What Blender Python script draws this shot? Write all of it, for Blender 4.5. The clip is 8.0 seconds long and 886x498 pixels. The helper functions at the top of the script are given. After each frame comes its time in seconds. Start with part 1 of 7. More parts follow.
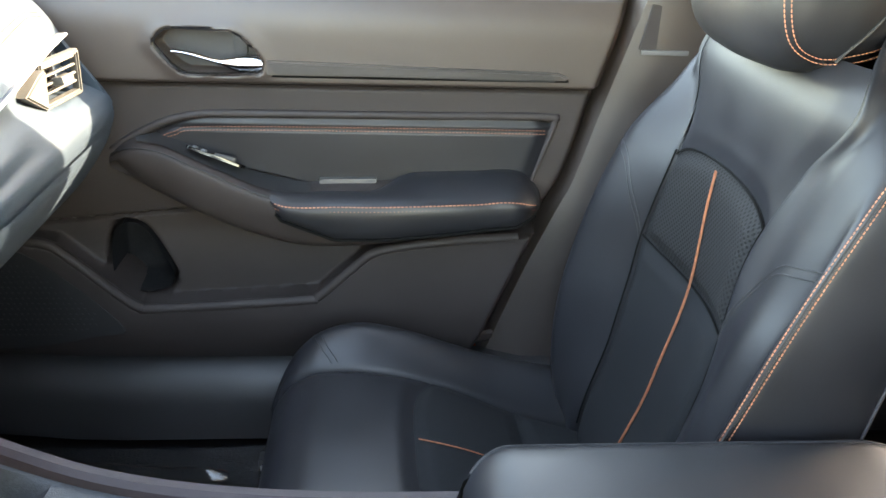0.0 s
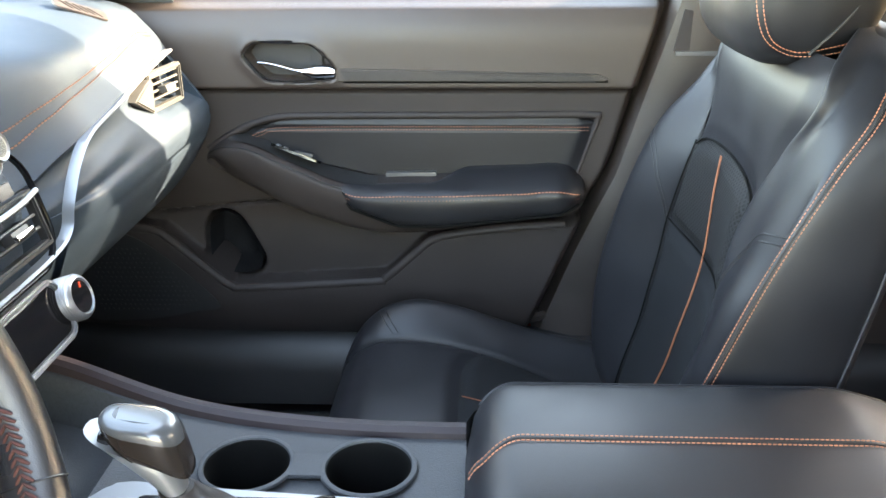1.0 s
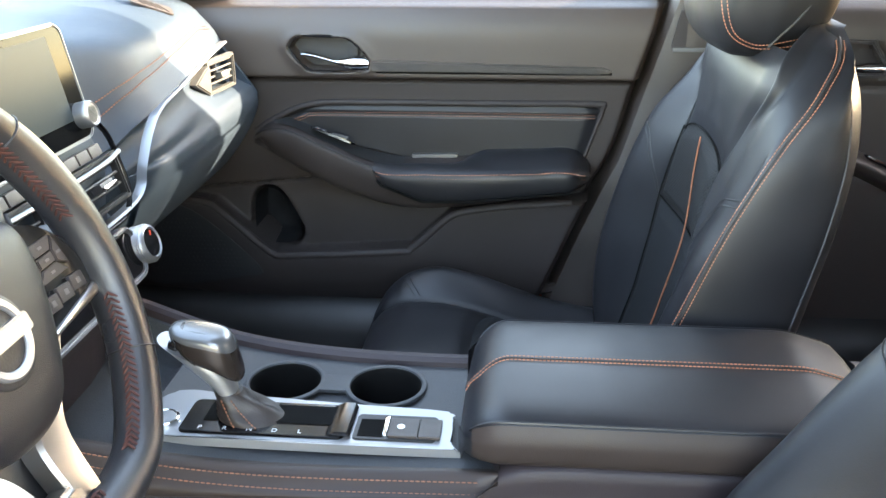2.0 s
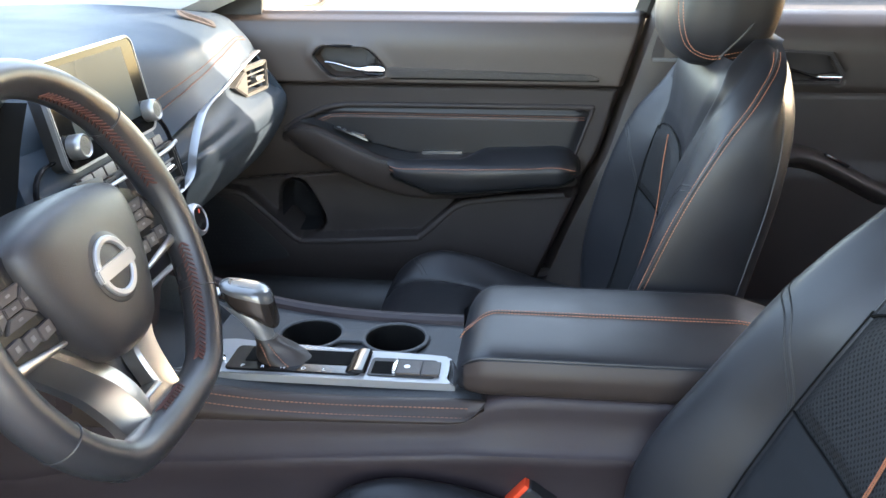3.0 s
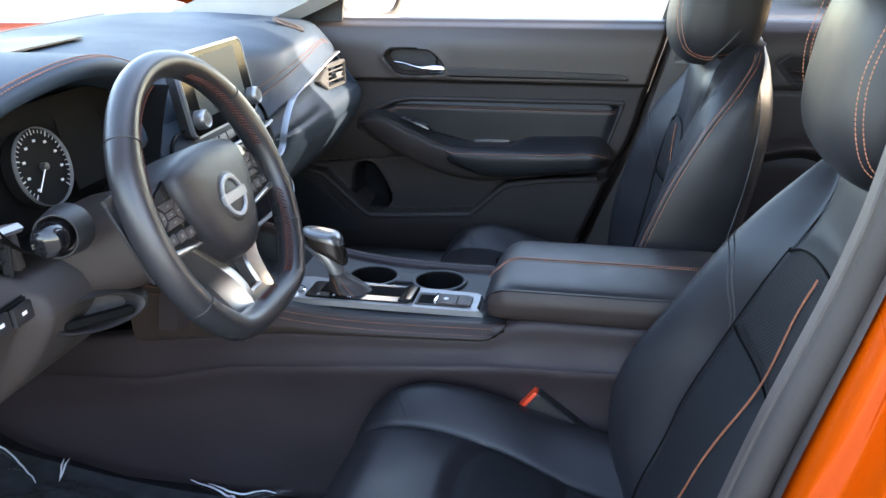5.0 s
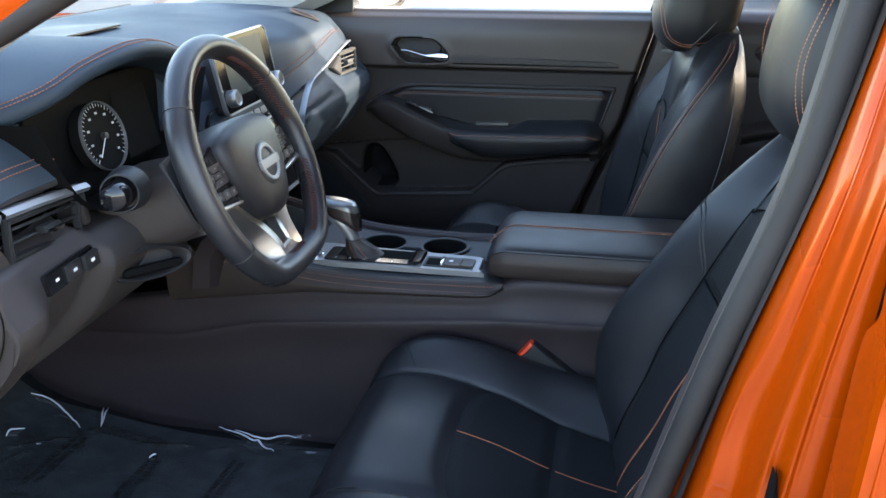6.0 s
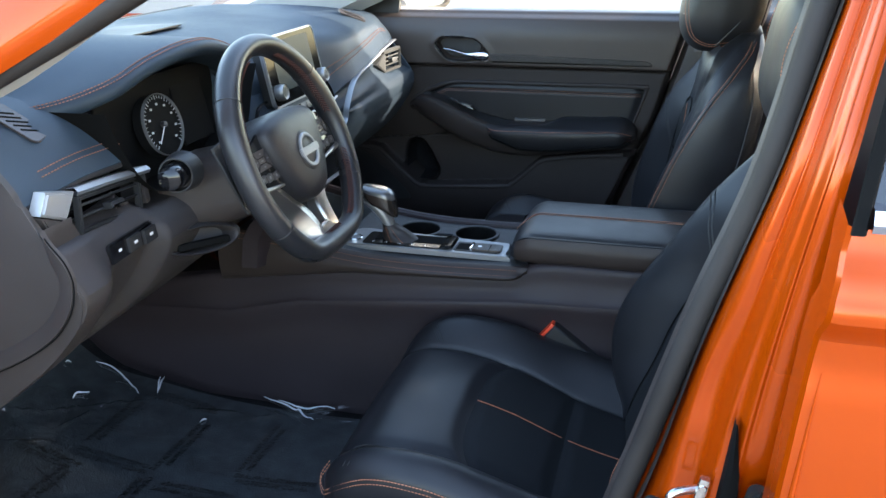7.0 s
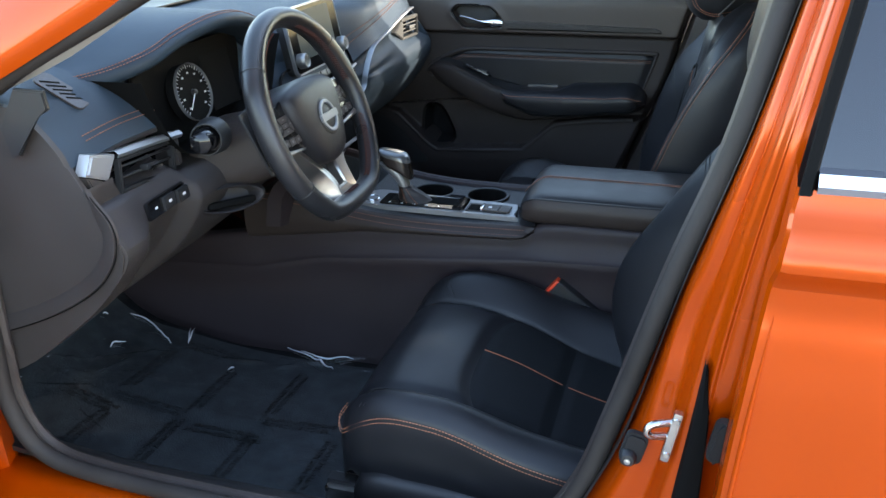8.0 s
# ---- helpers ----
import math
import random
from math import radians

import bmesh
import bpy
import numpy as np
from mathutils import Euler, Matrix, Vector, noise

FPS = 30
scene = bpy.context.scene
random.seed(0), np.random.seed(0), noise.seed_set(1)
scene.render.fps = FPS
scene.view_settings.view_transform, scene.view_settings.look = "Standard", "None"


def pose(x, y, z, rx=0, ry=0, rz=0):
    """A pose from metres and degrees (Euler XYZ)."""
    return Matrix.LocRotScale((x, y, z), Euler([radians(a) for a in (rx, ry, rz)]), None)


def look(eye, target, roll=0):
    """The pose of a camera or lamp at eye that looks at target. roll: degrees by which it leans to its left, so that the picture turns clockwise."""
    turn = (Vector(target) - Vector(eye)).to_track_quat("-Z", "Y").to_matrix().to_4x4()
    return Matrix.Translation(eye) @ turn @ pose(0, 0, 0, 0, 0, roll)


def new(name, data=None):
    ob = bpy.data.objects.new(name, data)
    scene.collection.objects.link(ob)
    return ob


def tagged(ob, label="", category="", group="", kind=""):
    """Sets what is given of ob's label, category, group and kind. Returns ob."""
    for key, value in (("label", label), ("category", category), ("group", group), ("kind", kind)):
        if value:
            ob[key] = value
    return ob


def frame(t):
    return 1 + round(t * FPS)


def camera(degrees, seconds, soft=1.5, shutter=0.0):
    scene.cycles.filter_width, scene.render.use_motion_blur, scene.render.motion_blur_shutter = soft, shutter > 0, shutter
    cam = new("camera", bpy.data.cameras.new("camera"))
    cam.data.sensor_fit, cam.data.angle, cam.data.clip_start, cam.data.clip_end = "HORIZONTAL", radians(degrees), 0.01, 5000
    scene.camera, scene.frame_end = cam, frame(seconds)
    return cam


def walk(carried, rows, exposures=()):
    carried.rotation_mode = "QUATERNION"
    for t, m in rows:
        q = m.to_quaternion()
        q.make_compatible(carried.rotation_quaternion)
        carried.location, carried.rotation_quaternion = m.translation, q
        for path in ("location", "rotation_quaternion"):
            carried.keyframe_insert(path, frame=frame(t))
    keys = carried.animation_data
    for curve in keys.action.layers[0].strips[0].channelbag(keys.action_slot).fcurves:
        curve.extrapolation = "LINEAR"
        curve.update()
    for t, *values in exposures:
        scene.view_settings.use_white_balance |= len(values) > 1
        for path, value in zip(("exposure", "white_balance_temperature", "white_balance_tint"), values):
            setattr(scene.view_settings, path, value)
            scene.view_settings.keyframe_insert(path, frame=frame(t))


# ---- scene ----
cam = camera(54.0, 8.0)
PATH = [
    (0, (-0.063, -0.477, 1.194), (0.099, 1.357, 0.414), 2.2),
    (0.5, (-0.029, -0.543, 1.197), (0.089, 1.299, 0.427), 1.6),
    (1, (0.018, -0.626, 1.21), (-0.073, 1.224, 0.455), -0.6),
    (1.5, (0.044, -0.701, 1.212), (-0.119, 1.146, 0.462), -0.7),
    (3, (0.097, -0.989, 1.252), (-0.115, 0.862, 0.525), -0.3),
    (3.5, (0.135, -1.054, 1.261), (-0.146, 0.792, 0.545), -0.5),
    (4, (0.173, -1.109, 1.267), (-0.2, 0.722, 0.556), -0.8),
    (5.5, (0.198, -1.36, 1.29), (-0.184, 0.471, 0.58), -0.6),
    (6, (0.214, -1.432, 1.294), (-0.162, 0.394, 0.571), -0.4),
    (6.5, (0.257, -1.485, 1.291), (-0.214, 0.325, 0.584), -0.9),
    (7, (0.284, -1.527, 1.308), (-0.217, 0.269, 0.585), -0.8),
    (7.5, (0.307, -1.574, 1.325), (-0.195, 0.209, 0.568), -0.7),
    (8, (0.328, -1.612, 1.338), (-0.214, 0.139, 0.538), -1.1),
]
walk(cam, [(t, look(eye, target, roll)) for t, eye, target, roll in PATH],
     [(0.0, 5.5, 9300, 14), (0.5, 5.2, 9300, 14), (1.0, 5.35, 9000, 14), (1.5, 5.37, 8700, 14), (2.2, 5.0, 8400, 14), (3.0, 4.75, 8000, 16), (3.5, 4.3, 7800, 18),
      (4.0, 4.25, 7500, 18), (5.5, 4.3, 7200, 16), (6.0, 3.76, 7100, 14), (6.5, 3.85, 7000, 13), (7.0, 3.7, 7000, 12), (7.5, 3.45, 7000, 12), (8.0, 3.56, 7100, 12)])
# ---------------------------------------------------------------- light
world = bpy.data.worlds.new("sky")
scene.world = world
world.use_nodes = True
SUN_ELEV, SUN_AZ = 22.0, 21.5      # azimuth: degrees from +x (rear) towards +y (passenger side)
sun_dir = Vector((math.cos(radians(SUN_ELEV)) * math.cos(radians(SUN_AZ)),
                  math.cos(radians(SUN_ELEV)) * math.sin(radians(SUN_AZ)), math.sin(radians(SUN_ELEV))))
wn = world.node_tree.nodes
sky = wn.new("ShaderNodeTexSky")
sky.sky_type = 'NISHITA'
sky.sun_disc = False
sky.sun_elevation = radians(SUN_ELEV)
sky.sun_rotation = math.atan2(sun_dir.x, sun_dir.y)
world.node_tree.links.new(sky.outputs[0], wn["Background"].inputs[0])
wn["Background"].inputs[1].default_value = 0.15
sun_data = bpy.data.lights.new("sun", 'SUN')
sun_data.energy, sun_data.angle, sun_data.color = 1.25, radians(0.5), (1.0, 0.94, 0.84)
sun = new("sun", sun_data)
sun.matrix_world = look(sun_dir * 20, (0, 0, 0))

# ---------------------------------------------------------------- helpers


def hermite(xs, ys):
    """A smooth curve through a few control values."""
    xs, ys = np.array(xs, float), np.array(ys, float)
    m = np.gradient(ys, xs)

    def f(x):
        x = np.clip(x, xs[0], xs[-1])
        i = np.clip(np.searchsorted(xs, x) - 1, 0, len(xs) - 2)
        h = xs[i + 1] - xs[i]
        t = (x - xs[i]) / h
        return ((2 * t**3 - 3 * t**2 + 1) * ys[i] + (t**3 - 2 * t**2 + t) * h * m[i]
                + (-2 * t**3 + 3 * t**2) * ys[i + 1] + (t**3 - t**2) * h * m[i + 1])
    return f


def smooth(a, b, x):
    t = np.clip((x - a) / (b - a), 0, 1)
    return t * t * (3 - 2 * t)


def spline(points, n, closed=False):
    """n points on a Catmull-Rom curve through the given ones."""
    p = [Vector(q) for q in points]
    k = len(p)
    out = []
    spans = k if closed else k - 1
    for i in range(n):
        s = i / (n if closed else n - 1) * spans
        j = min(int(s), spans - 1)
        t = s - j
        if closed:
            a, b, c, d = p[(j - 1) % k], p[j], p[(j + 1) % k], p[(j + 2) % k]
        else:
            b, c = p[j], p[j + 1]
            a = p[j - 1] if j > 0 else 2 * b - c
            d = p[j + 2] if j + 2 < k else 2 * c - b
        out.append(0.5 * (2 * b + (c - a) * t + (2 * a - 5 * b + 4 * c - d) * t * t + (3 * b - a - 3 * c + d) * t**3))
    return out


def loft(rows, closed=False, caps=False, ring=False, flip=False):
    """A skin over rows of points. closed: each row is a loop; ring: the last row meets the first."""
    bm = bmesh.new()
    vs = [[bm.verts.new(p) for p in row] for row in rows]
    n = len(vs[0])
    for i in range(len(vs) if ring else len(vs) - 1):
        a, b = vs[i], vs[(i + 1) % len(vs)]
        for j in range(n if closed else n - 1):
            k = (j + 1) % n
            q = (a[j], a[k], b[k], b[j])
            bm.faces.new(q[::-1] if flip else q)
    if caps:
        bm.faces.new(vs[0][::-1] if not flip else vs[0])
        bm.faces.new(vs[-1] if not flip else vs[-1][::-1])
    return bm


def tube(path, r, seg=10, closed=False, flat=1.0):
    """A tube along a path; r is a number or a function of 0..1; flat squeezes it along its second axis."""
    path = [Vector(p) for p in path]
    n = len(path)
    rows = []
    up = Vector((0.031, 0.052, 1)).normalized()
    for i, p in enumerate(path):
        a = path[(i - 1) % n] if closed or i else path[0]
        b = path[(i + 1) % n] if closed or i < n - 1 else path[-1]
        d = (b - a).normalized()
        u = up - d * up.dot(d)
        u.normalize()
        up = u
        w = d.cross(u)
        rad = r(i / max(1, n - 1)) if callable(r) else r
        rows.append([p + (u * math.cos(t) + w * math.sin(t) * flat) * rad for t in np.linspace(0, 2 * math.pi, seg, endpoint=False)])
    return loft(rows, closed=True, caps=not closed, ring=closed, flip=True)


def rbox(sx, sy, sz, bevel=0.004, segs=2, m=None):
    bm = bmesh.new()
    bmesh.ops.create_cube(bm, size=1)
    bmesh.ops.scale(bm, vec=(sx, sy, sz), verts=bm.verts)
    if bevel:
        bmesh.ops.bevel(bm, geom=list(bm.edges), offset=bevel, segments=segs, profile=0.7, affect='EDGES')
    if m is not None:
        bmesh.ops.transform(bm, matrix=m, verts=bm.verts)
    return bm


def prism(outline, depth, bevel=0.0, m=None, segs=2, hole=None):
    """A plate: outline in local x, y, from z = 0 up to depth, its upper rim rounded; hole: an inner outline with as many points."""
    bm = bmesh.new()
    lo = [bm.verts.new((x, y, 0)) for x, y in outline]
    hi = [bm.verts.new((x, y, depth)) for x, y in outline]
    n = len(outline)
    rim = []
    for i in range(n):
        bm.faces.new((lo[i], lo[(i + 1) % n], hi[(i + 1) % n], hi[i]))
    if hole:
        lo2 = [bm.verts.new((x, y, 0)) for x, y in hole]
        hi2 = [bm.verts.new((x, y, depth)) for x, y in hole]
        for i in range(n):
            j = (i + 1) % n
            bm.faces.new((lo2[j], lo2[i], hi2[i], hi2[j]))
            bm.faces.new((hi[i], hi[j], hi2[j], hi2[i]))
            bm.faces.new((lo[j], lo[i], lo2[i], lo2[j]))
        rim = [e for e in bm.edges if all(v in hi or v in hi2 for v in e.verts) and not (e.verts[0] in hi) ^ (e.verts[1] in hi)]
    else:
        bm.faces.new(hi)
        bm.faces.new(lo[::-1])
        rim = [e for e in bm.edges if all(v in hi for v in e.verts)]
    if bevel:
        bmesh.ops.bevel(bm, geom=rim, offset=bevel, segments=segs, affect='EDGES')
    if m is not None:
        bmesh.ops.transform(bm, matrix=m, verts=bm.verts)
    return bm


def lathe(profile, seg=24, m=None):
    """A turned shape: profile of (radius, height) about local z."""
    rows = [[(r * math.cos(a), r * math.sin(a), h) for a in np.linspace(0, 2 * math.pi, seg, endpoint=False)] for r, h in profile]
    bm = loft(rows, closed=True)
    if m is not None:
        bmesh.ops.transform(bm, matrix=m, verts=bm.verts)
    return bm


def rounded(w, h, r, n=5):
    """A rounded rectangle's outline about the origin."""
    out = []
    for cx, cy, a0 in ((w / 2 - r, h / 2 - r, 0), (-w / 2 + r, h / 2 - r, 90), (-w / 2 + r, -h / 2 + r, 180), (w / 2 - r, -h / 2 + r, 270)):
        for k in range(n):
            a = radians(a0 + 90 * k / (n - 1))
            out.append((cx + r * math.cos(a), cy + r * math.sin(a)))
    return out


def merge(*bms):
    """Several pieces of one part as one bmesh."""
    out = bmesh.new()
    for bm in bms:
        base = [out.verts.new(v.co) for v in bm.verts]
        bm.verts.index_update()
        for f in bm.faces:
            out.faces.new([base[v.index] for v in f.verts])
        bm.free()
    return out


def moved(bm, m):
    bmesh.ops.transform(bm, matrix=m, verts=bm.verts)
    return bm


def even(path, step):
    """The path cut anew into long straight runs of about one stitch each."""
    pts = [Vector(p) for p in path]
    out, left = [pts[0]], step
    for a, b in zip(pts, pts[1:]):
        ln = (b - a).length
        pos = left
        while pos <= ln:
            out.append(a.lerp(b, pos / ln))
            pos += step
        left = pos - ln
    return out


def stitching(path, step=0.0065, r=0.0008, lift=(0, 0, 0)):
    p = even(path, step)
    bm = bmesh.new()
    off = Vector(lift)
    for a, b in zip(p, p[1:]):
        d = b - a
        if d.length < 1e-6:
            continue
        s = d.orthogonal().normalized()
        w = d.normalized().cross(s)
        vs = []
        for t, k in ((0.06, 0.6), (0.42, 1.0), (0.80, 0.6)):
            c = a + d * t + off
            vs.append([bm.verts.new(c + (s * x + w * y) * r * k) for x, y in ((1, 0), (0, 1), (-1, 0), (0, -1))])
        for q0, q1 in zip(vs, vs[1:]):
            for i in range(4):
                bm.faces.new((q0[i], q0[(i + 1) % 4], q1[(i + 1) % 4], q1[i]))
        bm.faces.new(vs[0][::-1])
        bm.faces.new(vs[2])
    return bm


def thing(name, label, category, at=(0, 0, 0), kind="", group=""):
    ob = new(name)
    ob.empty_display_size = 0.05
    ob.location = at
    tagged(ob, label, category, group, kind)
    return ob


def part(name, bm, material, parent=None, label="", sharp=38, kind=""):
    """Links a bmesh, given in world metres, as one mesh object under a thing or a part."""
    me = bpy.data.meshes.new(name)
    bmesh.ops.recalc_face_normals(bm, faces=bm.faces)
    for f in bm.faces:
        f.smooth = True
    lim = radians(sharp)
    for e in bm.edges:
        if len(e.link_faces) == 2 and e.calc_face_angle(0) > lim:
            e.smooth = False
    bm.to_mesh(me)
    bm.free()
    me.materials.append(material)
    ob = new(name, me)
    if parent is not None:
        ob.parent = parent
        p, off = parent, Vector((0, 0, 0))
        while p is not None:
            off += p.location
            p = p.parent
        me.transform(Matrix.Translation(-off))
    if label:
        ob["label"] = label
    if kind:
        ob["kind"] = kind
    return ob


def flat_text(body, size, m, material, parent, name="lettering", extrude=0.0002):
    cu = bpy.data.curves.new(name, 'FONT')
    cu.body, cu.size, cu.extrude = body, size, extrude
    cu.align_x, cu.align_y = 'CENTER', 'CENTER'
    cu.materials.append(material)
    ob = new(name, cu)
    ob.parent = parent
    ob.matrix_basis = Matrix.Translation(-parent.location) @ m
    return ob


def poly_dist(x, z, poly):
    """Signed distance (inside: minus) of the points to a polygon."""
    x, z = np.asarray(x, float), np.asarray(z, float)
    d = np.full(x.shape, 1e9)
    inside = np.zeros(x.shape, bool)
    n = len(poly)
    for i in range(n):
        (ax, az), (bx, bz) = poly[i], poly[(i + 1) % n]
        ex, ez = bx - ax, bz - az
        t = np.clip(((x - ax) * ex + (z - az) * ez) / (ex * ex + ez * ez), 0, 1)
        d = np.minimum(d, np.hypot(x - ax - t * ex, z - az - t * ez))
        cross = ((az > z) != (bz > z)) & (x < (bx - ax) * (z - az) / (bz - az + 1e-12) + ax)
        inside ^= cross
    return np.where(inside, -d, d)


# ---------------------------------------------------------------- materials


def mat(name, colour, rough=0.5, metal=0.0, grain=0.0, grain_scale=400.0, vary=0.12, vary_scale=6.0, coat=0.0, spec=0.5, cells=False, sheen=0.0, rough_vary=0.08):
    m = bpy.data.materials.new(name)
    m.use_nodes = True
    nt = m.node_tree
    b = nt.nodes["Principled BSDF"]
    tc = nt.nodes.new("ShaderNodeTexCoord")
    b.inputs["Metallic"].default_value = metal
    b.inputs["Specular IOR Level"].default_value = spec
    b.inputs["Coat Weight"].default_value = coat
    b.inputs["Coat Roughness"].default_value = 0.03
    b.inputs["Sheen Weight"].default_value = sheen
    big = nt.nodes.new("ShaderNodeTexNoise")
    big.inputs["Scale"].default_value = vary_scale
    big.inputs["Detail"].default_value = 5
    nt.links.new(tc.outputs["Object"], big.inputs["Vector"])
    ramp = nt.nodes.new("ShaderNodeMapRange")
    ramp.inputs[1].default_value, ramp.inputs[2].default_value = 0.3, 0.7
    ramp.inputs[3].default_value, ramp.inputs[4].default_value = 1 - vary, 1 + vary
    nt.links.new(big.outputs["Fac"], ramp.inputs[0])
    mul = nt.nodes.new("ShaderNodeVectorMath")
    mul.operation = 'SCALE'
    mul.inputs[0].default_value = colour
    nt.links.new(ramp.outputs[0], mul.inputs["Scale"])
    nt.links.new(mul.outputs[0], b.inputs["Base Color"])
    rr = nt.nodes.new("ShaderNodeMapRange")
    rr.inputs[1].default_value, rr.inputs[2].default_value = 0.3, 0.7
    rr.inputs[3].default_value, rr.inputs[4].default_value = max(0.02, rough - rough_vary), min(1, rough + rough_vary)
    nt.links.new(big.outputs["Fac"], rr.inputs[0])
    nt.links.new(rr.outputs[0], b.inputs["Roughness"])
    if grain:
        if cells:
            tex = nt.nodes.new("ShaderNodeTexVoronoi")
            tex.feature = 'F1'
            out = tex.outputs["Distance"]
        else:
            tex = nt.nodes.new("ShaderNodeTexNoise")
            tex.inputs["Detail"].default_value = 3
            out = tex.outputs["Fac"]
        tex.inputs["Scale"].default_value = grain_scale
        nt.links.new(tc.outputs["Object"], tex.inputs["Vector"])
        bump = nt.nodes.new("ShaderNodeBump")
        bump.inputs["Strength"].default_value = grain
        bump.inputs["Distance"].default_value = 0.001
        nt.links.new(out, bump.inputs["Height"])
        nt.links.new(bump.outputs[0], b.inputs["Normal"])
    return m


LEATHER = mat("black_leather", (0.0121, 0.0125, 0.0149), 0.43, grain=0.11, grain_scale=850, vary=0.18, vary_scale=9, spec=0.36)
FABRIC = mat("charcoal_fabric", (0.011, 0.012, 0.0135), 0.85, grain=0.8, grain_scale=1100, vary=0.2, spec=0.2)
TRIM = mat("grained_black_plastic", (0.039, 0.0305, 0.0275), 0.43, grain=0.20, grain_scale=1500, cells=True, vary=0.15, vary_scale=7)
SOFT = mat("soft_dash_skin", (0.0225, 0.0355, 0.0500), 0.55, spec=0.24, grain=0.17, grain_scale=1500, cells=True, vary=0.15, vary_scale=5)
LOWTRIM = mat("dark_lower_plastic", (0.037, 0.0325, 0.0330), 0.55, spec=0.28, grain=0.20, grain_scale=1500, cells=True, vary=0.15, vary_scale=7)
UPTRIM = mat("grained_upper_plastic", (0.041, 0.0302, 0.0252), 0.42, grain=0.20, grain_scale=1500, cells=True, vary=0.12, vary_scale=5)
KNEE = mat("grained_knee_plastic", (0.041, 0.0345, 0.0320), 0.5, grain=0.20, grain_scale=1500, cells=True, vary=0.15, vary_scale=7, spec=0.35)
HUB = mat("grained_wheel_cover", (0.0150, 0.0140, 0.0155), 0.42, spec=0.4, grain=0.20, grain_scale=1500, cells=True, vary=0.1)
RIM = mat("wheel_leather", (0.0195, 0.0195, 0.0215), 0.33, grain=0.14, grain_scale=1500, cells=True, vary=0.15)
# Near-black; in wells, slots and gaps it puts the shade into the colour.
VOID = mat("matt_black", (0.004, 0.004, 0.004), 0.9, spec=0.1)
DARK = mat("dark_plastic", (0.016, 0.016, 0.017), 0.5, grain=0.2, grain_scale=700)
GLOSS = mat("gloss_black", (0.006, 0.006, 0.007), 0.12, vary=0.05, rough_vary=0.04)
SILVER = mat("satin_silver", (0.29, 0.295, 0.305), 0.40, metal=0.7, vary=0.05, grain=0.05, grain_scale=1500)
BRIGHT = mat("satin_bright_spoke", (0.43, 0.41, 0.385), 0.36, metal=1.0, vary=0.05, grain=0.04, grain_scale=1500)
CHROME = mat("chrome", (0.8, 0.8, 0.8), 0.1, metal=1.0, vary=0.04, rough_vary=0.04)
THREAD = mat("orange_thread", (0.21, 0.085, 0.050), 0.75, vary=0.25, vary_scale=90)
SEAM_THREAD = mat("dark_orange_thread", (0.26, 0.085, 0.04), 0.75, vary=0.3, vary_scale=160)
RUST_THREAD = mat("rust_thread", (0.055, 0.014, 0.009), 0.75, vary=0.25, vary_scale=90)
PALE_THREAD = mat("pale_orange_thread", (0.40, 0.155, 0.085), 0.75, vary=0.25, vary_scale=90)
DARK_THREAD = mat("dark_thread", (0.04, 0.04, 0.045), 0.7)
CARPET = mat("black_carpet", (0.014, 0.014, 0.015), 0.95, grain=1.0, grain_scale=260, vary=0.3, vary_scale=30, spec=0.1)
RUBBER = mat("black_rubber", (0.014, 0.0135, 0.014), 0.68, grain=0.2, grain_scale=900, spec=0.3)
PAINT = mat("orange_car_paint", (0.41, 0.048, 0.0006), 0.28, metal=0.30, coat=0.42, spec=0.12, vary=0.05, vary_scale=3)
SEAL = mat("grey_weatherstrip", (0.028, 0.0240, 0.0220), 0.6, grain=0.25, grain_scale=900, spec=0.22, vary=0.2, vary_scale=12)
MATPILE = mat("dark_mat_pile", (0.046, 0.053, 0.057), 0.9, grain=1.0, grain_scale=300, vary=0.25, vary_scale=25, spec=0.15)
GREY = mat("mid_grey_plastic", (0.09, 0.09, 0.092), 0.45, grain=0.2, grain_scale=700)
CONSOLE = mat("dark_console_plastic", (0.0275, 0.0200, 0.0225), 0.52, grain=0.2, grain_scale=1500, cells=True, vary=0.15, vary_scale=7, spec=0.3)
KNEEPAD = mat("brown_black_knee_leather", (0.035, 0.0255, 0.0225), 0.46, grain=0.15, grain_scale=900, vary=0.15, spec=0.25)
DOORTRIM = mat("dark_door_plastic", (0.0325, 0.0260, 0.0248), 0.55, spec=0.26, grain=0.20, grain_scale=1500, cells=True, vary=0.15, vary_scale=7)
# Passenger vent's plastic, made paler to put the sunlight into its colour.
SUNLIT_VENT = mat("sunlit_vent_plastic", (0.062, 0.061, 0.056), 0.45, grain=0.15, grain_scale=1500, cells=True, vary=0.1)
DECK = mat("speckled_console_deck", (0.040, 0.043, 0.047), 0.5, grain=0.5, grain_scale=700, vary=0.2, vary_scale=300, spec=0.3)
HEADLINER = mat("grey_headliner", (0.29, 0.278, 0.258), 0.9, grain=0.3, grain_scale=500)
STEEL = mat("bright_steel", (0.6, 0.6, 0.58), 0.3, metal=1.0)
RED = mat("red_plastic", (0.75, 0.06, 0.02), 0.4)
KNOB = mat("brushed_knob", (0.30, 0.30, 0.30), 0.32, metal=0.8)
PRINT = mat("dial_print", (0.4, 0.4, 0.4), 0.7)
WHITE = mat("white_print", (0.7, 0.7, 0.7), 0.6)
CONCRETE = mat("pale_concrete", (0.16, 0.153, 0.144), 0.85, grain=0.3, grain_scale=60, vary=0.12, vary_scale=0.6)


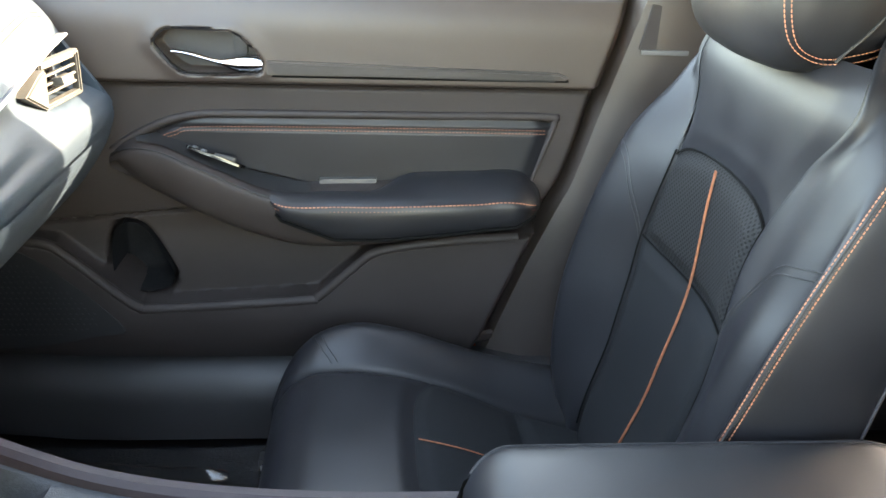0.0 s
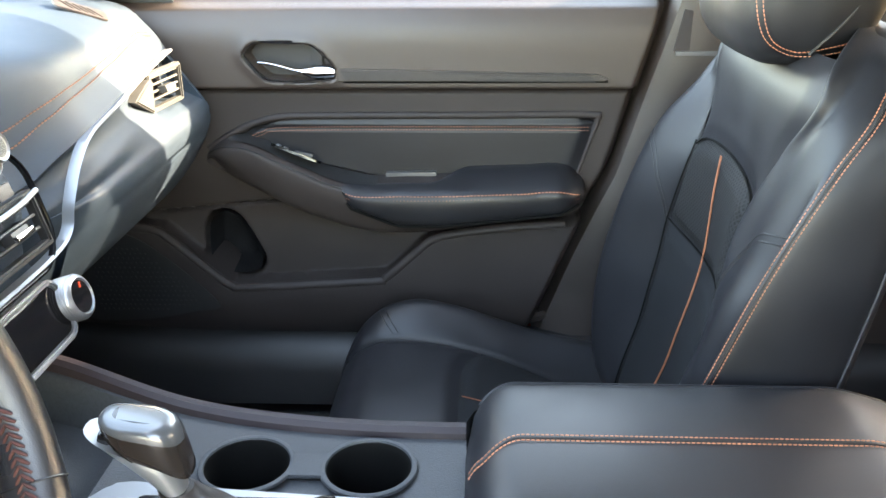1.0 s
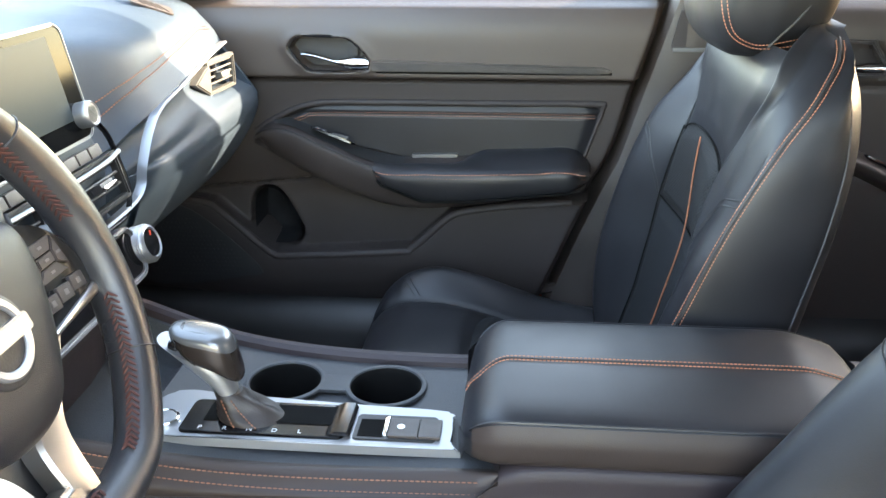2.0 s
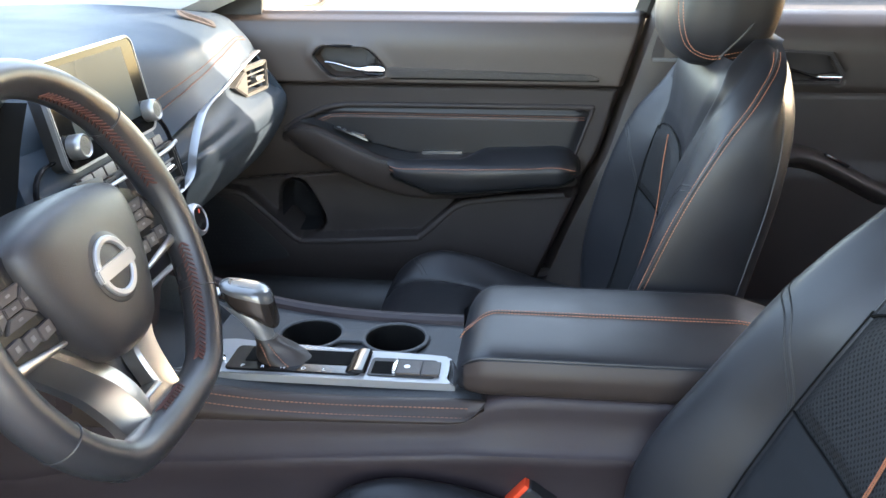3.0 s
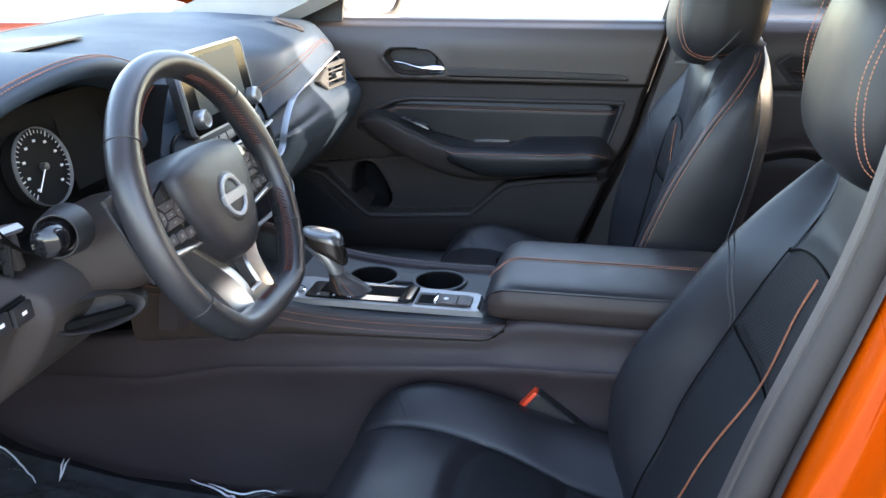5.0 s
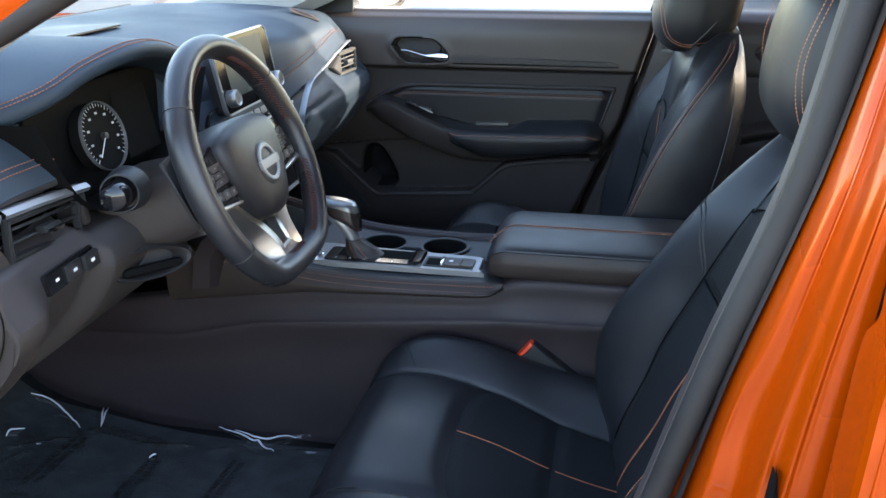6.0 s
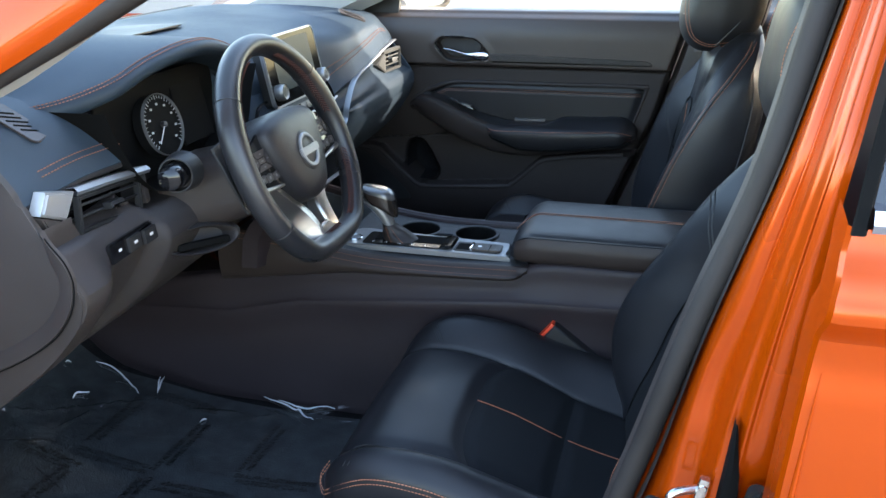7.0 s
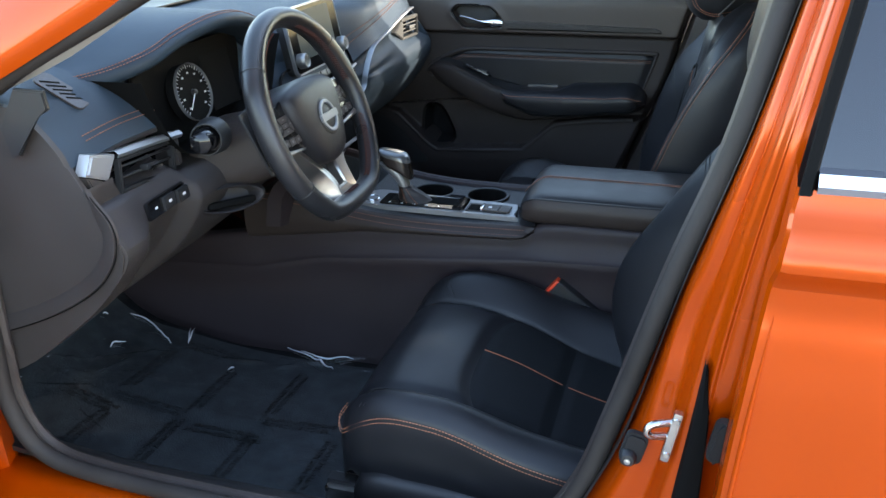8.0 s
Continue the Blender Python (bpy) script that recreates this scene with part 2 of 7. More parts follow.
def glass_mat(name, tint, least=0.045, rough=0.02):
    m = bpy.data.materials.new(name)
    m.use_nodes = True
    nt = m.node_tree
    nt.nodes.remove(nt.nodes["Principled BSDF"])
    g = nt.nodes.new("ShaderNodeBsdfTransparent")
    g.inputs[0].default_value = (*tint, 1)
    s = nt.nodes.new("ShaderNodeBsdfGlossy")
    s.inputs["Roughness"].default_value = rough
    lw = nt.nodes.new("ShaderNodeLayerWeight")
    lw.inputs[0].default_value = 0.5
    pw = nt.nodes.new("ShaderNodeMath")
    pw.operation = 'POWER'
    pw.inputs[1].default_value = 4.0
    nt.links.new(lw.outputs["Facing"], pw.inputs[0])
    fr = nt.nodes.new("ShaderNodeMapRange")
    fr.inputs[3].default_value, fr.inputs[4].default_value = least, 0.9
    nt.links.new(pw.outputs[0], fr.inputs[0])
    mx = nt.nodes.new("ShaderNodeMixShader")
    nt.links.new(fr.outputs[0], mx.inputs[0])
    nt.links.new(g.outputs[0], mx.inputs[1])
    nt.links.new(s.outputs[0], mx.inputs[2])
    nt.links.new(mx.outputs[0], nt.nodes["Material Output"].inputs[0])
    return m


def perforated_mat():
    """Charcoal cloth punched with a regular grid of small holes, laid out across and up the seat."""
    m = mat("perforated_fabric", (0.0150, 0.0150, 0.0155), 0.75, vary=0.15, spec=0.2)
    nt = m.node_tree
    b = nt.nodes["Principled BSDF"]
    tc = nt.nodes.new("ShaderNodeTexCoord")
    sep = nt.nodes.new("ShaderNodeSeparateXYZ")
    nt.links.new(tc.outputs["Object"], sep.inputs[0])
    com = nt.nodes.new("ShaderNodeCombineXYZ")
    for out, side in (("Y", "X"), ("Z", "Y")):
        nt.links.new(sep.outputs[out], com.inputs[side])
    turn = nt.nodes.new("ShaderNodeVectorRotate")
    turn.inputs["Angle"].default_value = radians(45)
    nt.links.new(com.outputs[0], turn.inputs["Vector"])
    dots = nt.nodes.new("ShaderNodeTexVoronoi")
    dots.inputs["Scale"].default_value = 210
    dots.inputs["Randomness"].default_value = 0.0
    nt.links.new(turn.outputs[0], dots.inputs["Vector"])
    hole = nt.nodes.new("ShaderNodeMapRange")
    hole.inputs[1].default_value, hole.inputs[2].default_value = 0.22, 0.36
    hole.inputs[3].default_value, hole.inputs[4].default_value = 0.12, 1.0
    nt.links.new(dots.outputs["Distance"], hole.inputs[0])
    old = b.inputs["Base Color"].links[0].from_socket
    mul = nt.nodes.new("ShaderNodeVectorMath")
    mul.operation = 'SCALE'
    nt.links.new(old, mul.inputs[0])
    nt.links.new(hole.outputs[0], mul.inputs["Scale"])
    nt.links.new(mul.outputs[0], b.inputs["Base Color"])
    bump = nt.nodes.new("ShaderNodeBump")
    bump.inputs["Strength"].default_value = 0.7
    bump.inputs["Distance"].default_value = 0.001
    nt.links.new(hole.outputs[0], bump.inputs["Height"])
    nt.links.new(bump.outputs[0], b.inputs["Normal"])
    return m


PERF = perforated_mat()
GLASS = glass_mat("clear_glass", (0.86, 0.9, 0.88))
TINTED = glass_mat("tinted_glass", (0.36, 0.37, 0.38), 0.09)
# Tint of the rear window, deepened to keep sun off mat and seat.
REAR_SUN_BLOCK = glass_mat("sun_blocking_glass", (0.06, 0.065, 0.07), 0.09)
FILM = glass_mat("clear_film", (0.93, 0.94, 0.95), 0.07, 0.04)

# ---------------------------------------------------------------- the ground and the car's shell
ground = part("ground", loft([[(x, y, 0.06) for x in (-400, -30, 0, 30, 400)] for y in (-400, -30, 0, 30, 400)]), CONCRETE)
tagged(ground, "sunlit pale concrete parking lot", "ground", kind="structure")
car = thing("car_body", "orange four-door sedan body with its driver side open", "car")

# floor pan and toe boards
floor_z = hermite([-1.25, -1.05, -0.85, -0.7, 0.2, 0.9], [0.80, 0.62, 0.43, 0.395, 0.39, 0.37])
part("floor_pan", loft([[(x, y, float(floor_z(x)) + 0.004 * noise.noise((x * 9, y * 9, 0))) for x in np.linspace(-1.25, 1.6, 60)]
                        for y in np.linspace(-0.74, 0.74, 30)]), CARPET, car, "black carpet")


def ysill(side, z):
    """How far out the door opening's flange stands at a height."""
    return side * float(np.interp(z, [0.4, 0.6, 0.9, 1.1, 1.25, 1.42], [0.755, 0.76, 0.755, 0.735, 0.70, 0.62]))


def ypillar(z):
    """How far out the driver's B pillar carries its seal."""
    return float(np.interp(z, [0.4, 0.52, 0.6, 0.9, 1.1, 1.25, 1.42], [0.755, 0.745, 0.720, 0.703, 0.694, 0.672, 0.612]))


# sills, with their scuff trims
for side in (-1, 1):
    prof = [(0.70, 0.36), (0.70, 0.46), (0.712, 0.492), (0.735, 0.505), (0.775, 0.502), (0.80, 0.488), (0.825, 0.46), (0.85, 0.40), (0.855, 0.30), (0.80, 0.22), (0.70, 0.22)]
    part("sill", loft([[(x, side * y, z) for y, z in prof] for x in np.linspace(-0.95, 1.3, 10)]), PAINT, car, "glossy orange sill")
    prof = [(0.655, 0.395), (0.662, 0.45), (0.675, 0.485), (0.70, 0.502), (0.728, 0.510), (0.738, 0.509), (0.738, 0.50)]
    part("sill_trim", loft([[(x, side * y, z + 0.02 * float(smooth(-0.45, -0.7, x))) for y, z in prof] for x in np.linspace(-0.95, 1.2, 30)]), DARK, car, "grained black plastic sill trim")

# the door opening's rubber seals
loop = [(-0.615, 0.70), (-0.612, 0.62), (-0.575, 0.548), (-0.48, 0.522), (-0.25, 0.515), (0.02, 0.518), (0.13, 0.533), (0.190, 0.566), (0.228, 0.625),
        (0.262, 0.73), (0.316, 0.92), (0.364, 1.07), (0.396, 1.22), (0.420, 1.34), (0.40, 1.395), (0.25, 1.42), (0.05, 1.405), (-0.13, 1.312), (-0.335, 1.202), (-0.53, 1.100), (-0.60, 1.03), (-0.612, 0.86)]
for side in (-1, 1):
    path = []
    for p in spline([(x, 0, z) for x, z in loop], 150, True):
        y = abs(ysill(side, p.z))
        path.append((p.x, side * (y + (ypillar(p.z) - y) * float(smooth(0.02, 0.20, p.x)) * (side < 0)), p.z))
    part("door_seal", tube(path, 0.0125, 12, True), SEAL, car, "grey-black rubber door seal")
    path = [(x - 0.004 * float(smooth(0.1, 0.2, x)), y - side * 0.0215, z) for x, y, z in path]
    part("seal_lip", tube(path, 0.0095, 8, True), TRIM, car, "dark inner lip of the seal")

# B pillars: the stepped metal between the front opening and the rear door
seal_x = hermite([0.40, 0.50, 0.60, 0.70, 0.92, 1.10, 1.24, 1.40], [0.15, 0.190, 0.226, 0.268, 0.326, 0.378, 0.412, 0.45])
door_x = hermite([0.25, 0.50, 0.80, 0.93, 1.06, 1.10, 1.25, 1.42], [0.372, 0.368, 0.377, 0.389, 0.405, 0.411, 0.440, 0.474])


def skin_y(z):
    return float(np.interp(z, [0.2, 0.35, 0.5, 0.7, 0.9, 1.03, 1.055, 1.07, 1.1, 1.25, 1.43], [0.85, 0.885, 0.90, 0.908, 0.905, 0.897, 0.893, 0.882, 0.875, 0.80, 0.67]))


for side in (-1, 1):
    rows = []
    for z in np.linspace(0.30, 1.43, 70):
        xs, xd = float(seal_x(z)), float(door_x(z))
        w = xd - xs
        ys, yd = abs(ysill(side, z)), skin_y(z)
        ys = ypillar(z) if side < 0 else ys
        dent = 0.007 * float(np.exp(-((z - 0.88) / 0.06) ** 2)) + 0.004 * float(np.exp(-((z - 0.80) / 0.012) ** 2))
        f = min(1.0, (yd - ys) / 0.17)
        rise = float(smooth(0.70, 0.86, z))
        pts = [(xs - 0.004, ys - 0.02), (xs, ys - 0.004), (xs + 0.06 * w, ys + 0.014 * f), (xs + 0.12 * w, ys + 0.040 * f), (xs + 0.20 * w, ys + 0.049 * f - dent),
               (xs + 0.38 * w, ys + 0.051 * f - dent), (xs + 0.46 * w, ys + 0.053 * f), (xs + 0.52 * w, ys + (0.070 + 0.006 * rise) * f), (xs + 0.56 * w, ys + 0.084 * f),
               (xs + 0.66 * w, ys + 0.088 * f - 0.4 * dent), (xs + 0.76 * w, ys + (0.088 + 0.010 * rise) * f), (xs + 0.84 * w, ys + (0.086 + 0.012 * rise) * f), (xs + 0.90 * w, ys + (0.064 + 0.036 * rise) * f), (xs + 1.02 * w, ys + (0.056 + 0.046 * rise) * f), (xs + 1.25 * w, ys + (0.056 + 0.046 * rise) * f)]
        rows.append([(p.x, side * p.y, z) for p in spline([(x, min(y, yd - 0.006), 0) for x, y in pts], 60)])
    if side < 0:
        part("b_pillar", loft(rows), PAINT, car, "glossy orange pillar with pressed steps", sharp=60)
    rows = []
    for z in np.linspace(0.42, 1.43, 40):
        xs = float(seal_x(z)) if side < 0 else float(np.interp(z, [0.40, 0.513, 0.65, 0.743, 0.788, 0.92, 1.04, 1.10, 1.43], [0.06, 0.097, 0.15, 0.190, 0.212, 0.250, 0.284, 0.30, 0.385])) + 0.008
        ys = ypillar(z) - 0.034 if side < 0 else abs(ysill(side, z)) - 0.012
        wide = float(np.interp(z, [0.42, 0.7, 1.0, 1.43], [0.24, 0.20, 0.17, 0.14]))
        rows.append([(xs + a * wide, side * (ys - b), z) for a, b in ((0.0, -0.06), (0.01, 0.0), (0.06, 0.018), (0.3, 0.034), (0.7, 0.034), (0.95, 0.02), (1.0, -0.01))])
    part("pillar_trim", loft(rows), TRIM, car, "grained black inner pillar trim")

# striker, switch and bumper stop on the driver's pillar
sy = -0.800
striker = part("striker_plate", rbox(0.010, 0.010, 0.064, 0.0035, 2, pose(0.330, sy - 0.002, 0.776, 0, 10, 0)), STEEL, car, "bright steel striker plate")
part("striker_loop", tube(spline([(0.330, sy, 0.793), (0.310, sy - 0.008, 0.791), (0.304, sy - 0.010, 0.784), (0.309, sy - 0.008, 0.777), (0.329, sy, 0.775)], 24), 0.0042, 10), STEEL, striker, "worn bright steel loop")
for dz in (0.022, -0.022):
    part("screw", lathe([(0.0, 0.001), (0.0032, 0.001), (0.0042, 0.0), (0.0042, -0.004)], 12, pose(0.330 + 0.17 * dz, sy - 0.007, 0.776 + dz, 90, 0, 0)), STEEL, striker)
ajar = part("door_switch", prism(rounded(0.026, 0.041, 0.008), 0.010, 0.003, pose(0.290, -0.768, 0.733, 90, 0, 0) @ pose(0, 0, 0, 0, 0, -14)), RUBBER, car, "black rubber door switch")
part("plunger", lathe([(0.012, 0), (0.012, 0.012), (0.009, 0.016), (0.004, 0.017), (0.004, 0.010), (0.0, 0.010)], 20, pose(0.285, -0.775, 0.724, 90, 0, 0) @ Matrix.Scale(0.8, 4)), DARK, ajar)
part("plunger_tip", lathe([(0.0045, 0), (0.0045, 0.019), (0.0, 0.020)], 14, pose(0.285, -0.775, 0.724, 90, 0, 0) @ Matrix.Scale(0.8, 4)), STEEL, ajar, "bright steel tip")
part("bump_stop", prism(rounded(0.018, 0.052, 0.009), 0.014, 0.004, pose(0.378, -0.812, 0.790, 90, 0, 0) @ pose(0, 0, 0, 0, 0, -10)), RUBBER, car, "black rubber stop")

# Black strip added for the shade in the gap before the rear door.
rows = []
for z in np.linspace(0.42, 0.872, 24):
    xm, ym = float(np.interp(z, [0.42, 0.70, 0.81, 0.872], [0.330, 0.351, 0.358, 0.357])), ypillar(z) + 0.099
    w = float(np.interp(z, [0.42, 0.70, 0.81, 0.872], [0.019, 0.0145, 0.0085, 0.0010]))
    rows.append([(xm - w, -ym + 0.010, z), (xm - w * 0.8, -ym - 0.002, z), (xm, -ym - 0.004, z), (xm + w * 0.8, -ym - 0.002, z), (xm + w, -ym + 0.010, z)])
part("gap_shade_strip", loft(rows), VOID, car, "black strip put in for the shade of the door gap")

# rear doors, with the pressed shoulder line under the window
press = hermite([0.28, 0.50, 0.66, 0.74, 0.85, 0.95, 0.992, 1.004, 1.022, 1.045, 1.11], [-0.012, -0.004, 0.004, 0.008, 0.002, -0.010, -0.015, -0.014, 0.002, 0.0, 0.0])
for side in (-1, 1):
    zs = np.linspace(0.28, 1.09 if side < 0 else 1.05, 110)
    rows = []
    for z in zs:
        xd, y = float(door_x(z)), skin_y(z) + press(z)
        line = [(xd + 0.004, y - 0.075), (xd + 0.001, y - 0.02), (xd, y - 0.008), (xd + 0.003, y - 0.002), (xd + 0.010, y)]
        line += [(x, y + 0.006 * math.sin(min(1, (x - 0.4) / 0.9) * math.pi) * float(smooth(1.06, 0.9, z))) for x in np.linspace(xd + 0.03, 1.35, 18)]
        rows.append([(x, side * yy, z) for x, yy in line])
    door = part("rear_door", loft(rows), PAINT, car, "closed glossy orange rear door", sharp=24)
    if side < 0:
        hem = [(float(door_x(z)) + 0.0105, side * (skin_y(z) + press(z) + 0.0006), z) for z in np.linspace(0.30, 0.975, 60)]
        part("door_hem", tube(hem, lambda u: 0.0004 + 0.0020 * min(1.0, 7 * (1 - u)), 8), PAINT, door, "folded hem along the door edge")
        part("belt_moulding", loft([[(x, side * yy, z) for yy, z in ((0.868, 1.087), (0.880, 1.088), (0.883, 1.095), (0.879, 1.105), (0.866, 1.107))] for x in np.linspace(0.424, 1.36, 8)]), CHROME, door, "chrome window moulding")
    rows = []
    for z in np.linspace(1.086, 1.43, 14):
        xd, y = float(door_x(z)), skin_y(z) + 0.004
        rows.append([(xd + 0.003, side * (y - 0.012), z), (xd + 0.001, side * (y - 0.003), z), (xd + 0.002, side * y, z), (xd + 0.010, side * y, z), (xd + 0.012, side * (y - 0.003), z), (xd + 0.012, side * (y - 0.015), z)])
    part("window_pillar", loft(rows), VOID, door, "satin black window pillar")
    rows = [[(x, side * (skin_y(z) - 0.008), z) for x in np.linspace(float(door_x(z)) + 0.009, 1.3 - 0.4 * (z - 1.1), 4)] for z in np.linspace(1.08 if side < 0 else 1.04, 1.42, 8)]
    pane = part("window_pane", loft(rows), TINTED, door, "tinted window glass")

# strips above the windows
for side in (-1, 1):
    rows = [[(x, side * y, z) for y, z in ((skin_y(1.385) - 0.012, 1.385), (skin_y(1.385), 1.388), (skin_y(1.42), 1.42), (0.645, 1.445), (0.60, 1.452))] for x in np.linspace(-0.02 if side > 0 else 0.47, 1.34, 12)]
    part("window_top_strip", loft(rows), DARK, car, "satin black strip over the windows")

# front wings, hood, roof, screens
for side in (-1, 1):
    rows = []
    for z in np.linspace(0.28, 1.03, 30):
        y = skin_y(z) - 0.01
        rows.append([(x, side * yy, z) for x, yy in ((-0.655, ysill(1, z) - 0.03), (-0.645, ysill(1, z)), (-0.665, ysill(1, z) + 0.02), (-0.70, ysill(1, z) + 0.03), (-0.735, y - 0.05), (-0.745, y - 0.01), (-0.76, y), (-1.2, y), (-1.9, y - 0.06))])
    part("front_wing", loft(rows), PAINT, car, "glossy orange front wing")
    rows = []
    for t in np.linspace(0, 1, 24):
        c = spline([(-1.02, 0.785, 1.010) if side < 0 else (-0.80, 0.775, 1.030), (-0.70, 0.752, 1.052), (-0.53, 0.728, 1.130), (-0.335, 0.695, 1.235), (-0.13, 0.66, 1.345), (0.06, 0.635, 1.432), (0.4, 0.62, 1.452), (1.0, 0.61, 1.44), (1.45, 0.62, 1.36), (1.95, 0.68, 1.10)], 60)[int(t * 59)]
        rows.append([(c.x + a, side * (c.y + b), c.z + d) for a, b, d in ((-0.09, -0.055, 0.080), (-0.070, -0.02, 0.068), (-0.038, 0.005, 0.046), (-0.010, 0.022, 0.020), (0, 0.028, 0.0), (0, 0.030, -0.018), (0, 0.027, -0.032), (0, 0.0, -0.012))])
    part("roof_rail", loft(rows), PAINT, car, "glossy orange roof rail and pillar")
    cover = ((-0.20, 0.0, 0.035), (-0.12, -0.035, 0.005), (-0.02, -0.045, -0.012), (0.015, -0.02, -0.025), (0.02, 0.02, -0.02), (0.015, 0.05, 0.0), (0.0, 0.06, 0.02))
    if side < 0:
        cover = ((-0.05, -0.02, 0.035), (-0.02, -0.026, 0.006), (0.006, -0.020, -0.010), (0.012, -0.004, -0.013), (0.008, 0.006, -0.006), (0.0, 0.010, 0.01))
    rows = []
    for t in np.linspace(0, 1, 30):
        c = spline([(-0.70, 0.725, 1.04), (-0.47, 0.70, 1.135), (-0.30, 0.67, 1.240), (-0.13, 0.63, 1.345), (0.06, 0.59, 1.405), (0.5, 0.575, 1.42), (1.0, 0.57, 1.41), (1.5, 0.6, 1.30), (1.85, 0.66, 1.10)], 60)[int(t * 59)]
        rows.append([(c.x + a, side * (c.y + b), c.z + d) for a, b, d in cover])
    part("pillar_cover", loft(rows), HEADLINER, car, "pale grey pillar and rail cover")
rows = []
for x in np.linspace(-0.08, 1.36, 20):
    z = 1.452 - 0.06 * ((x - 0.45) / 0.9) ** 2
    rows.append([(x, y, z + 0.02 * (1 - (y / 0.6) ** 2)) for y in np.linspace(-0.61, 0.61, 14)])
part("roof_panel", loft(rows), PAINT, car, "glossy orange roof panel")
part("headliner", loft([[(x, y, z - 0.03) for x, y, z in r] for r in rows]), HEADLINER, car, "pale grey cloth headliner")
rows = []
for t in np.linspace(0, 1, 12):
    x, z, w = -1.12 + 1.04 * t, 1.015 + 0.43 * t - 0.03 * t * t, 0.74 - 0.14 * t
    rows.append([(x - 0.10 * (1 - (y / w) ** 2) * (1 - 0.5 * t), y, z + 0.0 * y) for y in np.linspace(-w, w, 16)])
wind = part("windscreen", loft(rows), GLASS, car, "clear windscreen")
wind.visible_shadow = False
part("rear_screen", loft([[(1.36 + 0.6 * t, y, 1.42 - 0.32 * t) for y in np.linspace(-0.58, 0.58, 8)] for t in np.linspace(0, 1, 6)]), REAR_SUN_BLOCK, car, "rear window, its tint deepened to keep the sun out")
rows = []
for x in np.linspace(-2.1, -1.19, 16):
    z = 0.80 + 0.19 * float(smooth(-2.4, -1.1, x))
    rows.append([(x, y, z + 0.04 * (1 - (y / 0.85) ** 2) + 0.012 * float(smooth(0.5, 0.56, abs(y)))) for y in np.linspace(-0.86, 0.86, 24)])
part("hood", loft(rows), PAINT, car, "glossy orange hood")
part("cowl", loft([[(x, y, z - 0.02 * (y / 0.75) ** 2) for x, z in ((-1.26, 0.97), (-1.20, 1.0), (-1.13, 1.0), (-1.10, 0.985))] for y in np.linspace(-0.78, 0.78, 14)]), DARK, car, "black plastic cowl")
part("rear_shelf", loft([[(x, y, 0.98) for x in (1.42, 1.7, 2.0)] for y in (-0.66, 0, 0.66)]), DARK, car, "dark rear shelf")
part("trunk_lid", loft([[(x, y, 1.09 - 0.06 * (x - 1.95)) for x in np.linspace(1.95, 2.5, 5)] for y in np.linspace(-0.8, 0.8, 8)]), PAINT, car, "glossy orange trunk lid")
part("firewall", loft([[(-1.24, y, z) for z in (0.36, 0.7, 1.0)] for y in (-0.76, 0, 0.76)]), CARPET, car, "black bulkhead lining")
part("rear_bulkhead", loft([[(1.60, y, z) for z in (0.36, 0.7, 1.0)] for y in (-0.76, 0, 0.76)]), CARPET, car, "black rear bulkhead lining")

# closing panels and wheels beyond the doors
for side in (-1, 1):
    rows = []
    for z in np.linspace(0.28, 1.09, 24):
        y = skin_y(z)
        rows.append([(x, side * (y - d), z) for x, d in ((1.352, 0.02), (1.36, 0.001), (1.6, 0.0), (2.0, 0.02), (2.35, 0.10), (2.5, 0.25))])
    shelf = [[(x, side * y, z) for y, z in ((0.893 - d, 1.088), (0.875 - d, 1.096), (0.75 - d, 1.100), (0.64 - d, 1.102))] for x, d in ((1.352, 0.0), (1.6, 0.0), (2.0, 0.02), (2.35, 0.10), (2.5, 0.25))]
    part("rear_shoulder", loft(shelf), PAINT, car, "glossy orange rear shoulder")
    part("rear_quarter", loft(rows), PAINT, car, "glossy orange rear quarter")
    rows = [[(x, side * (0.66 + 0.10 * (1.30 - z)), z) for x in (1.36 + 0.2 * (1.42 - z), 1.7 + 0.7 * (1.42 - z))] for z in np.linspace(1.09, 1.40, 5)]
    part("rear_pillar", loft(rows), PAINT, car, "glossy orange rear pillar")
    for x in (-1.52, 1.48):
        wm = pose(x, side * 0.79, 0.395, 90, 0, 0)
        tyre = part("wheel", lathe([(0.22, -0.11), (0.31, -0.115), (0.333, -0.09), (0.333, 0.09), (0.31, 0.115), (0.22, 0.11)], 40, wm), RUBBER, car, "black tyre")
        part("rim", lathe([(0.0, -0.08), (0.10, -0.09), (0.22, -0.105), (0.225, 0.105), (0.10, 0.09), (0.0, 0.08)], 24, wm), SILVER, tyre, "silver rim")
part("rear_end", loft([[(2.5 + 0.06 * math.sin(math.pi * (z - 0.28) / 0.8), y, z) for z in np.linspace(0.28, 1.07, 10)] for y in np.linspace(-0.66, 0.66, 8)]), PAINT, car, "glossy orange rear end")
part("front_end", loft([[(-2.1 - 0.10 * math.sin(math.pi * (z - 0.28) / 0.6) - 0.1 * (1 - (y / 0.86) ** 2), y, z) for z in np.linspace(0.28, 0.84, 10)] for y in np.linspace(-0.86, 0.86, 12)]), PAINT, car, "glossy orange front end")
part("underbody", loft([[(x, y, 0.26) for x in (-2.1, 0, 2.5)] for y in (-0.84, 0, 0.84)]), DARK, car, "dark underbody")

part("belt_recess", prism([(0.300, 0.990), (0.372, 0.990), (0.366, 1.050), (0.312, 1.050)], 0.004, 0.001, Matrix(((1, 0, 0, 0), (0, 0, -1, 0.706), (0, 1, 0, 0), (0, 0, 0, 1)))), LOWTRIM, car, "dark belt recess in the pillar trim")
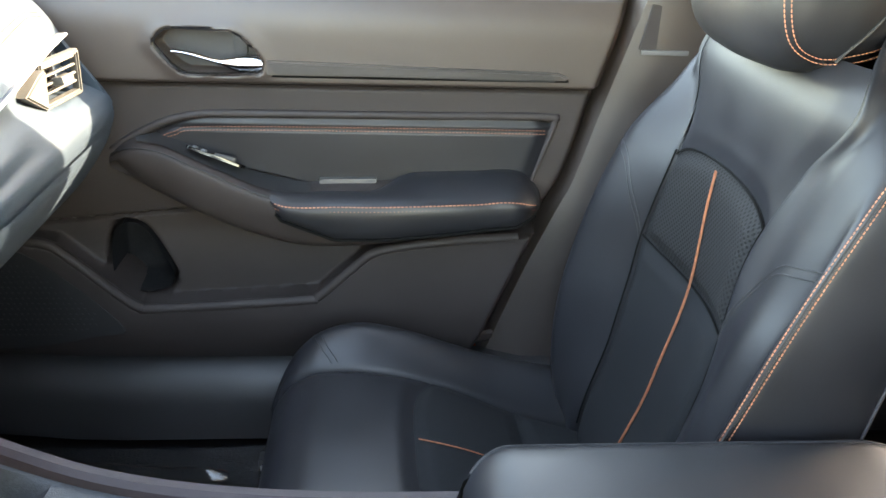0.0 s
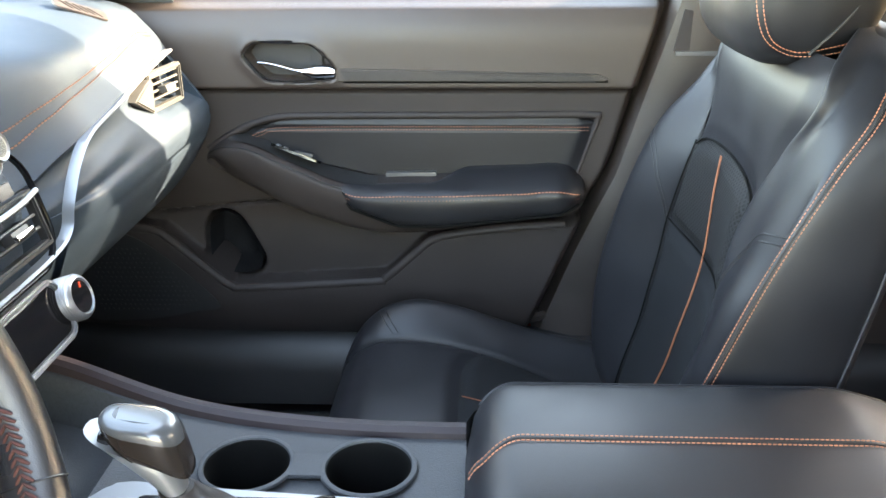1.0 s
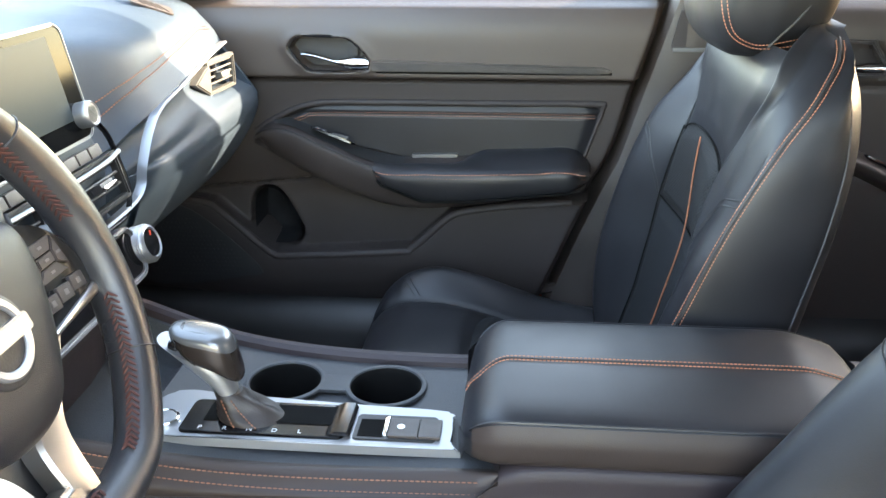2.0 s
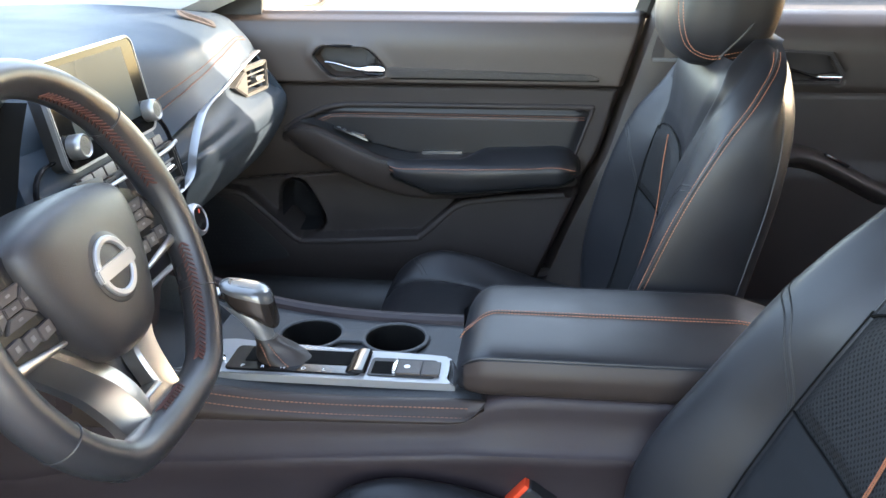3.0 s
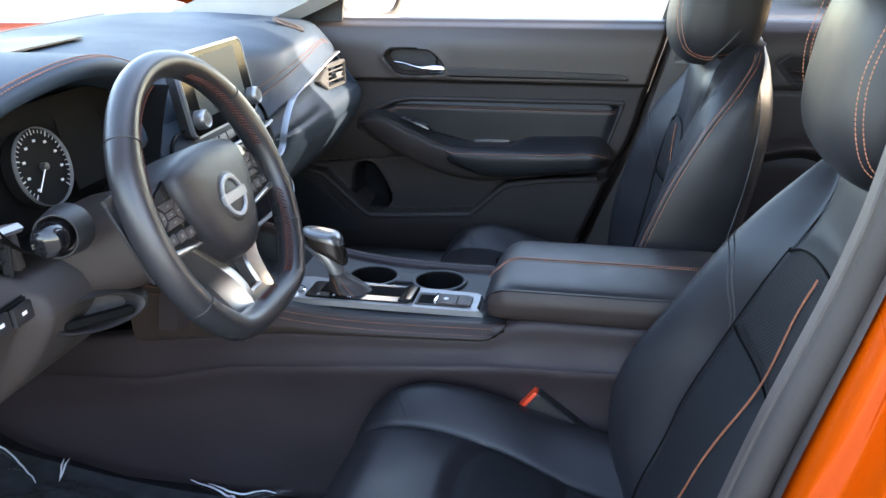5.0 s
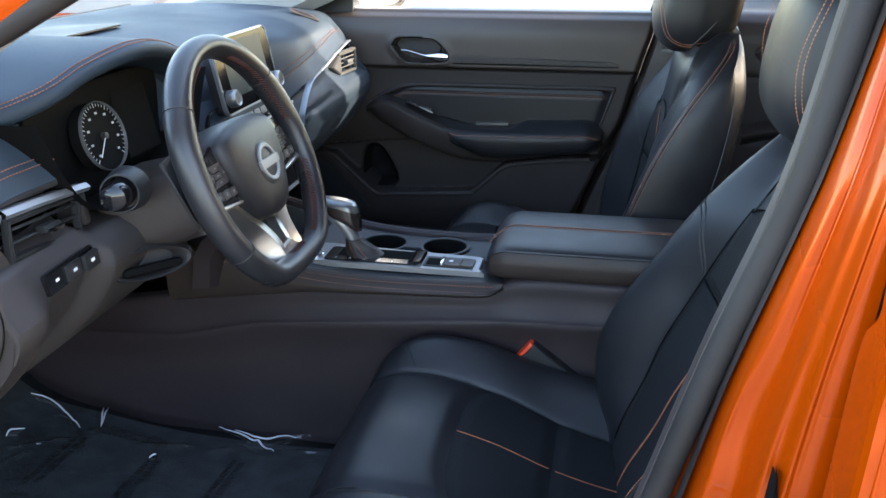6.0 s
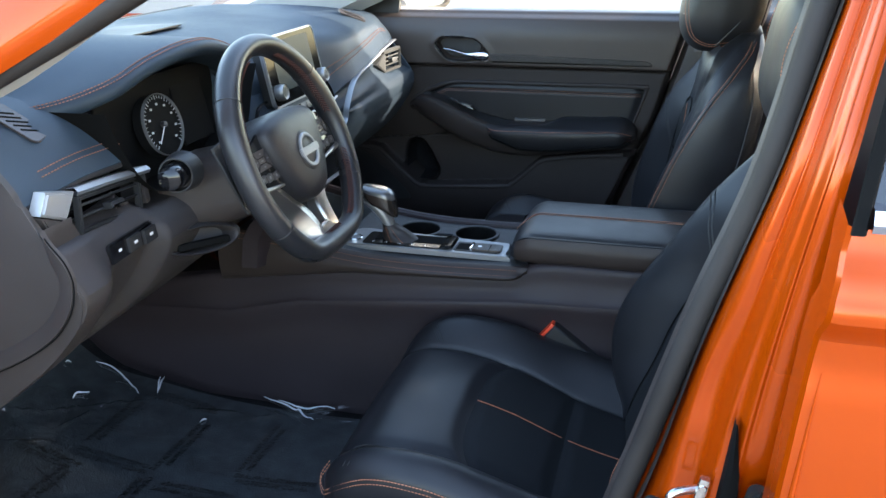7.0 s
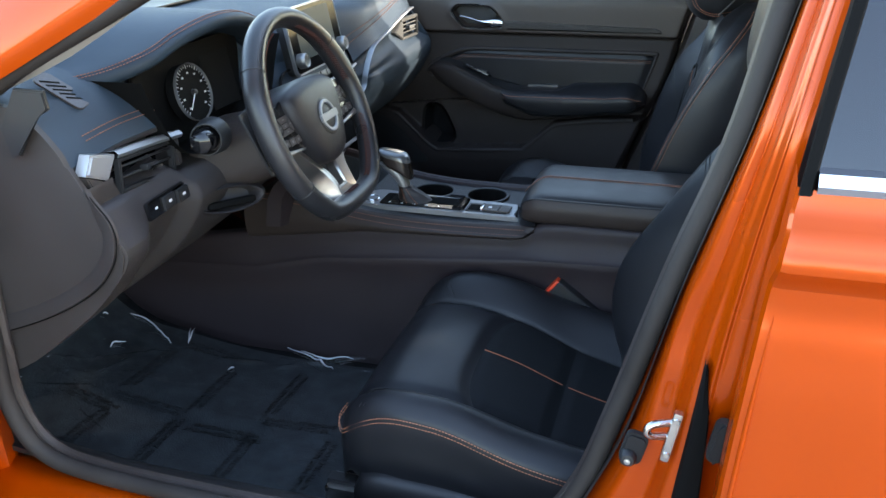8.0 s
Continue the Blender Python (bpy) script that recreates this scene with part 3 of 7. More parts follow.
part("belt_slot", rbox(0.066, 0.006, 0.007, 0.002, 2, pose(0.336, 0.700, 0.987)), GREY, car, "slim belt slot")

# the driver's door, swung wide open; unseen, added to shade dash and seat
DM = pose(-0.700, -0.868, 0, 0, 0, -82)
open_door = thing("driver_door", "unseen driver door standing wide open, orange outside with black trim inside, added for its shade", "car door", (-0.70, -0.868, 0.3))
span = np.linspace(0, 1.04, 14)
part("door_shell", loft([[DM @ Vector((u, d + 0.012 * math.sin(math.pi * u / 1.04), z)) for u in span] for d, z in ((0.02, 0.30), (-0.03, 0.32), (-0.045, 0.50), (-0.050, 0.75), (-0.045, 0.98), (-0.030, 1.05), (0.01, 1.06))]), PAINT, open_door, "glossy orange outer skin")
part("trim_panel", loft([[DM @ Vector((u, d, z)) for u in span] for d, z in ((0.03, 0.33), (0.10, 0.36), (0.115, 0.58), (0.085, 0.66), (0.13, 0.72), (0.135, 0.80), (0.085, 0.84), (0.09, 1.02), (0.06, 1.06), (0.012, 1.06))]), LOWTRIM, open_door, "black inner trim panel")
for u0, u1 in ((0.0, 0.0), (1.04, 1.04)):
    part("door_edge", loft([[DM @ Vector((u0, d, z)) for d in (-0.045, 0.0, 0.085)] for z in (0.33, 0.6, 0.9, 1.05)]), PAINT, open_door)
pane = part("window_pane", loft([[DM @ Vector((u, 0.01 + 0.20 * (z - 1.05), z)) for u in np.linspace(0.12 + 1.1 * max(0, z - 1.10), 1.02 - 0.25 * (z - 1.05), 6)] for z in np.linspace(1.05, 1.40, 6)]), GLASS, open_door, "clear window glass")
pane.visible_shadow = False
frame_line = spline([DM @ Vector(p) for p in ((0.06, 0.01, 1.06), (0.30, 0.04, 1.22), (0.50, 0.07, 1.37), (0.72, 0.085, 1.42), (0.92, 0.08, 1.41), (0.98, 0.05, 1.25), (1.03, 0.01, 1.06))], 50)
part("window_frame", tube(frame_line, 0.017, 10), DARK, open_door, "black window frame")

# ---------------------------------------------------------------- passenger doors
edge_x = hermite([0.40, 0.513, 0.65, 0.743, 0.788, 0.92, 1.04, 1.10], [0.06, 0.097, 0.15, 0.190, 0.212, 0.250, 0.284, 0.30])
BEZEL = [(-0.354, 0.985), (-0.336, 1.006), (-0.246, 1.003), (-0.222, 0.982), (-0.208, 0.962), (-0.211, 0.946), (-0.318, 0.944)]
for _ in range(2):                     # rounded corners
    BEZEL = [tuple(a[i] + (b[i] - a[i]) * k for i in (0, 1)) for a, b in zip(BEZEL, BEZEL[1:] + BEZEL[:1]) for k in ((0.13, 0.87) if _ == 0 else (0.25, 0.75))]
LOWER = [(-0.80, 0.712), (-0.58, 0.708), (-0.515, 0.700), (-0.405, 0.600), (-0.145, 0.618), (-0.062, 0.694), (0.05, 0.712), (0.30, 0.73), (0.30, 0.40), (-0.80, 0.40)]
BOTTLE = [(-0.452, 0.60), (-0.452, 0.690), (-0.437, 0.720), (-0.408, 0.724), (-0.385, 0.705), (-0.340, 0.606)]
SPEAKER = [(-0.66, 0.545), (-0.67, 0.62), (-0.63, 0.690), (-0.55, 0.685), (-0.43, 0.573), (-0.47, 0.555), (-0.57, 0.538)]
for _ in range(2):
    BOTTLE = [tuple(a[i] + (b[i] - a[i]) * k for i in (0, 1)) for a, b in zip(BOTTLE, BOTTLE[1:] + BOTTLE[:1]) for k in (0.25, 0.75)]
INSET = [(-0.352, 0.866), (-0.330, 0.880), (-0.290, 0.884), (0.178, 0.886), (0.193, 0.878), (0.164, 0.780), (-0.14, 0.785), (-0.293, 0.815), (-0.40, 0.838)]


def door_y(x, z):
    y = 0.722 - 0.020 * smooth(0.925, 0.934, z) + 0.012 * np.exp(-((z - 0.929) / 0.0035) ** 2)
    y = y + 0.022 * smooth(0.985, 1.075, z) ** 2 + 0.020 * smooth(1.050, 1.066, z)
    y = y + 0.030 * smooth(0.002, -0.006, poly_dist(x, z, BEZEL))
    y = y - 0.005 * np.exp(-(poly_dist(x, z, BEZEL) / 0.012) ** 2)
    low = smooth(0.80, 0.70, z)
    y = y + 0.014 * low - 0.046 * smooth(0.003, -0.006, poly_dist(x, z, LOWER)) * smooth(0.40, 0.55, z)
    y = y + 0.020 * smooth(0.60, 0.46, z) * smooth(0.0, -0.05, poly_dist(x, z, LOWER))
    y = y + 0.088 * smooth(0.004, -0.010, poly_dist(x, z, BOTTLE)) * smooth(-0.002, 0.005, poly_dist(x, z, LOWER))
    y = y + 0.012 * smooth(0.003, -0.004, poly_dist(x, z, INSET))
    y = y + 0.010 * np.exp(-((z - (0.740 + (x + 0.337) * 0.11)) / 0.0022) ** 2) * smooth(-0.30, -0.34, x) * smooth(-0.70, -0.6, x)
    y = y + 0.020 * smooth(0.012, 0.0, edge_x(z) - x)
    return y


door = thing("passenger_door", "closed front passenger door with black trim and orange stitching", "car door", (0, 0.72, 0.5))
us, zs = np.linspace(0, 1, 300), np.concatenate([np.linspace(0.42, 0.79, 130, endpoint=False), np.linspace(0.79, 1.066, 110)])
rows = []
for z in zs:
    xr = float(edge_x(z))
    x = -0.80 + us * (xr + 0.80)
    y = door_y(x, np.full_like(x, z))
    rows.append([(a, b, z) for a, b in zip(x, y)])
last = rows[-1]
rows.append([(x, y + 0.006, 1.0685) for x, y, z in last])
rows.append([(x, y + 0.05, 1.070) for x, y, z in last])
cut = next(i for i, r in enumerate(rows) if r[0][2] > 0.929)
part("trim_panel", loft(rows[:cut + 1]), DOORTRIM, door, "grained black plastic lower trim panel", sharp=60)
part("upper_trim", loft(rows[cut:]), UPTRIM, door, "grained brown-black upper trim panel", sharp=60)
rows = [[(float(edge_x(z)) + a, y, z) for a, y in ((-0.004, 0.735), (0.002, 0.76), (0.006, 0.80), (0.03, 0.86))] for z in np.linspace(0.42, 1.066, 30)]
part("door_edge", loft(rows), RUBBER, door, "black rubber door edge")
part("door_shell", loft([[(x, y, z) for x in (-0.74, -0.3, 0.0, 0.16)] for y, z in ((0.80, 1.066), (0.87, 1.06), (0.895, 1.0), (0.90, 0.7), (0.86, 0.30), (0.80, 0.30))]), PAINT, door, "glossy orange outer skin")
rows = [[(x, 0.795 - 0.16 * (z - 1.06) / 0.36 * 0.9, z) for x in np.linspace(-0.62 + 1.5 * max(0, z - 1.08), float(edge_x(min(z, 1.1))) + 0.25 * max(0, z - 1.1), 6)] for z in np.linspace(1.055, 1.41, 8)]
pane = part("window_pane", loft(rows), GLASS, door, "clear window glass")
pane.visible_shadow = False
rows = []
for z in np.linspace(1.055, 1.42, 12):
    x0 = float(edge_x(min(z, 1.1))) + 0.25 * max(0, z - 1.1)
    y0 = 0.795 - 0.16 * (z - 1.06) / 0.36 * 0.9
    rows.append([(x0 + a, y0 + b, z) for a, b in ((-0.02, 0.02), (-0.02, -0.012), (0.0, -0.03), (0.04, -0.03), (0.045, 0.02))])
part("window_frame", loft(rows), DARK, door, "black window frame")
part("sail_panel", prism([(-0.66, 1.05), (-0.462, 1.05), (-0.448, 1.17), (-0.47, 1.17)], 0.02, 0.004, Matrix(((1, 0, 0, 0), (0, 0, 1, 0.735), (0, 1, 0, 0), (0, 0, 0, 1)))), DARK, door, "black mirror corner panel")

XZ = Matrix(((1, 0, 0, 0), (0, 0, -1, 0), (0, 1, 0, 0), (0, 0, 0, 1)))   # local x, y, z to world x, z, -y


def grown(poly, d):
    """A polygon moved outwards by d."""
    n, out = len(poly), []
    area = sum(a[0] * b[1] - b[0] * a[1] for a, b in zip(poly, poly[1:] + poly[:1]))
    s = 1 if area > 0 else -1
    for i in range(n):
        a, b, c = Vector(poly[i - 1]), Vector(poly[i]), Vector(poly[(i + 1) % n])
        n1 = Vector(((b - a).y, -(b - a).x)).normalized() * s
        n2 = Vector(((c - b).y, -(c - b).x)).normalized() * s
        k = (n1 + n2)
        out.append(tuple(b + k * d / max(0.4, k.dot(n1) * 1.0)))
    return out


def curvy(poly, n):
    return [(p.x, p.y) for p in spline([(x, z, 0) for x, z in poly], n, True)]


# lever, its frame and the long ribbed strip
part("handle_frame", prism(grown(BEZEL, 0.004), 0.010, 0.003, Matrix.Translation((0, 0.708, 0)) @ XZ, hole=grown(BEZEL, -0.0015)), GLOSS, door, "dark lever frame")
part("handle_well", prism(grown(BEZEL, -0.003), 0.002, 0, Matrix.Translation((0, 0.730, 0)) @ XZ), DARK, door, "grained lever recess")
rows = []
for t in np.linspace(0, 1, 24):
    x = -0.330 + 0.119 * t
    zc = 0.974 - 0.016 * float(smooth(0.0, 0.75, t))
    h = 0.0032 + 0.0082 * float(smooth(0.45, 0.8, t)) - 0.0015 * float(smooth(0.93, 1.0, t))
    y0 = 0.712 - 0.004 * math.sin(math.pi * t)
    rows.append([(x, y0 - 0.008 * math.cos(a), zc + h * math.sin(a)) for a in np.linspace(0, 2 * math.pi, 12, endpoint=False)])
part("lever", loft(rows, closed=True, caps=True), CHROME, door, "satin chrome door lever")
part("lock_tab", rbox(0.018, 0.016, 0.030, 0.003, 2, pose(-0.240, 0.724, 0.984)), DARK, door)
strip = [(-0.204, 0.9655), (0.190, 0.9560), (0.206, 0.9495), (0.200, 0.9465), (-0.204, 0.9465)]
part("ribbed_strip", prism(strip, 0.0105, 0.0025, Matrix.Translation((0, 0.704, 0)) @ XZ), TRIM, door, "black ribbed strip")
part("strip_shadow_gap", tube([(-0.206, 0.7025, 0.9440), (0.0, 0.7025, 0.9440), (0.206, 0.7025, 0.9445)], 0.0022, 6), VOID, door)
ribs = [rbox(0.0010, 0.0012, 0.0165, 0, 1, pose(-0.196 + 0.0026 * i, 0.6934, 0.9558 - 0.00003 * i, 0, -35, 0)) for i in range(146)]
part("ribs", merge(*ribs), DARK, door, kind="stuff")

# sewn insert with a rolled upper edge
rows = []
for z in np.linspace(0.775, 0.884, 36):
    xl = float(np.interp(z, [0.775, 0.80, 0.838, 0.866, 0.880, 0.884], [-0.12, -0.22, -0.395, -0.352, -0.33, -0.29]))
    xr = float(np.interp(z, [0.775, 0.878, 0.886], [0.162, 0.193, 0.178]))
    row = []
    for u in np.linspace(0, 1, 90):
        x = xl + u * (xr - xl)
        puff = min(u, 1 - u) * (xr - xl)
        y = 0.731 - 0.006 * float(smooth(0, 0.02, puff)) - 0.004 * float(smooth(0.884, 0.870, z))
        y += 0.0035 * math.exp(-((z - 0.8665) / 0.0022) ** 2)
        row.append((x, y, z))
    rows.append(row)
part("insert", loft(rows), LEATHER, door, "black leather insert", sharp=70)
roll = spline([(-0.425, 0.722, 0.832), (-0.395, 0.722, 0.852), (-0.352, 0.722, 0.873), (-0.31, 0.722, 0.884), (-0.25, 0.722, 0.887), (0.0, 0.722, 0.888), (0.178, 0.722, 0.889), (0.196, 0.722, 0.882), (0.186, 0.722, 0.845), (0.166, 0.722, 0.785)], 90)
part("insert_lip", tube(roll, lambda t: 0.0060 - 0.0030 * float(smooth(0.72, 0.86, t)), 10), DOORTRIM, door, "rolled black lip")
for dz in (0.0025, -0.0025):
    line = spline([(-0.362, 0.7190, 0.848 + dz), (-0.335, 0.7190, 0.859 + dz), (-0.29, 0.7190, 0.8660 + dz), (0.0, 0.7190, 0.8675 + dz), (0.188, 0.7190, 0.8668 + dz)], 90)
    part("stitching", stitching(line, 0.0050, 0.0009), THREAD, door, "orange stitching", kind="stuff")

# armrest
arm_top = hermite([-0.428, -0.415, -0.395, -0.36, -0.293, -0.205, -0.10, 0.08, 0.150, 0.180], [0.826, 0.836, 0.845, 0.846, 0.820, 0.785, 0.783, 0.788, 0.788, 0.775])
arm_bot = hermite([-0.428, -0.367, -0.251, -0.156, -0.098, 0.05, 0.150, 0.180], [0.815, 0.782, 0.727, 0.703, 0.703, 0.722, 0.738, 0.752])
arm_out = hermite([-0.428, -0.40, -0.35, -0.25, -0.15, 0.10, 0.16, 0.180], [0.712, 0.690, 0.676, 0.668, 0.664, 0.664, 0.672, 0.690])
rows = []
for x in np.linspace(-0.428, 0.180, 90):
    t, b, o = float(arm_top(x)), float(arm_bot(x)), float(arm_out(x))
    mid = t + (b - t) * 0.5
    ctrl = [(0.745, t + 0.010), (o + 0.030, t + 0.006), (o + 0.006, t - 0.001), (o, t - 0.010), (o + 0.003, mid), (o + 0.016, b + 0.006), (0.712, b - 0.004), (0.75, b - 0.004)]
    rows.append([(x, p.x, p.y) for p in spline([(y, z, 0) for y, z in ctrl], 26)])
part("armrest", loft(rows, caps=True), DOORTRIM, door, "moulded black armrest", sharp=60)
rows = []
for x in np.linspace(-0.203, 0.176, 60):
    e = float(smooth(-0.203, -0.180, x)) * float(smooth(0.178, 0.155, x))
    t, o = float(arm_top(x)), float(arm_out(x))
    b = float(np.interp(x, [-0.203, -0.19, -0.117, -0.05, 0.14, 0.176], [0.772, 0.752, 0.724, 0.725, 0.744, 0.760]))
    wide = 0.030 + 0.030 * float(smooth(-0.08, 0.0, x))
    k = 0.4 + 0.6 * e
    ctrl = [(o + wide, t + 0.002 + 0.018 * k * float(smooth(-0.07, 0.0, x))), (o + wide * 0.6, t + 0.006 + 0.012 * k * float(smooth(-0.07, 0.02, x))), (o + 0.004, t + 0.004), (o - 0.012 * k, t - 0.005), (o - 0.016 * k, (t + b) / 2 + 0.004), (o - 0.010 * k, b + 0.005), (o + 0.006, b + 0.001)]
    rows.append([(x, p.x, p.y) for p in spline([(y, z, 0) for y, z in ctrl], 22)])
pad = part("armrest_pad", loft(rows, caps=True), LEATHER, door, "padded black leather armrest top", sharp=60)
for dz, m_ in ((-0.006, PALE_THREAD), (-0.013, THREAD)):
    line = [(x, float(arm_out(x)) - 0.0140 * (0.4 + 0.6 * float(smooth(-0.203, -0.180, x)) * float(smooth(0.178, 0.155, x))) - 0.0005, float(arm_top(x)) + dz) for x in np.linspace(-0.198, 0.170, 60)]
    part("stitching", stitching(line, 0.0055, 0.0011), m_, pad, "orange stitching", kind="stuff")
rows = []
for x in np.linspace(-0.385, -0.150, 30):
    t, o = float(arm_top(x)), float(arm_out(x))
    w = 0.046 * float(smooth(-0.392, -0.35, x)) * (1 - 0.4 * float(smooth(-0.2, -0.15, x)))
    rows.append([(x, o + 0.014 + w * k, t + 0.0055 + 0.006 * k) for k in (0, 0.33, 0.66, 1)])
plate = part("switch_plate", loft(rows), DARK, door, "dark finely ribbed switch plate")
base = pose(-0.280, 0.700, float(arm_top(-0.280)) + 0.0145, -14, 21, 0)
part("switch_bezel", prism(rounded(0.084, 0.020, 0.0098, 6), 0.004, 0.0015, base @ pose(0, 0, 0)), GLOSS, plate, "gloss black window switch bezel")
part("window_switch", rbox(0.030, 0.013, 0.007, 0.002, 2, base @ pose(0.012, 0, 0.005, 0, -8, 0)), DARK, plate)
for dx in (-0.030, -0.018):
    part("lock_switch", rbox(0.008, 0.011, 0.003, 0.001, 1, base @ pose(dx, 0, 0.0045)), GREY, plate)
part("pull_liner", rbox(0.082, 0.012, 0.020, 0.003, 2, pose(-0.098, 0.716, 0.787, 0, -1, 0)), mat("satin_dark_grey", (0.055, 0.054, 0.055), 0.38), door, "satin grey pull cup liner")
# Dark inner skin added so that the bottle pocket's shade is in its colour.
rows = []
liner = curvy(grown(BOTTLE, -0.0045), 60)
mx, mz = sum(p[0] for p in liner) / 60, sum(p[1] for p in liner) / 60
for k, y in ((1.0, 0.7385), (0.985, 0.746), (0.95, 0.775), (0.90, 0.803), (0.80, 0.811), (0.4, 0.813), (0.02, 0.813)):
    rows.append([(mx + (x - mx) * k, y, mz + (z - mz) * k) for x, z in liner])
part("bottle_pocket", loft(rows, closed=True, caps=False), CARPET, door, "bottle pocket, its shade put in as a dark lining", sharp=70)
ridge = [(x, float(arm_out(x)) + 0.0030, float(arm_top(x)) - 0.0015) for x in np.linspace(-0.424, -0.205, 50)]
part("armrest_seam", tube(ridge, 0.0013, 6), DARK, door)
pad_low = [(x, float(arm_out(x)) - 0.0095, float(np.interp(x, [-0.203, -0.19, -0.117, -0.05, 0.14, 0.176], [0.772, 0.752, 0.724, 0.725, 0.744, 0.760])) + 0.002) for x in np.linspace(-0.196, 0.168, 50)]
part("armrest_gap", tube(pad_low, 0.0024, 6), VOID, door)
part("speaker_panel", prism(curvy(SPEAKER, 50), 0.003, 0.001, Matrix.Translation((0, 0.6915, 0)) @ XZ), DARK, door, "dark speaker cover")
grille = [lathe([(0.0, 0.001), (0.0017, 0.001), (0.0017, 0)], 5, pose(-0.548 + 0.0085 * (i + 0.5 * (j % 2)), 0.6880, 0.618 + 0.0085 * j, 90, 0, 0)) for i in range(-10, 10) for j in range(-7, 8)
          if float(poly_dist(-0.548 + 0.0085 * i, 0.618 + 0.0085 * j, SPEAKER)) < -0.012]
part("speaker_grille", merge(*grille), DARK, door, "dark speaker grille dots", kind="stuff")
lip = [Vector((p.x, 0.6915, p.y)) for p in spline([(-0.74, 0.712, 0), (-0.58, 0.709, 0), (-0.525, 0.703, 0), (-0.50, 0.686, 0), (-0.43, 0.622, 0), (-0.405, 0.604, 0), (-0.375, 0.601, 0), (-0.165, 0.615, 0), (-0.140, 0.623, 0), (-0.080, 0.678, 0), (-0.060, 0.692, 0), (-0.03, 0.700, 0), (0.05, 0.711, 0), (0.15, 0.719, 0)], 120)]
part("pocket_lip", tube([p + Vector((0, 0.0045, -0.0035)) for p in lip], 0.0080, 12), DOORTRIM, door, "rounded lip of the door pocket")
# ---------------------------------------------------------------- dashboard
dash = thing("dashboard", "black soft-touch dashboard with silver trim and orange stitching", "dashboard", (-0.7, 0, 0.9))


def dash_profile(y):
    """The dashboard's cut at a place across the car, from the windscreen down to the footwell."""
    yy = 0.45 + 0.838 * (y - 0.45) if y > 0.45 else y
    zb = float(np.interp(y, [0.15, 0.19, 0.21, 0.24, 0.29, 0.40, 0.60, 0.72], [0.930, 0.935, 0.940, 0.955, 0.972, 0.985, 0.998, 1.000]))
    a = abs(y)
    end = float(smooth(0.60, 0.72, a))
    mid = float(smooth(0.30, 0.12, a))
    cut = float(smooth(-0.538, -0.508, y) * smooth(-0.20, -0.23, y))          # the instrument binnacle
    brow = -0.415 - 0.03 * float(smooth(0.3, 0.66, a)) - 0.012 * end
    drv = float(smooth(-0.30, -0.45, y))
    pts = [(-1.16, 1.058), (-0.95, 1.088), (-0.75, 1.093), (-0.60, 1.087), (-0.52, 1.076),
           (brow - 0.035, 1.052), (brow - 0.010, 1.022), (brow, 1.000), (brow - 0.006, 0.990), (brow - 0.030, 0.984),
           (brow - 0.040, 0.965), (brow - 0.030, 0.945), (brow + 0.012, 0.930), (brow + 0.025, 0.905), (brow + 0.012, 0.865),
           (brow - 0.035, 0.800), (brow - 0.110, 0.735), (brow - 0.22, 0.660), (brow - 0.36, 0.610), (-0.98, 0.60)]
    out = []
    for i, (x, z) in enumerate(pts):
        if 9 <= i <= 11:
            x += 0.004 * drv
        if y > 0.06 and 6 <= i <= 13:
            g = (zb - 0.87) / 0.13
            fx, fz = ((brow - 0.016, zb + 0.030), (brow - 0.001, zb + 0.003), (brow - 0.007, zb - 0.005 * g), (brow - 0.010, zb - 0.016 * g), (brow - 0.006, zb - 0.034 * g), (brow + 0.006, zb - 0.054 * g), (brow + 0.018, zb - 0.076 * g), (brow + 0.024, 0.900))[i - 6]
            k = float(smooth(0.06, 0.16, y))
            x, z = x + (fx - x) * k, z + (fz - z) * k
        if i >= 12:
            x += -0.018 * drv + (-0.428 - brow) + 0.045 * float(smooth(-0.60, -0.68, y)) * (1 if 13 < i < 18 else 0.3)
        if cut:
            tx, tz = [(-1.16, 1.058), (-0.95, 1.075), (-0.78, 1.070), (-0.70, 1.06), (-0.66, 1.045), (-0.62, 1.02), (-0.585, 1.0), (-0.565, 0.97), (-0.56, 0.95), (-0.54, 0.935),
                      (-0.51, 0.928), (-0.47, 0.925), (-0.43, 0.920), (-0.405, 0.900), (-0.405, 0.865), (-0.45, 0.80), (-0.525, 0.735), (-0.635, 0.66), (-0.775, 0.61), (-0.98, 0.60)][i]
            x, z = x + (tx - x) * cut, z + (tz - z) * cut
        if mid and i >= 5:
            x -= 0.05 * mid * (1 if i < 15 else 0.3)
        z -= 0.012 * end * (1 if i < 9 else 0)
        out.append((x, yy, z))
    return out


ys = np.concatenate([np.linspace(-0.715, -0.55, 14), np.linspace(-0.54, -0.50, 14), np.linspace(-0.49, -0.24, 16), np.linspace(-0.235, -0.19, 12), np.linspace(-0.18, 0.53, 52), [0.5335, 0.5345, 0.55, 0.56, 0.57, 0.58, 0.59, 0.60, 0.61, 0.62, 0.63, 0.64, 0.6545, 0.6555, 0.67, 0.68, 0.69, 0.70, 0.715]])
rows = []
for y in ys:
    pr = dash_profile(float(y))
    row = spline(pr[:8], 30)[:-1] + spline(pr[7:13], 28)[:-1] + spline(pr[12:], 34)
    if 0.534 < y < 0.655:              # the opening of the outer air vent
        for p in row:
            if 0.938 < p.z < 0.992:
                p.x -= 0.034
    rows.append(row)
split = next(i for i, y in enumerate(ys) if y > -0.19)
part("body", loft([r[:31] for r in rows]), SOFT, dash, "soft black dashboard skin", sharp=32)
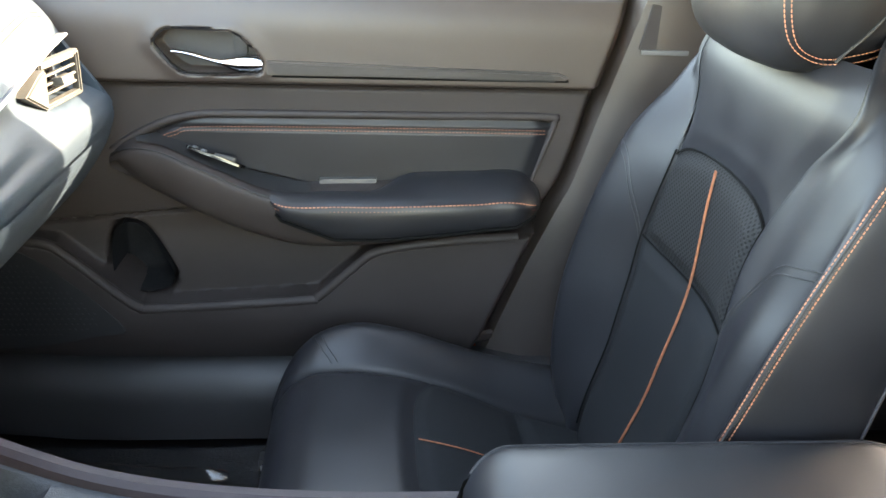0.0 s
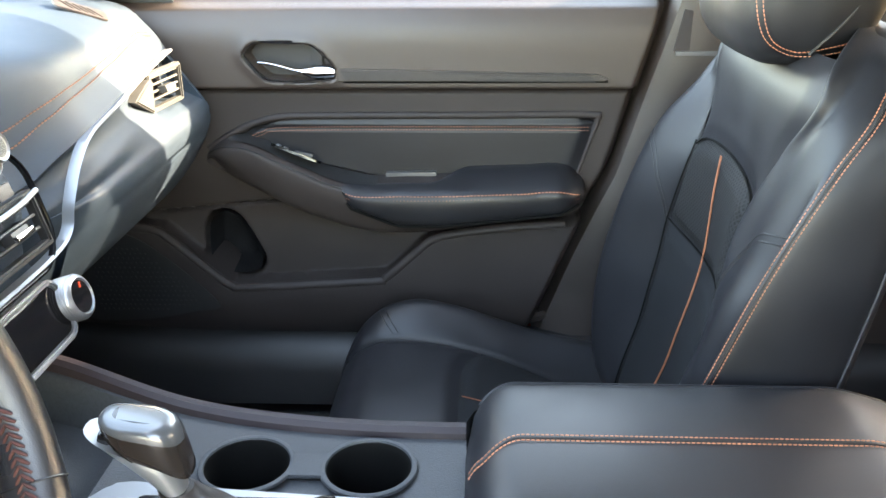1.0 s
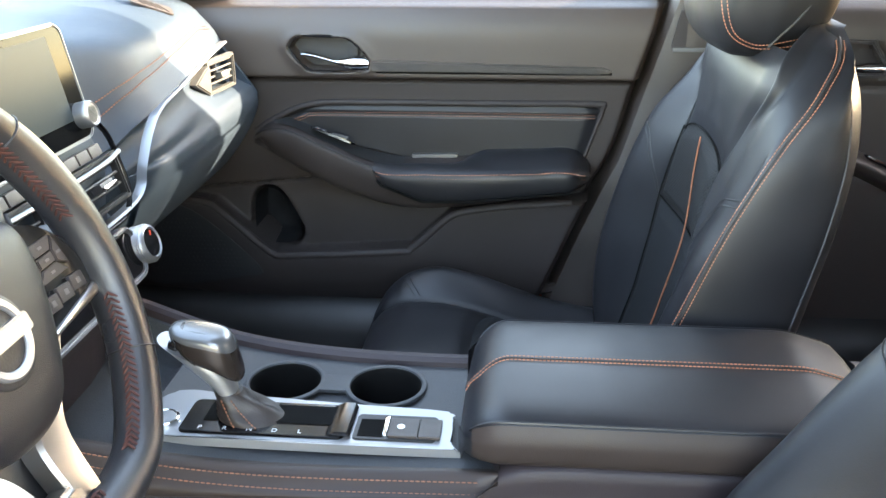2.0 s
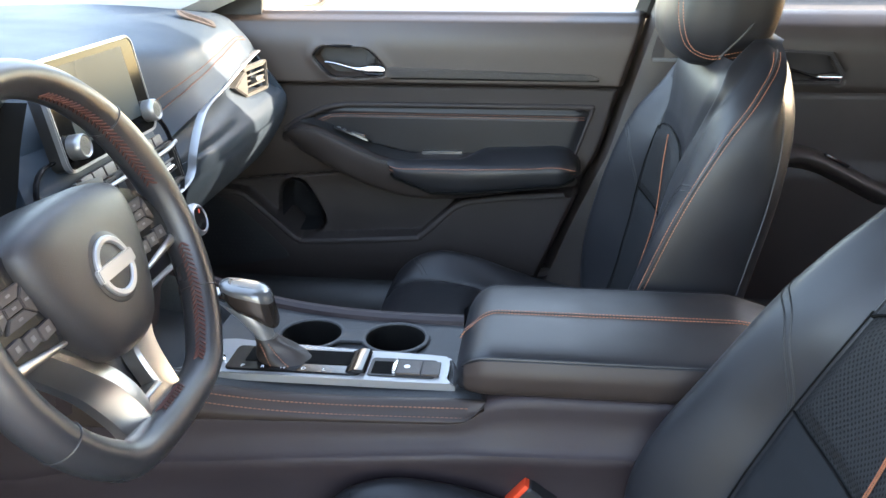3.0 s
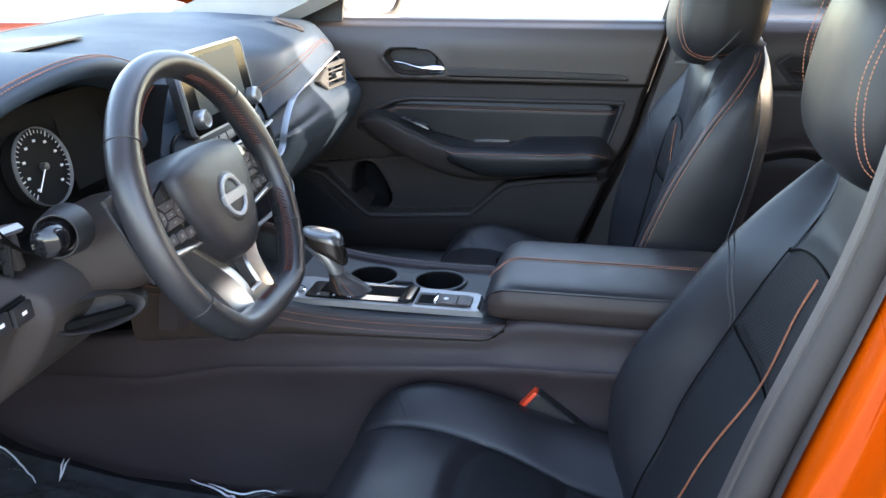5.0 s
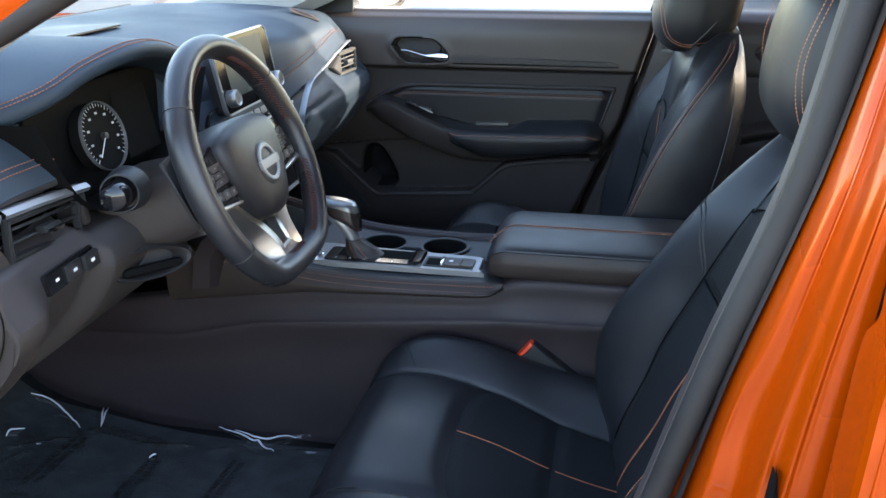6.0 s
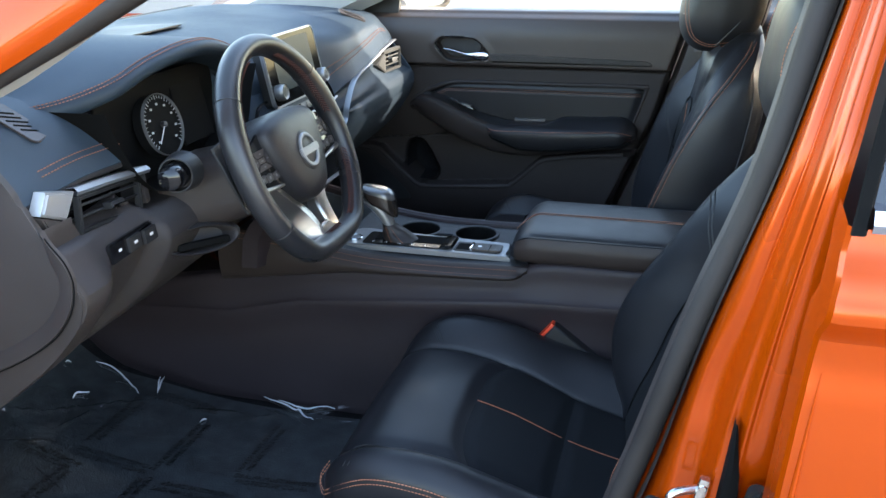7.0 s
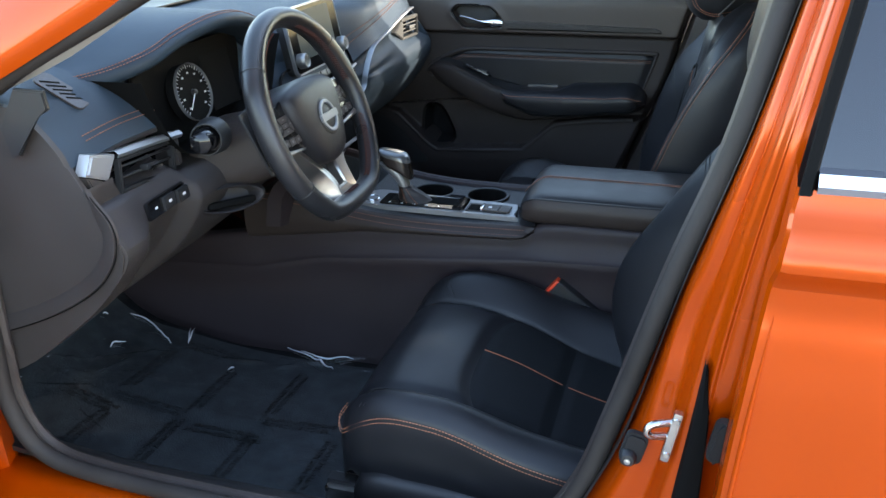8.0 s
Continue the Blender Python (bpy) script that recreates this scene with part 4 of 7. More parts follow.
part("driver_fascia", loft([r[30:65] for r in rows[:split + 1]]), LOWTRIM, dash, "grained dark fascia under the brow", sharp=50)
part("passenger_fascia", loft([r[30:65] for r in rows[split:]]), SOFT, dash, "soft black fascia under the silver blade", sharp=50)
part("lower_panel", loft([r[64:] for r in rows[:split + 1]]), KNEE, dash, "grained brown-black knee panel", sharp=50)
part("lower_panel", loft([r[64:] for r in rows[split:]]), SOFT, dash, "dark lower panel round the glove box", sharp=50)
for side in (-1, 1):
    pr = dash_profile(side * 0.715)
    cap_y = abs(pr[0][1]) - 0.002
    outline = [(p.x, p.z) for p in spline(pr[:8], 30)] + [(p.x, p.z) for p in spline(pr[12:], 34)]
    cap = part("end_cap", prism(outline, 0.012, 0.004, Matrix(((1, 0, 0, 0), (0, 0, side, side * cap_y), (0, 1, 0, 0), (0, 0, 0, 1)))), KNEE if side < 0 else SOFT, dash, "grained black end cap")

# stitched seam along the brow, both sides of the screen
for y0, y1 in ((0.13, 0.70), (-0.675, -0.522)):
    for off in (0.0, 0.007):
        line = []
        for y in np.linspace(y0, y1, 60):
            pr = dash_profile(float(y))
            p = Vector(pr[5]).lerp(Vector(pr[6]), (0.72 if y > 0 else 0.88) + off * 30)
            line.append(p + Vector((0.0015, 0, 0.0022)))
        part("stitching", stitching(line, 0.0050, 0.0010), THREAD, dash, "orange stitching", kind="stuff")

# silver blades under the brow; the passenger's one bends down round the centre stack
blade = spline([(-0.448, 0.664, 1.000), (-0.440, 0.59, 0.998), (-0.421, 0.40, 0.985), (-0.412, 0.29, 0.972), (-0.408, 0.240, 0.952), (-0.408, 0.210, 0.918), (-0.408, 0.196, 0.893), (-0.408, 0.165, 0.882), (-0.406, 0.085, 0.880), (-0.406, -0.085, 0.880)], 90)
for p in blade:
    if p.y > 0.19:
        face = spline(dash_profile(p.y)[6:14], 60)
        p.x = max(p.x, float(np.interp(-p.z, [-q.z for q in face], [q.x for q in face])) + 0.003)
rows = [[p + Vector(d) for d in ((-0.010, 0, 0.001), (0.001, -0.001, 0.0024), (0.0038, -0.002, 0.0004), (0.002, -0.001, -0.0020), (-0.010, 0, -0.003))] for p in blade]
part("silver_blade", loft(rows), SILVER, dash, "satin silver trim blade")
blade = spline([(-0.434, -0.498, 0.9755), (-0.436, -0.57, 0.9820), (-0.437, -0.650, 0.9875)], 30)
rows = [[p + Vector(d) for d in ((-0.020, 0, 0.002), (0.000, 0, 0.006), (0.006, 0, 0.001), (0.003, 0, -0.004), (-0.020, 0, -0.006))] for p in blade]
part("silver_blade", loft(rows), SILVER, dash, "satin silver trim blade")
YZ = Matrix(((0, 0, 1, 0), (1, 0, 0, 0), (0, 1, 0, 0), (0, 0, 0, 1)))
part("silver_cap", prism([(-0.698, 1.002), (-0.714, 0.977), (-0.672, 0.958), (-0.649, 0.989)], 0.020, 0.003, pose(-0.455, 0, 0) @ YZ), mat("bright_satin_silver", (0.40, 0.40, 0.40), 0.36, metal=0.6), dash, "wide satin silver vent cap")
part("vent_cheek", prism([(-0.714, 0.975), (-0.697, 0.938), (-0.646, 0.923), (-0.661, 0.951), (-0.672, 0.956)], 0.020, 0.002, pose(-0.456, 0, 0) @ YZ), KNEE, dash, "brown-black facet under the vent cap")


def vent(parent, m, w, h, fins=3, slant=0.0, chrome_tab=True, skin=None):
    """An air vent facing local -x... laid out in local y (across) and z (up), with x towards the cabin."""
    skin = skin or DARK
    outer = [(-w / 2, -h / 2), (w / 2, -h / 2 + slant), (w / 2, h / 2), (-w / 2, h / 2)]
    to = m @ Matrix(((0, 0, 1, 0), (1, 0, 0, 0), (0, 1, 0, 0), (0, 0, 0, 1)))
    part("vent_frame", prism(grown(outer, 0.002), 0.010, 0.002, to @ pose(0, 0, -0.004), hole=grown(outer, -0.004)), skin, parent, "black vent frame")
    part("vent_throat", prism(outer, 0.002, 0, to @ pose(0, 0, -0.030)), GLOSS, parent, "dark vent throat")
    for i in range(fins):
        z = -h / 2 + h * (i + 1) / (fins + 1)
        part("vent_fin", rbox(0.026, w - 0.008, 0.0035, 0.001, 1, m @ pose(-0.010, 0, z, 0, -22, 0)), skin, parent)
    tab = part("vent_tab", rbox(0.014, 0.030, 0.010, 0.003, 2, m @ pose(0.006, 0, 0.0, 0, -10, 0)), skin, parent)
    if chrome_tab:
        part("tab_tip", rbox(0.005, 0.030, 0.006, 0.002, 2, m @ pose(0.015, 0, -0.001, 0, -10, 0)), CHROME, tab, "chrome tab tip")


vent(dash, pose(-0.440, -0.582, 0.9520, -4.3, 0, 2), 0.136, 0.046, 2)
part("vent_cheek", rbox(0.050, 0.012, 0.046, 0.003, 2, pose(-0.462, -0.504, 0.950, 8, 0, 4)), LOWTRIM, dash)
vent(dash, pose(-0.430, 0.566, 0.9645, 0, 0, -6), 0.098, 0.050, 4, 0.0, False, SUNLIT_VENT)
part("vent_facet", prism([(0.452, 0.968), (0.512, 0.940), (0.516, 0.985), (0.500, 0.984)], 0.016, 0.002, pose(-0.440, 0, 0) @ Matrix(((0, 0, 1, 0), (1, 0, 0, 0), (0, 1, 0, 0), (0, 0, 0, 1)))), SUNLIT_VENT, dash, "flat cheek beside the vent")
vent(dash, pose(-0.408, 0.085, 0.928, 0, -14, 0), 0.105, 0.052, 3)
vent(dash, pose(-0.408, -0.085, 0.928, 0, -14, 0), 0.105, 0.052, 3)

# demister grilles on the top


def dash_top(x, y):
    pts = spline(dash_profile(y)[:8], 60)
    return float(np.interp(x, [p.x for p in pts], [p.z for p in pts]))


for y in (-0.650, 0.540):
    tip = math.degrees(math.atan((dash_top(-0.53, y) - dash_top(-0.47, y)) / 0.06))
    lean = math.degrees(math.atan((dash_top(-0.512, y + 0.02) - dash_top(-0.512, y - 0.02)) / 0.04))
    dm = pose(-0.512, y * 0.985 if y < 0 else 0.525, dash_top(-0.512, y) + 0.001, lean if y > 0 else 0, tip, 0) @ pose(0, 0, 0, 0, 0, 33 if y > 0 else 12)
    dm = dm @ Matrix.Scale(0.62 if y > 0 else 0.66, 4)
    grille = part("demister", prism(rounded(0.112, 0.056, 0.014), 0.0040, 0.001, dm), TRIM, dash, "small demister grille")
    for i in range(5):
        part("demister_slot", rbox(0.0055, 0.044, 0.002, 0.0008, 1, dm @ pose(-0.030 + 0.015 * i, 0, 0.0038, 0, 0, 38 * (1 if y > 0 else -1))), VOID, grille)
part("sensor", lathe([(0.0, 0.006), (0.010, 0.005), (0.014, 0.0)], 20, pose(-0.86, 0.0, dash_top(-0.86, 0.0))), DARK, dash)
for y in (-0.42, 0.42):
    part("windscreen_grille", rbox(0.020, 0.46, 0.004, 0.002, 2, pose(-1.03, y, dash_top(-1.03, y) + 0.001, 0, -9, 0)), DARK, dash)
part("speaker_cover", prism(rounded(0.16, 0.24, 0.03), 0.003, 0.001, pose(-0.80, 0.0, dash_top(-0.80, 0.0), 0, -3, 0)), DARK, dash, "dark centre speaker cover")

# instrument hood
hood_z = hermite([-0.68, -0.64, -0.60, -0.57, -0.53, -0.46, -0.37, -0.275, -0.20, -0.14, -0.09], [1.048, 1.064, 1.076, 1.084, 1.100, 1.124, 1.137, 1.126, 1.102, 1.075, 1.052])
hood_x = hermite([-0.68, -0.64, -0.60, -0.57, -0.53, -0.46, -0.37, -0.275, -0.15, -0.09], [-0.66, -0.59, -0.528, -0.490, -0.450, -0.428, -0.415, -0.420, -0.455, -0.49])


def hood_section(y):
    z, x = float(hood_z(y)), float(hood_x(y))
    k = float(smooth(-0.66, -0.55, y) * smooth(-0.09, -0.17, y))
    deep = z - 0.010 - 0.022 * k
    sink = 0.022 * float(smooth(-0.615, -0.68, y))
    return spline([(-1.06, y, 1.066), (-0.90, y, 1.086 + 0.35 * (z - 1.06) - sink), (-0.70, y, 1.083 + 0.66 * (z - 1.06) - sink), (x - 0.11, y, z + 0.001 - sink), (x - 0.030, y, z), (x - 0.008, y, z - 0.003), (x, y, z - 0.010),
                   (x - 0.005, y, z - 0.016 * k - 0.006), (x - 0.03, y, deep + 0.002), (x - 0.16, y, deep - 0.02 * k)], 52)


part("instrument_hood", loft([hood_section(float(y)) for y in np.linspace(-0.68, -0.09, 80)], caps=False), SOFT, dash, "soft black instrument hood", sharp=60)
for off in (0.0, 0.008):
    line = []
    for y in np.linspace(-0.62, -0.16, 90):
        sec = hood_section(float(y))
        line.append((float(hood_x(y)) - 0.0150 + off, y, float(hood_z(y)) - 0.0002 - 0.22 * off))
    part("stitching", stitching(line, 0.0050, 0.0010), THREAD, dash, "orange stitching", kind="stuff")
rows = []
for t in np.linspace(0, 1, 12):
    rows.append([(-0.425 - 0.14 * t, y, z) for y, z in [(p.x, p.y) for p in spline([(-0.585, 1.072, 0), (-0.560, 1.02, 0), (-0.520, 0.965, 0), (-0.47, 0.935 + 0.01 * t, 0), (-0.37, 0.928 + 0.012 * t, 0), (-0.27, 0.935 + 0.01 * t, 0), (-0.215, 0.97, 0), (-0.185, 1.03, 0), (-0.16, 1.07, 0)], 30)]])
part("binnacle", loft(rows), VOID, dash, "dark instrument binnacle")
cluster = part("instrument_panel", prism(rounded(0.32, 0.15, 0.03), 0.004, 0.001, pose(-0.492, -0.365, 1.010, 0, 90, 0) @ pose(0, 0, 0, 0, 0, 90)), VOID, dash, "black instrument panel")

# dials
GC = (-0.458, -0.408, 1.018)
for gy in (GC[1],):
    face = pose(GC[0], gy, GC[2], 0, 76, 0) @ pose(0, 0, 0, 0, 0, 90) @ Matrix.Scale(0.92, 4)
    part("dial_ring", lathe([(0.0500, -0.004), (0.0510, 0.002), (0.0505, 0.003), (0.0498, 0.002), (0.0496, -0.004)], 48, face), GREY, cluster, "thin grey dial ring")
    part("dial_face", lathe([(0.0, -0.002), (0.050, -0.002), (0.050, -0.02), (0.0, -0.02)], 48, face), VOID, cluster)
    ticks = []
    for i in range(33):
        a = radians(225 - 270 * i / 32)
        big = i % 4 == 0
        ticks.append(rbox(0.007 if big else 0.004, 0.0012 if big else 0.0007, 0.0006, 0, 1, face @ pose(0.045 * math.cos(a), 0.045 * math.sin(a), 0.0, 0, 0, math.degrees(a))))
    part("dial_marks", merge(*ticks), PRINT, cluster, "white dial marks")
    a = radians(225)
    part("needle", rbox(0.040, 0.0016, 0.001, 0.0004, 1, face @ pose(0.018 * math.cos(a), 0.018 * math.sin(a), 0.003, 0, 0, 225)), WHITE, cluster, "white needle")
    part("needle_hub", lathe([(0.0, 0.006), (0.0045, 0.005), (0.0055, -0.002)], 20, face), DARK, cluster)
    for i in range(9):
        a = radians(225 - 270 * i / 8)
        if gy == GC[1]:
            part("dial_figure", rbox(0.0052, 0.0032, 0.0005, 0, 1, face @ pose(0.034 * math.cos(a), 0.034 * math.sin(a), 0)), PRINT, cluster)
part("display_pane", rbox(0.003, 0.09, 0.10, 0.001, 1, pose(-0.480, -0.290, 1.015, 0, -12, 0)), VOID, cluster)

# lower driver's panel: switch bank, column shroud, knee panel lid line
bank = part("switch_bank", prism(rounded(0.112, 0.027, 0.006), 0.006, 0.002, pose(-0.4195, -0.580, 0.898, 0, 84, 4) @ pose(0, 0, 0, 0, 0, 90)), GLOSS, dash, "gloss black switch bank")
for i, y in enumerate((-0.613, -0.580, -0.547)):
    part("switch", rbox(0.006, 0.031, 0.020, 0.0015, 2, pose(-0.4150 + 0.0023 * i, y, 0.898, 0, -6, 4)), DARK, bank)
    part("switch_mark", rbox(0.0012, 0.007, 0.0035, 0, 1, pose(-0.4117 + 0.0023 * i, y, 0.899, 0, -6, 4)), WHITE, bank)
cap_seam = spline([(-0.424, -0.729, 1.004), (-0.434, -0.729, 0.984), (-0.424, -0.729, 0.955), (-0.402, -0.729, 0.925), (-0.396, -0.729, 0.895), (-0.410, -0.729, 0.855), (-0.450, -0.729, 0.812), (-0.53, -0.729, 0.765), (-0.64, -0.729, 0.722), (-0.74, -0.729, 0.70)], 70)
part("cap_seam", tube(cap_seam[15:], 0.0010, 6), VOID, dash)
rows = []
for i, p in enumerate(cap_seam[13:]):
    q = cap_seam[min(i + 14, len(cap_seam) - 1)] - cap_seam[i + 12]
    n = Vector((-q.z, 0, q.x)).normalized() * -1
    wide = 0.034 * float(smooth(0, 9, i)) + 0.004
    rows.append([p + n * a * wide + Vector((0, b, 0)) for a, b in ((0.0, 0.006), (0.05, -0.002), (0.5, 0.001), (0.90, 0.012), (1.0, 0.030), (1.02, 0.06))])
part("cap_band", loft(rows), KNEE, dash, "raised brown-black band round the end cap", sharp=60)

corner = [(-0.503, 1.096), (-0.459, 1.095), (-0.456, 1.071), (-0.476, 1.060), (-0.514, 1.007), (-0.528, 1.002), (-0.536, 1.042)]
part("pillar_foot_cover", prism(corner, 0.006, 0.002, Matrix.Translation((0, -0.732, 0)) @ Matrix(((1, 0, 0, 0), (0, 0, -1, 0), (0, 1, 0, 0), (0, 0, 0, 1)))), DARK, dash, "dark cover at the foot of the pillar")

# glove box lid
rows = []
for y in np.linspace(0.225, 0.690, 24):
    pr = [Vector(p) for p in dash_profile(float(y))]
    path = spline(pr[13:18], 20)
    rows.append([p + Vector((0.006, 0, -0.002)) for p in path[2:18]])
part("glove_box_lid", loft(rows), SOFT, dash, "grained black glove box lid")

# ---------------------------------------------------------------- centre stack
stack = thing("centre_stack", "angular centre stack with screen, vents and climate panel", "centre stack", (-0.42, 0, 0.9))
rows = []
for z, x, w in ((1.005, -0.452, 0.150), (0.985, -0.435, 0.158), (0.955, -0.424, 0.163), (0.925, -0.416, 0.160), (0.900, -0.416, 0.150), (0.880, -0.418, 0.150), (0.872, -0.422, 0.160),
                (0.862, -0.418, 0.165), (0.800, -0.404, 0.160), (0.785, -0.406, 0.155), (0.770, -0.422, 0.150), (0.740, -0.44, 0.148), (0.68, -0.45, 0.146)):
    rows.append([(x - 0.05, y, z) if abs(y) > w else (x - 0.02 * (abs(y) / w) ** 6, y, z) for y in [-w - 0.004, -w, -w * 0.97, -w * 0.85, -w * 0.5, 0, w * 0.5, w * 0.85, w * 0.97, w, w + 0.004]])
part("body", loft(rows[:9]), SOFT, stack, "soft black centre stack moulding")
part("lower_body", loft(rows[8:]), CONSOLE, stack, "dark lower stack moulding")
ringpath = [(y, z) for y, z in rounded(0.335, 0.118, 0.040, 7)]
part("border", prism(grown(ringpath, 0.004), 0.006, 0.0015, pose(-0.424, 0, 0.933, 0, 76, 0) @ pose(0, 0, 0, 0, 0, 90), hole=ringpath), GLOSS, stack, "gloss black border")
# the screen
TIP = pose(-0.430, 0.0, 1.041, 0, 0, 0) @ pose(0, 0, 0, 0, -11, 0)
SCR = TIP @ Matrix(((0, 0, 1, 0), (1, 0, 0, 0), (0, 1, 0, 0), (0, 0, 0, 1)))
screen = part("screen_body", prism(rounded(0.226, 0.122, 0.012, 6), 0.020, 0.003, SCR @ pose(0, 0, -0.020)), DARK, stack, "black screen body")
part("screen_frame", prism(grown(rounded(0.226, 0.122, 0.012, 6), 0.0022), 0.008, 0.002, SCR @ pose(0, 0, -0.005), hole=grown(rounded(0.226, 0.122, 0.012, 6), -0.001)), SILVER, screen, "satin silver screen frame")
part("screen_glass", prism(rounded(0.222, 0.118, 0.010, 6), 0.002, 0.0005, SCR @ pose(0, 0, 0.0002)), mat("screen_black", (0.005, 0.0055, 0.006), 0.12, spec=0.05), screen, "switched-off gloss black touch screen")
# The display's bluish grey holds the sky's reflection in its base colour.
part("screen_area", prism(rounded(0.162, 0.090, 0.002, 3), 0.0012, 0, SCR @ pose(0, 0.007, 0.0016)), mat("sky_grey_display", (0.032, 0.042, 0.044), 0.30, vary=0.08, spec=0.06), screen, "blank grey display with a bluish sky reflection put into its colour")
for s in (-1, 1):
    knob = part("knob", lathe([(0.0145, 0), (0.0145, 0.010), (0.014, 0.016), (0.0125, 0.018), (0.011, 0.0165), (0.0, 0.0165)], 36, SCR @ pose(s * 0.0955, -0.036, 0.001)), KNOB, screen, "bright metal rotary knob")
    part("knob_face", lathe([(0.0, 0.002), (0.0095, 0.002), (0.0100, 0)], 30, SCR @ pose(s * 0.0955, -0.036, 0.0155)), GREY, knob)
for i in range(8):
    part("menu_button", rbox(0.008, 0.024, 0.013, 0.002, 2, pose(-0.413, -0.094 + 0.027 * i, 0.966, 0, -20, 0)), TRIM, stack)
bar = spline([(-0.400, -0.145, 0.958), (-0.398, -0.08, 0.954), (-0.398, 0.08, 0.954), (-0.400, 0.130, 0.958)], 40)
part("silver_bar", tube(bar, 0.0026, 8), SILVER, stack, "satin silver bar under the buttons")
part("hazard_panel", rbox(0.010, 0.030, 0.045, 0.003, 2, pose(-0.398, 0.0, 0.925, 0, -14, 0)), TRIM, stack)
# climate panel
panel = part("climate_panel", prism(rounded(0.290, 0.056, 0.012, 5), 0.010, 0.003, pose(-0.412, 0, 0.828, 0, 72, 0) @ pose(0, 0, 0, 0, 0, 90)), GLOSS, stack, "gloss black climate panel")
part("panel_frame", prism(grown(rounded(0.290, 0.056, 0.012, 5), 0.005), 0.013, 0.002, pose(-0.412, 0, 0.828, 0, 72, 0) @ pose(0, 0, 0, 0, 0, 90), hole=grown(rounded(0.290, 0.056, 0.012, 5), -0.001)), SILVER, panel, "satin silver panel frame")
for s in (-1, 1):
    kp = pose(-0.416, s * 0.160, 0.826, 0, 72, 0)
    prof = []
    for i in range(7):
        prof += [(0.0230, 0.004 + 0.003 * i), (0.0245, 0.0055 + 0.003 * i)]
    knob = part("temperature_knob", lathe([(0.024, 0.0)] + prof + [(0.0225, 0.027), (0.019, 0.0285), (0.018, 0.026), (0.0, 0.026)], 40, kp), SILVER, panel, "ridged silver temperature knob")
    part("knob_face", lathe([(0.0, 0.0275), (0.017, 0.0272), (0.0175, 0.025)], 32, kp), GLOSS, knob)
    part("knob_mark", rbox(0.006, 0.002, 0.001, 0, 1, kp @ pose(-0.011, 0.004, 0.028, 0, 0, -30)), RED, knob, "small red mark")
for i in range(5):
    for r in (0, 1):
        part("climate_button", rbox(0.005, 0.038, 0.020, 0.002, 2, pose(-0.404 + 0.007 * -r, -0.088 + 0.044 * i, 0.816 + 0.023 * r, 0, -18, 0)), DARK, panel)
        part("button_mark", rbox(0.001, 0.010, 0.004, 0, 1, pose(-0.4008 - 0.007 * r, -0.088 + 0.044 * i, 0.816 + 0.023 * r, 0, -18, 0)), WHITE, panel)

# ---------------------------------------------------------------- centre console
console = thing("centre_console", "black centre console with cup holders and stitched sides", "centre console", (-0.1, 0, 0.395))
side_in = hermite([-0.62, -0.46, -0.30, -0.146, 0.0, 0.10], [0.215, 0.195, 0.145, 0.120, 0.108, 0.105])     # passenger's edge
CUPS = [(-0.203, 0.050), (-0.087, 0.049)]
ztop = hermite([-0.62, -0.46, -0.36, -0.30, 0.1], [0.74, 0.735, 0.722, 0.714, 0.712])
# top deck with the cup wells cut through
bm = bmesh.new()
xs = np.concatenate([np.linspace(-0.60, -0.33, 14), np.linspace(-0.32, 0.06, 96)])
deck_w = lambda x: (-0.104, float(side_in(x)))
NY = 60
grid = []
for x in xs:
    y0, y1 = deck_w(float(x))
    row = []
    for j in range(NY + 1):
        y = y0 + (y1 - y0) * j / NY
        z = float(ztop(x)) - 0.004 * float(smooth(0.10, 0.2, y)) - 0.05 * float(smooth(-0.335, -0.36, x) * smooth(-0.10, -0.08, y) * smooth(float(side_in(x)) - 0.012, float(side_in(x)) - 0.03, y))
        row.append((float(x), y, z))
    grid.append(row)
# pull the nearest points of the deck to the rims
R = 0.0405
keep = np.ones((len(xs), NY + 1), bool)
for i, row in enumerate(grid):
    for j, (x, y, z) in enumerate(row):
        for cx, cy in CUPS:
            d = math.hypot(x - cx, y - cy)
            if d < R + 0.0022:
                if d > R - 0.004:
                    row[j] = (cx + (x - cx) * R / d, cy + (y - cy) * R / d, z)
                else:
                    keep[i, j] = False
verts = {}
for i, row in enumerate(grid):
    for j, p in enumerate(row):
        if keep[i, j]:
            verts[i, j] = bm.verts.new(p)
for i in range(len(grid) - 1):
    for j in range(NY):
        q = [verts.get(k) for k in ((i, j), (i + 1, j), (i + 1, j + 1), (i, j + 1))]
        if all(q):
            bm.faces.new(q)
        elif sum(k is not None for k in q) == 3:
            bm.faces.new([k for k in q if k])
part("deck", bm, DECK, console, "grained black console deck", sharp=50)
for cx, cy in CUPS:
    m = pose(cx, cy, 0.0)
    # Well coloured near-black, which paints in the shade of its depth.
    well = part("cup_holder", lathe([(0.0425, 0.7105), (0.0425, 0.7130), (0.0412, 0.7135), (0.0398, 0.7120), (0.0388, 0.705), (0.036, 0.66), (0.034, 0.635), (0.0, 0.633)], 56, m), VOID, console, "cup well with its deep shade put into the black")
    part("rim", lathe([(0.0465, 0.7118), (0.0455, 0.7140), (0.0430, 0.7148), (0.0410, 0.7143), (0.0400, 0.7125)], 64, m), DECK, well, "raised rim")
part("cup_bridge", rbox(0.034, 0.034, 0.005, 0.0024, 2, pose(-0.145, 0.0495, 0.7120)), DECK, console, "satin black bridge between the cups")
# raised rail along the passenger's edge
rows = []
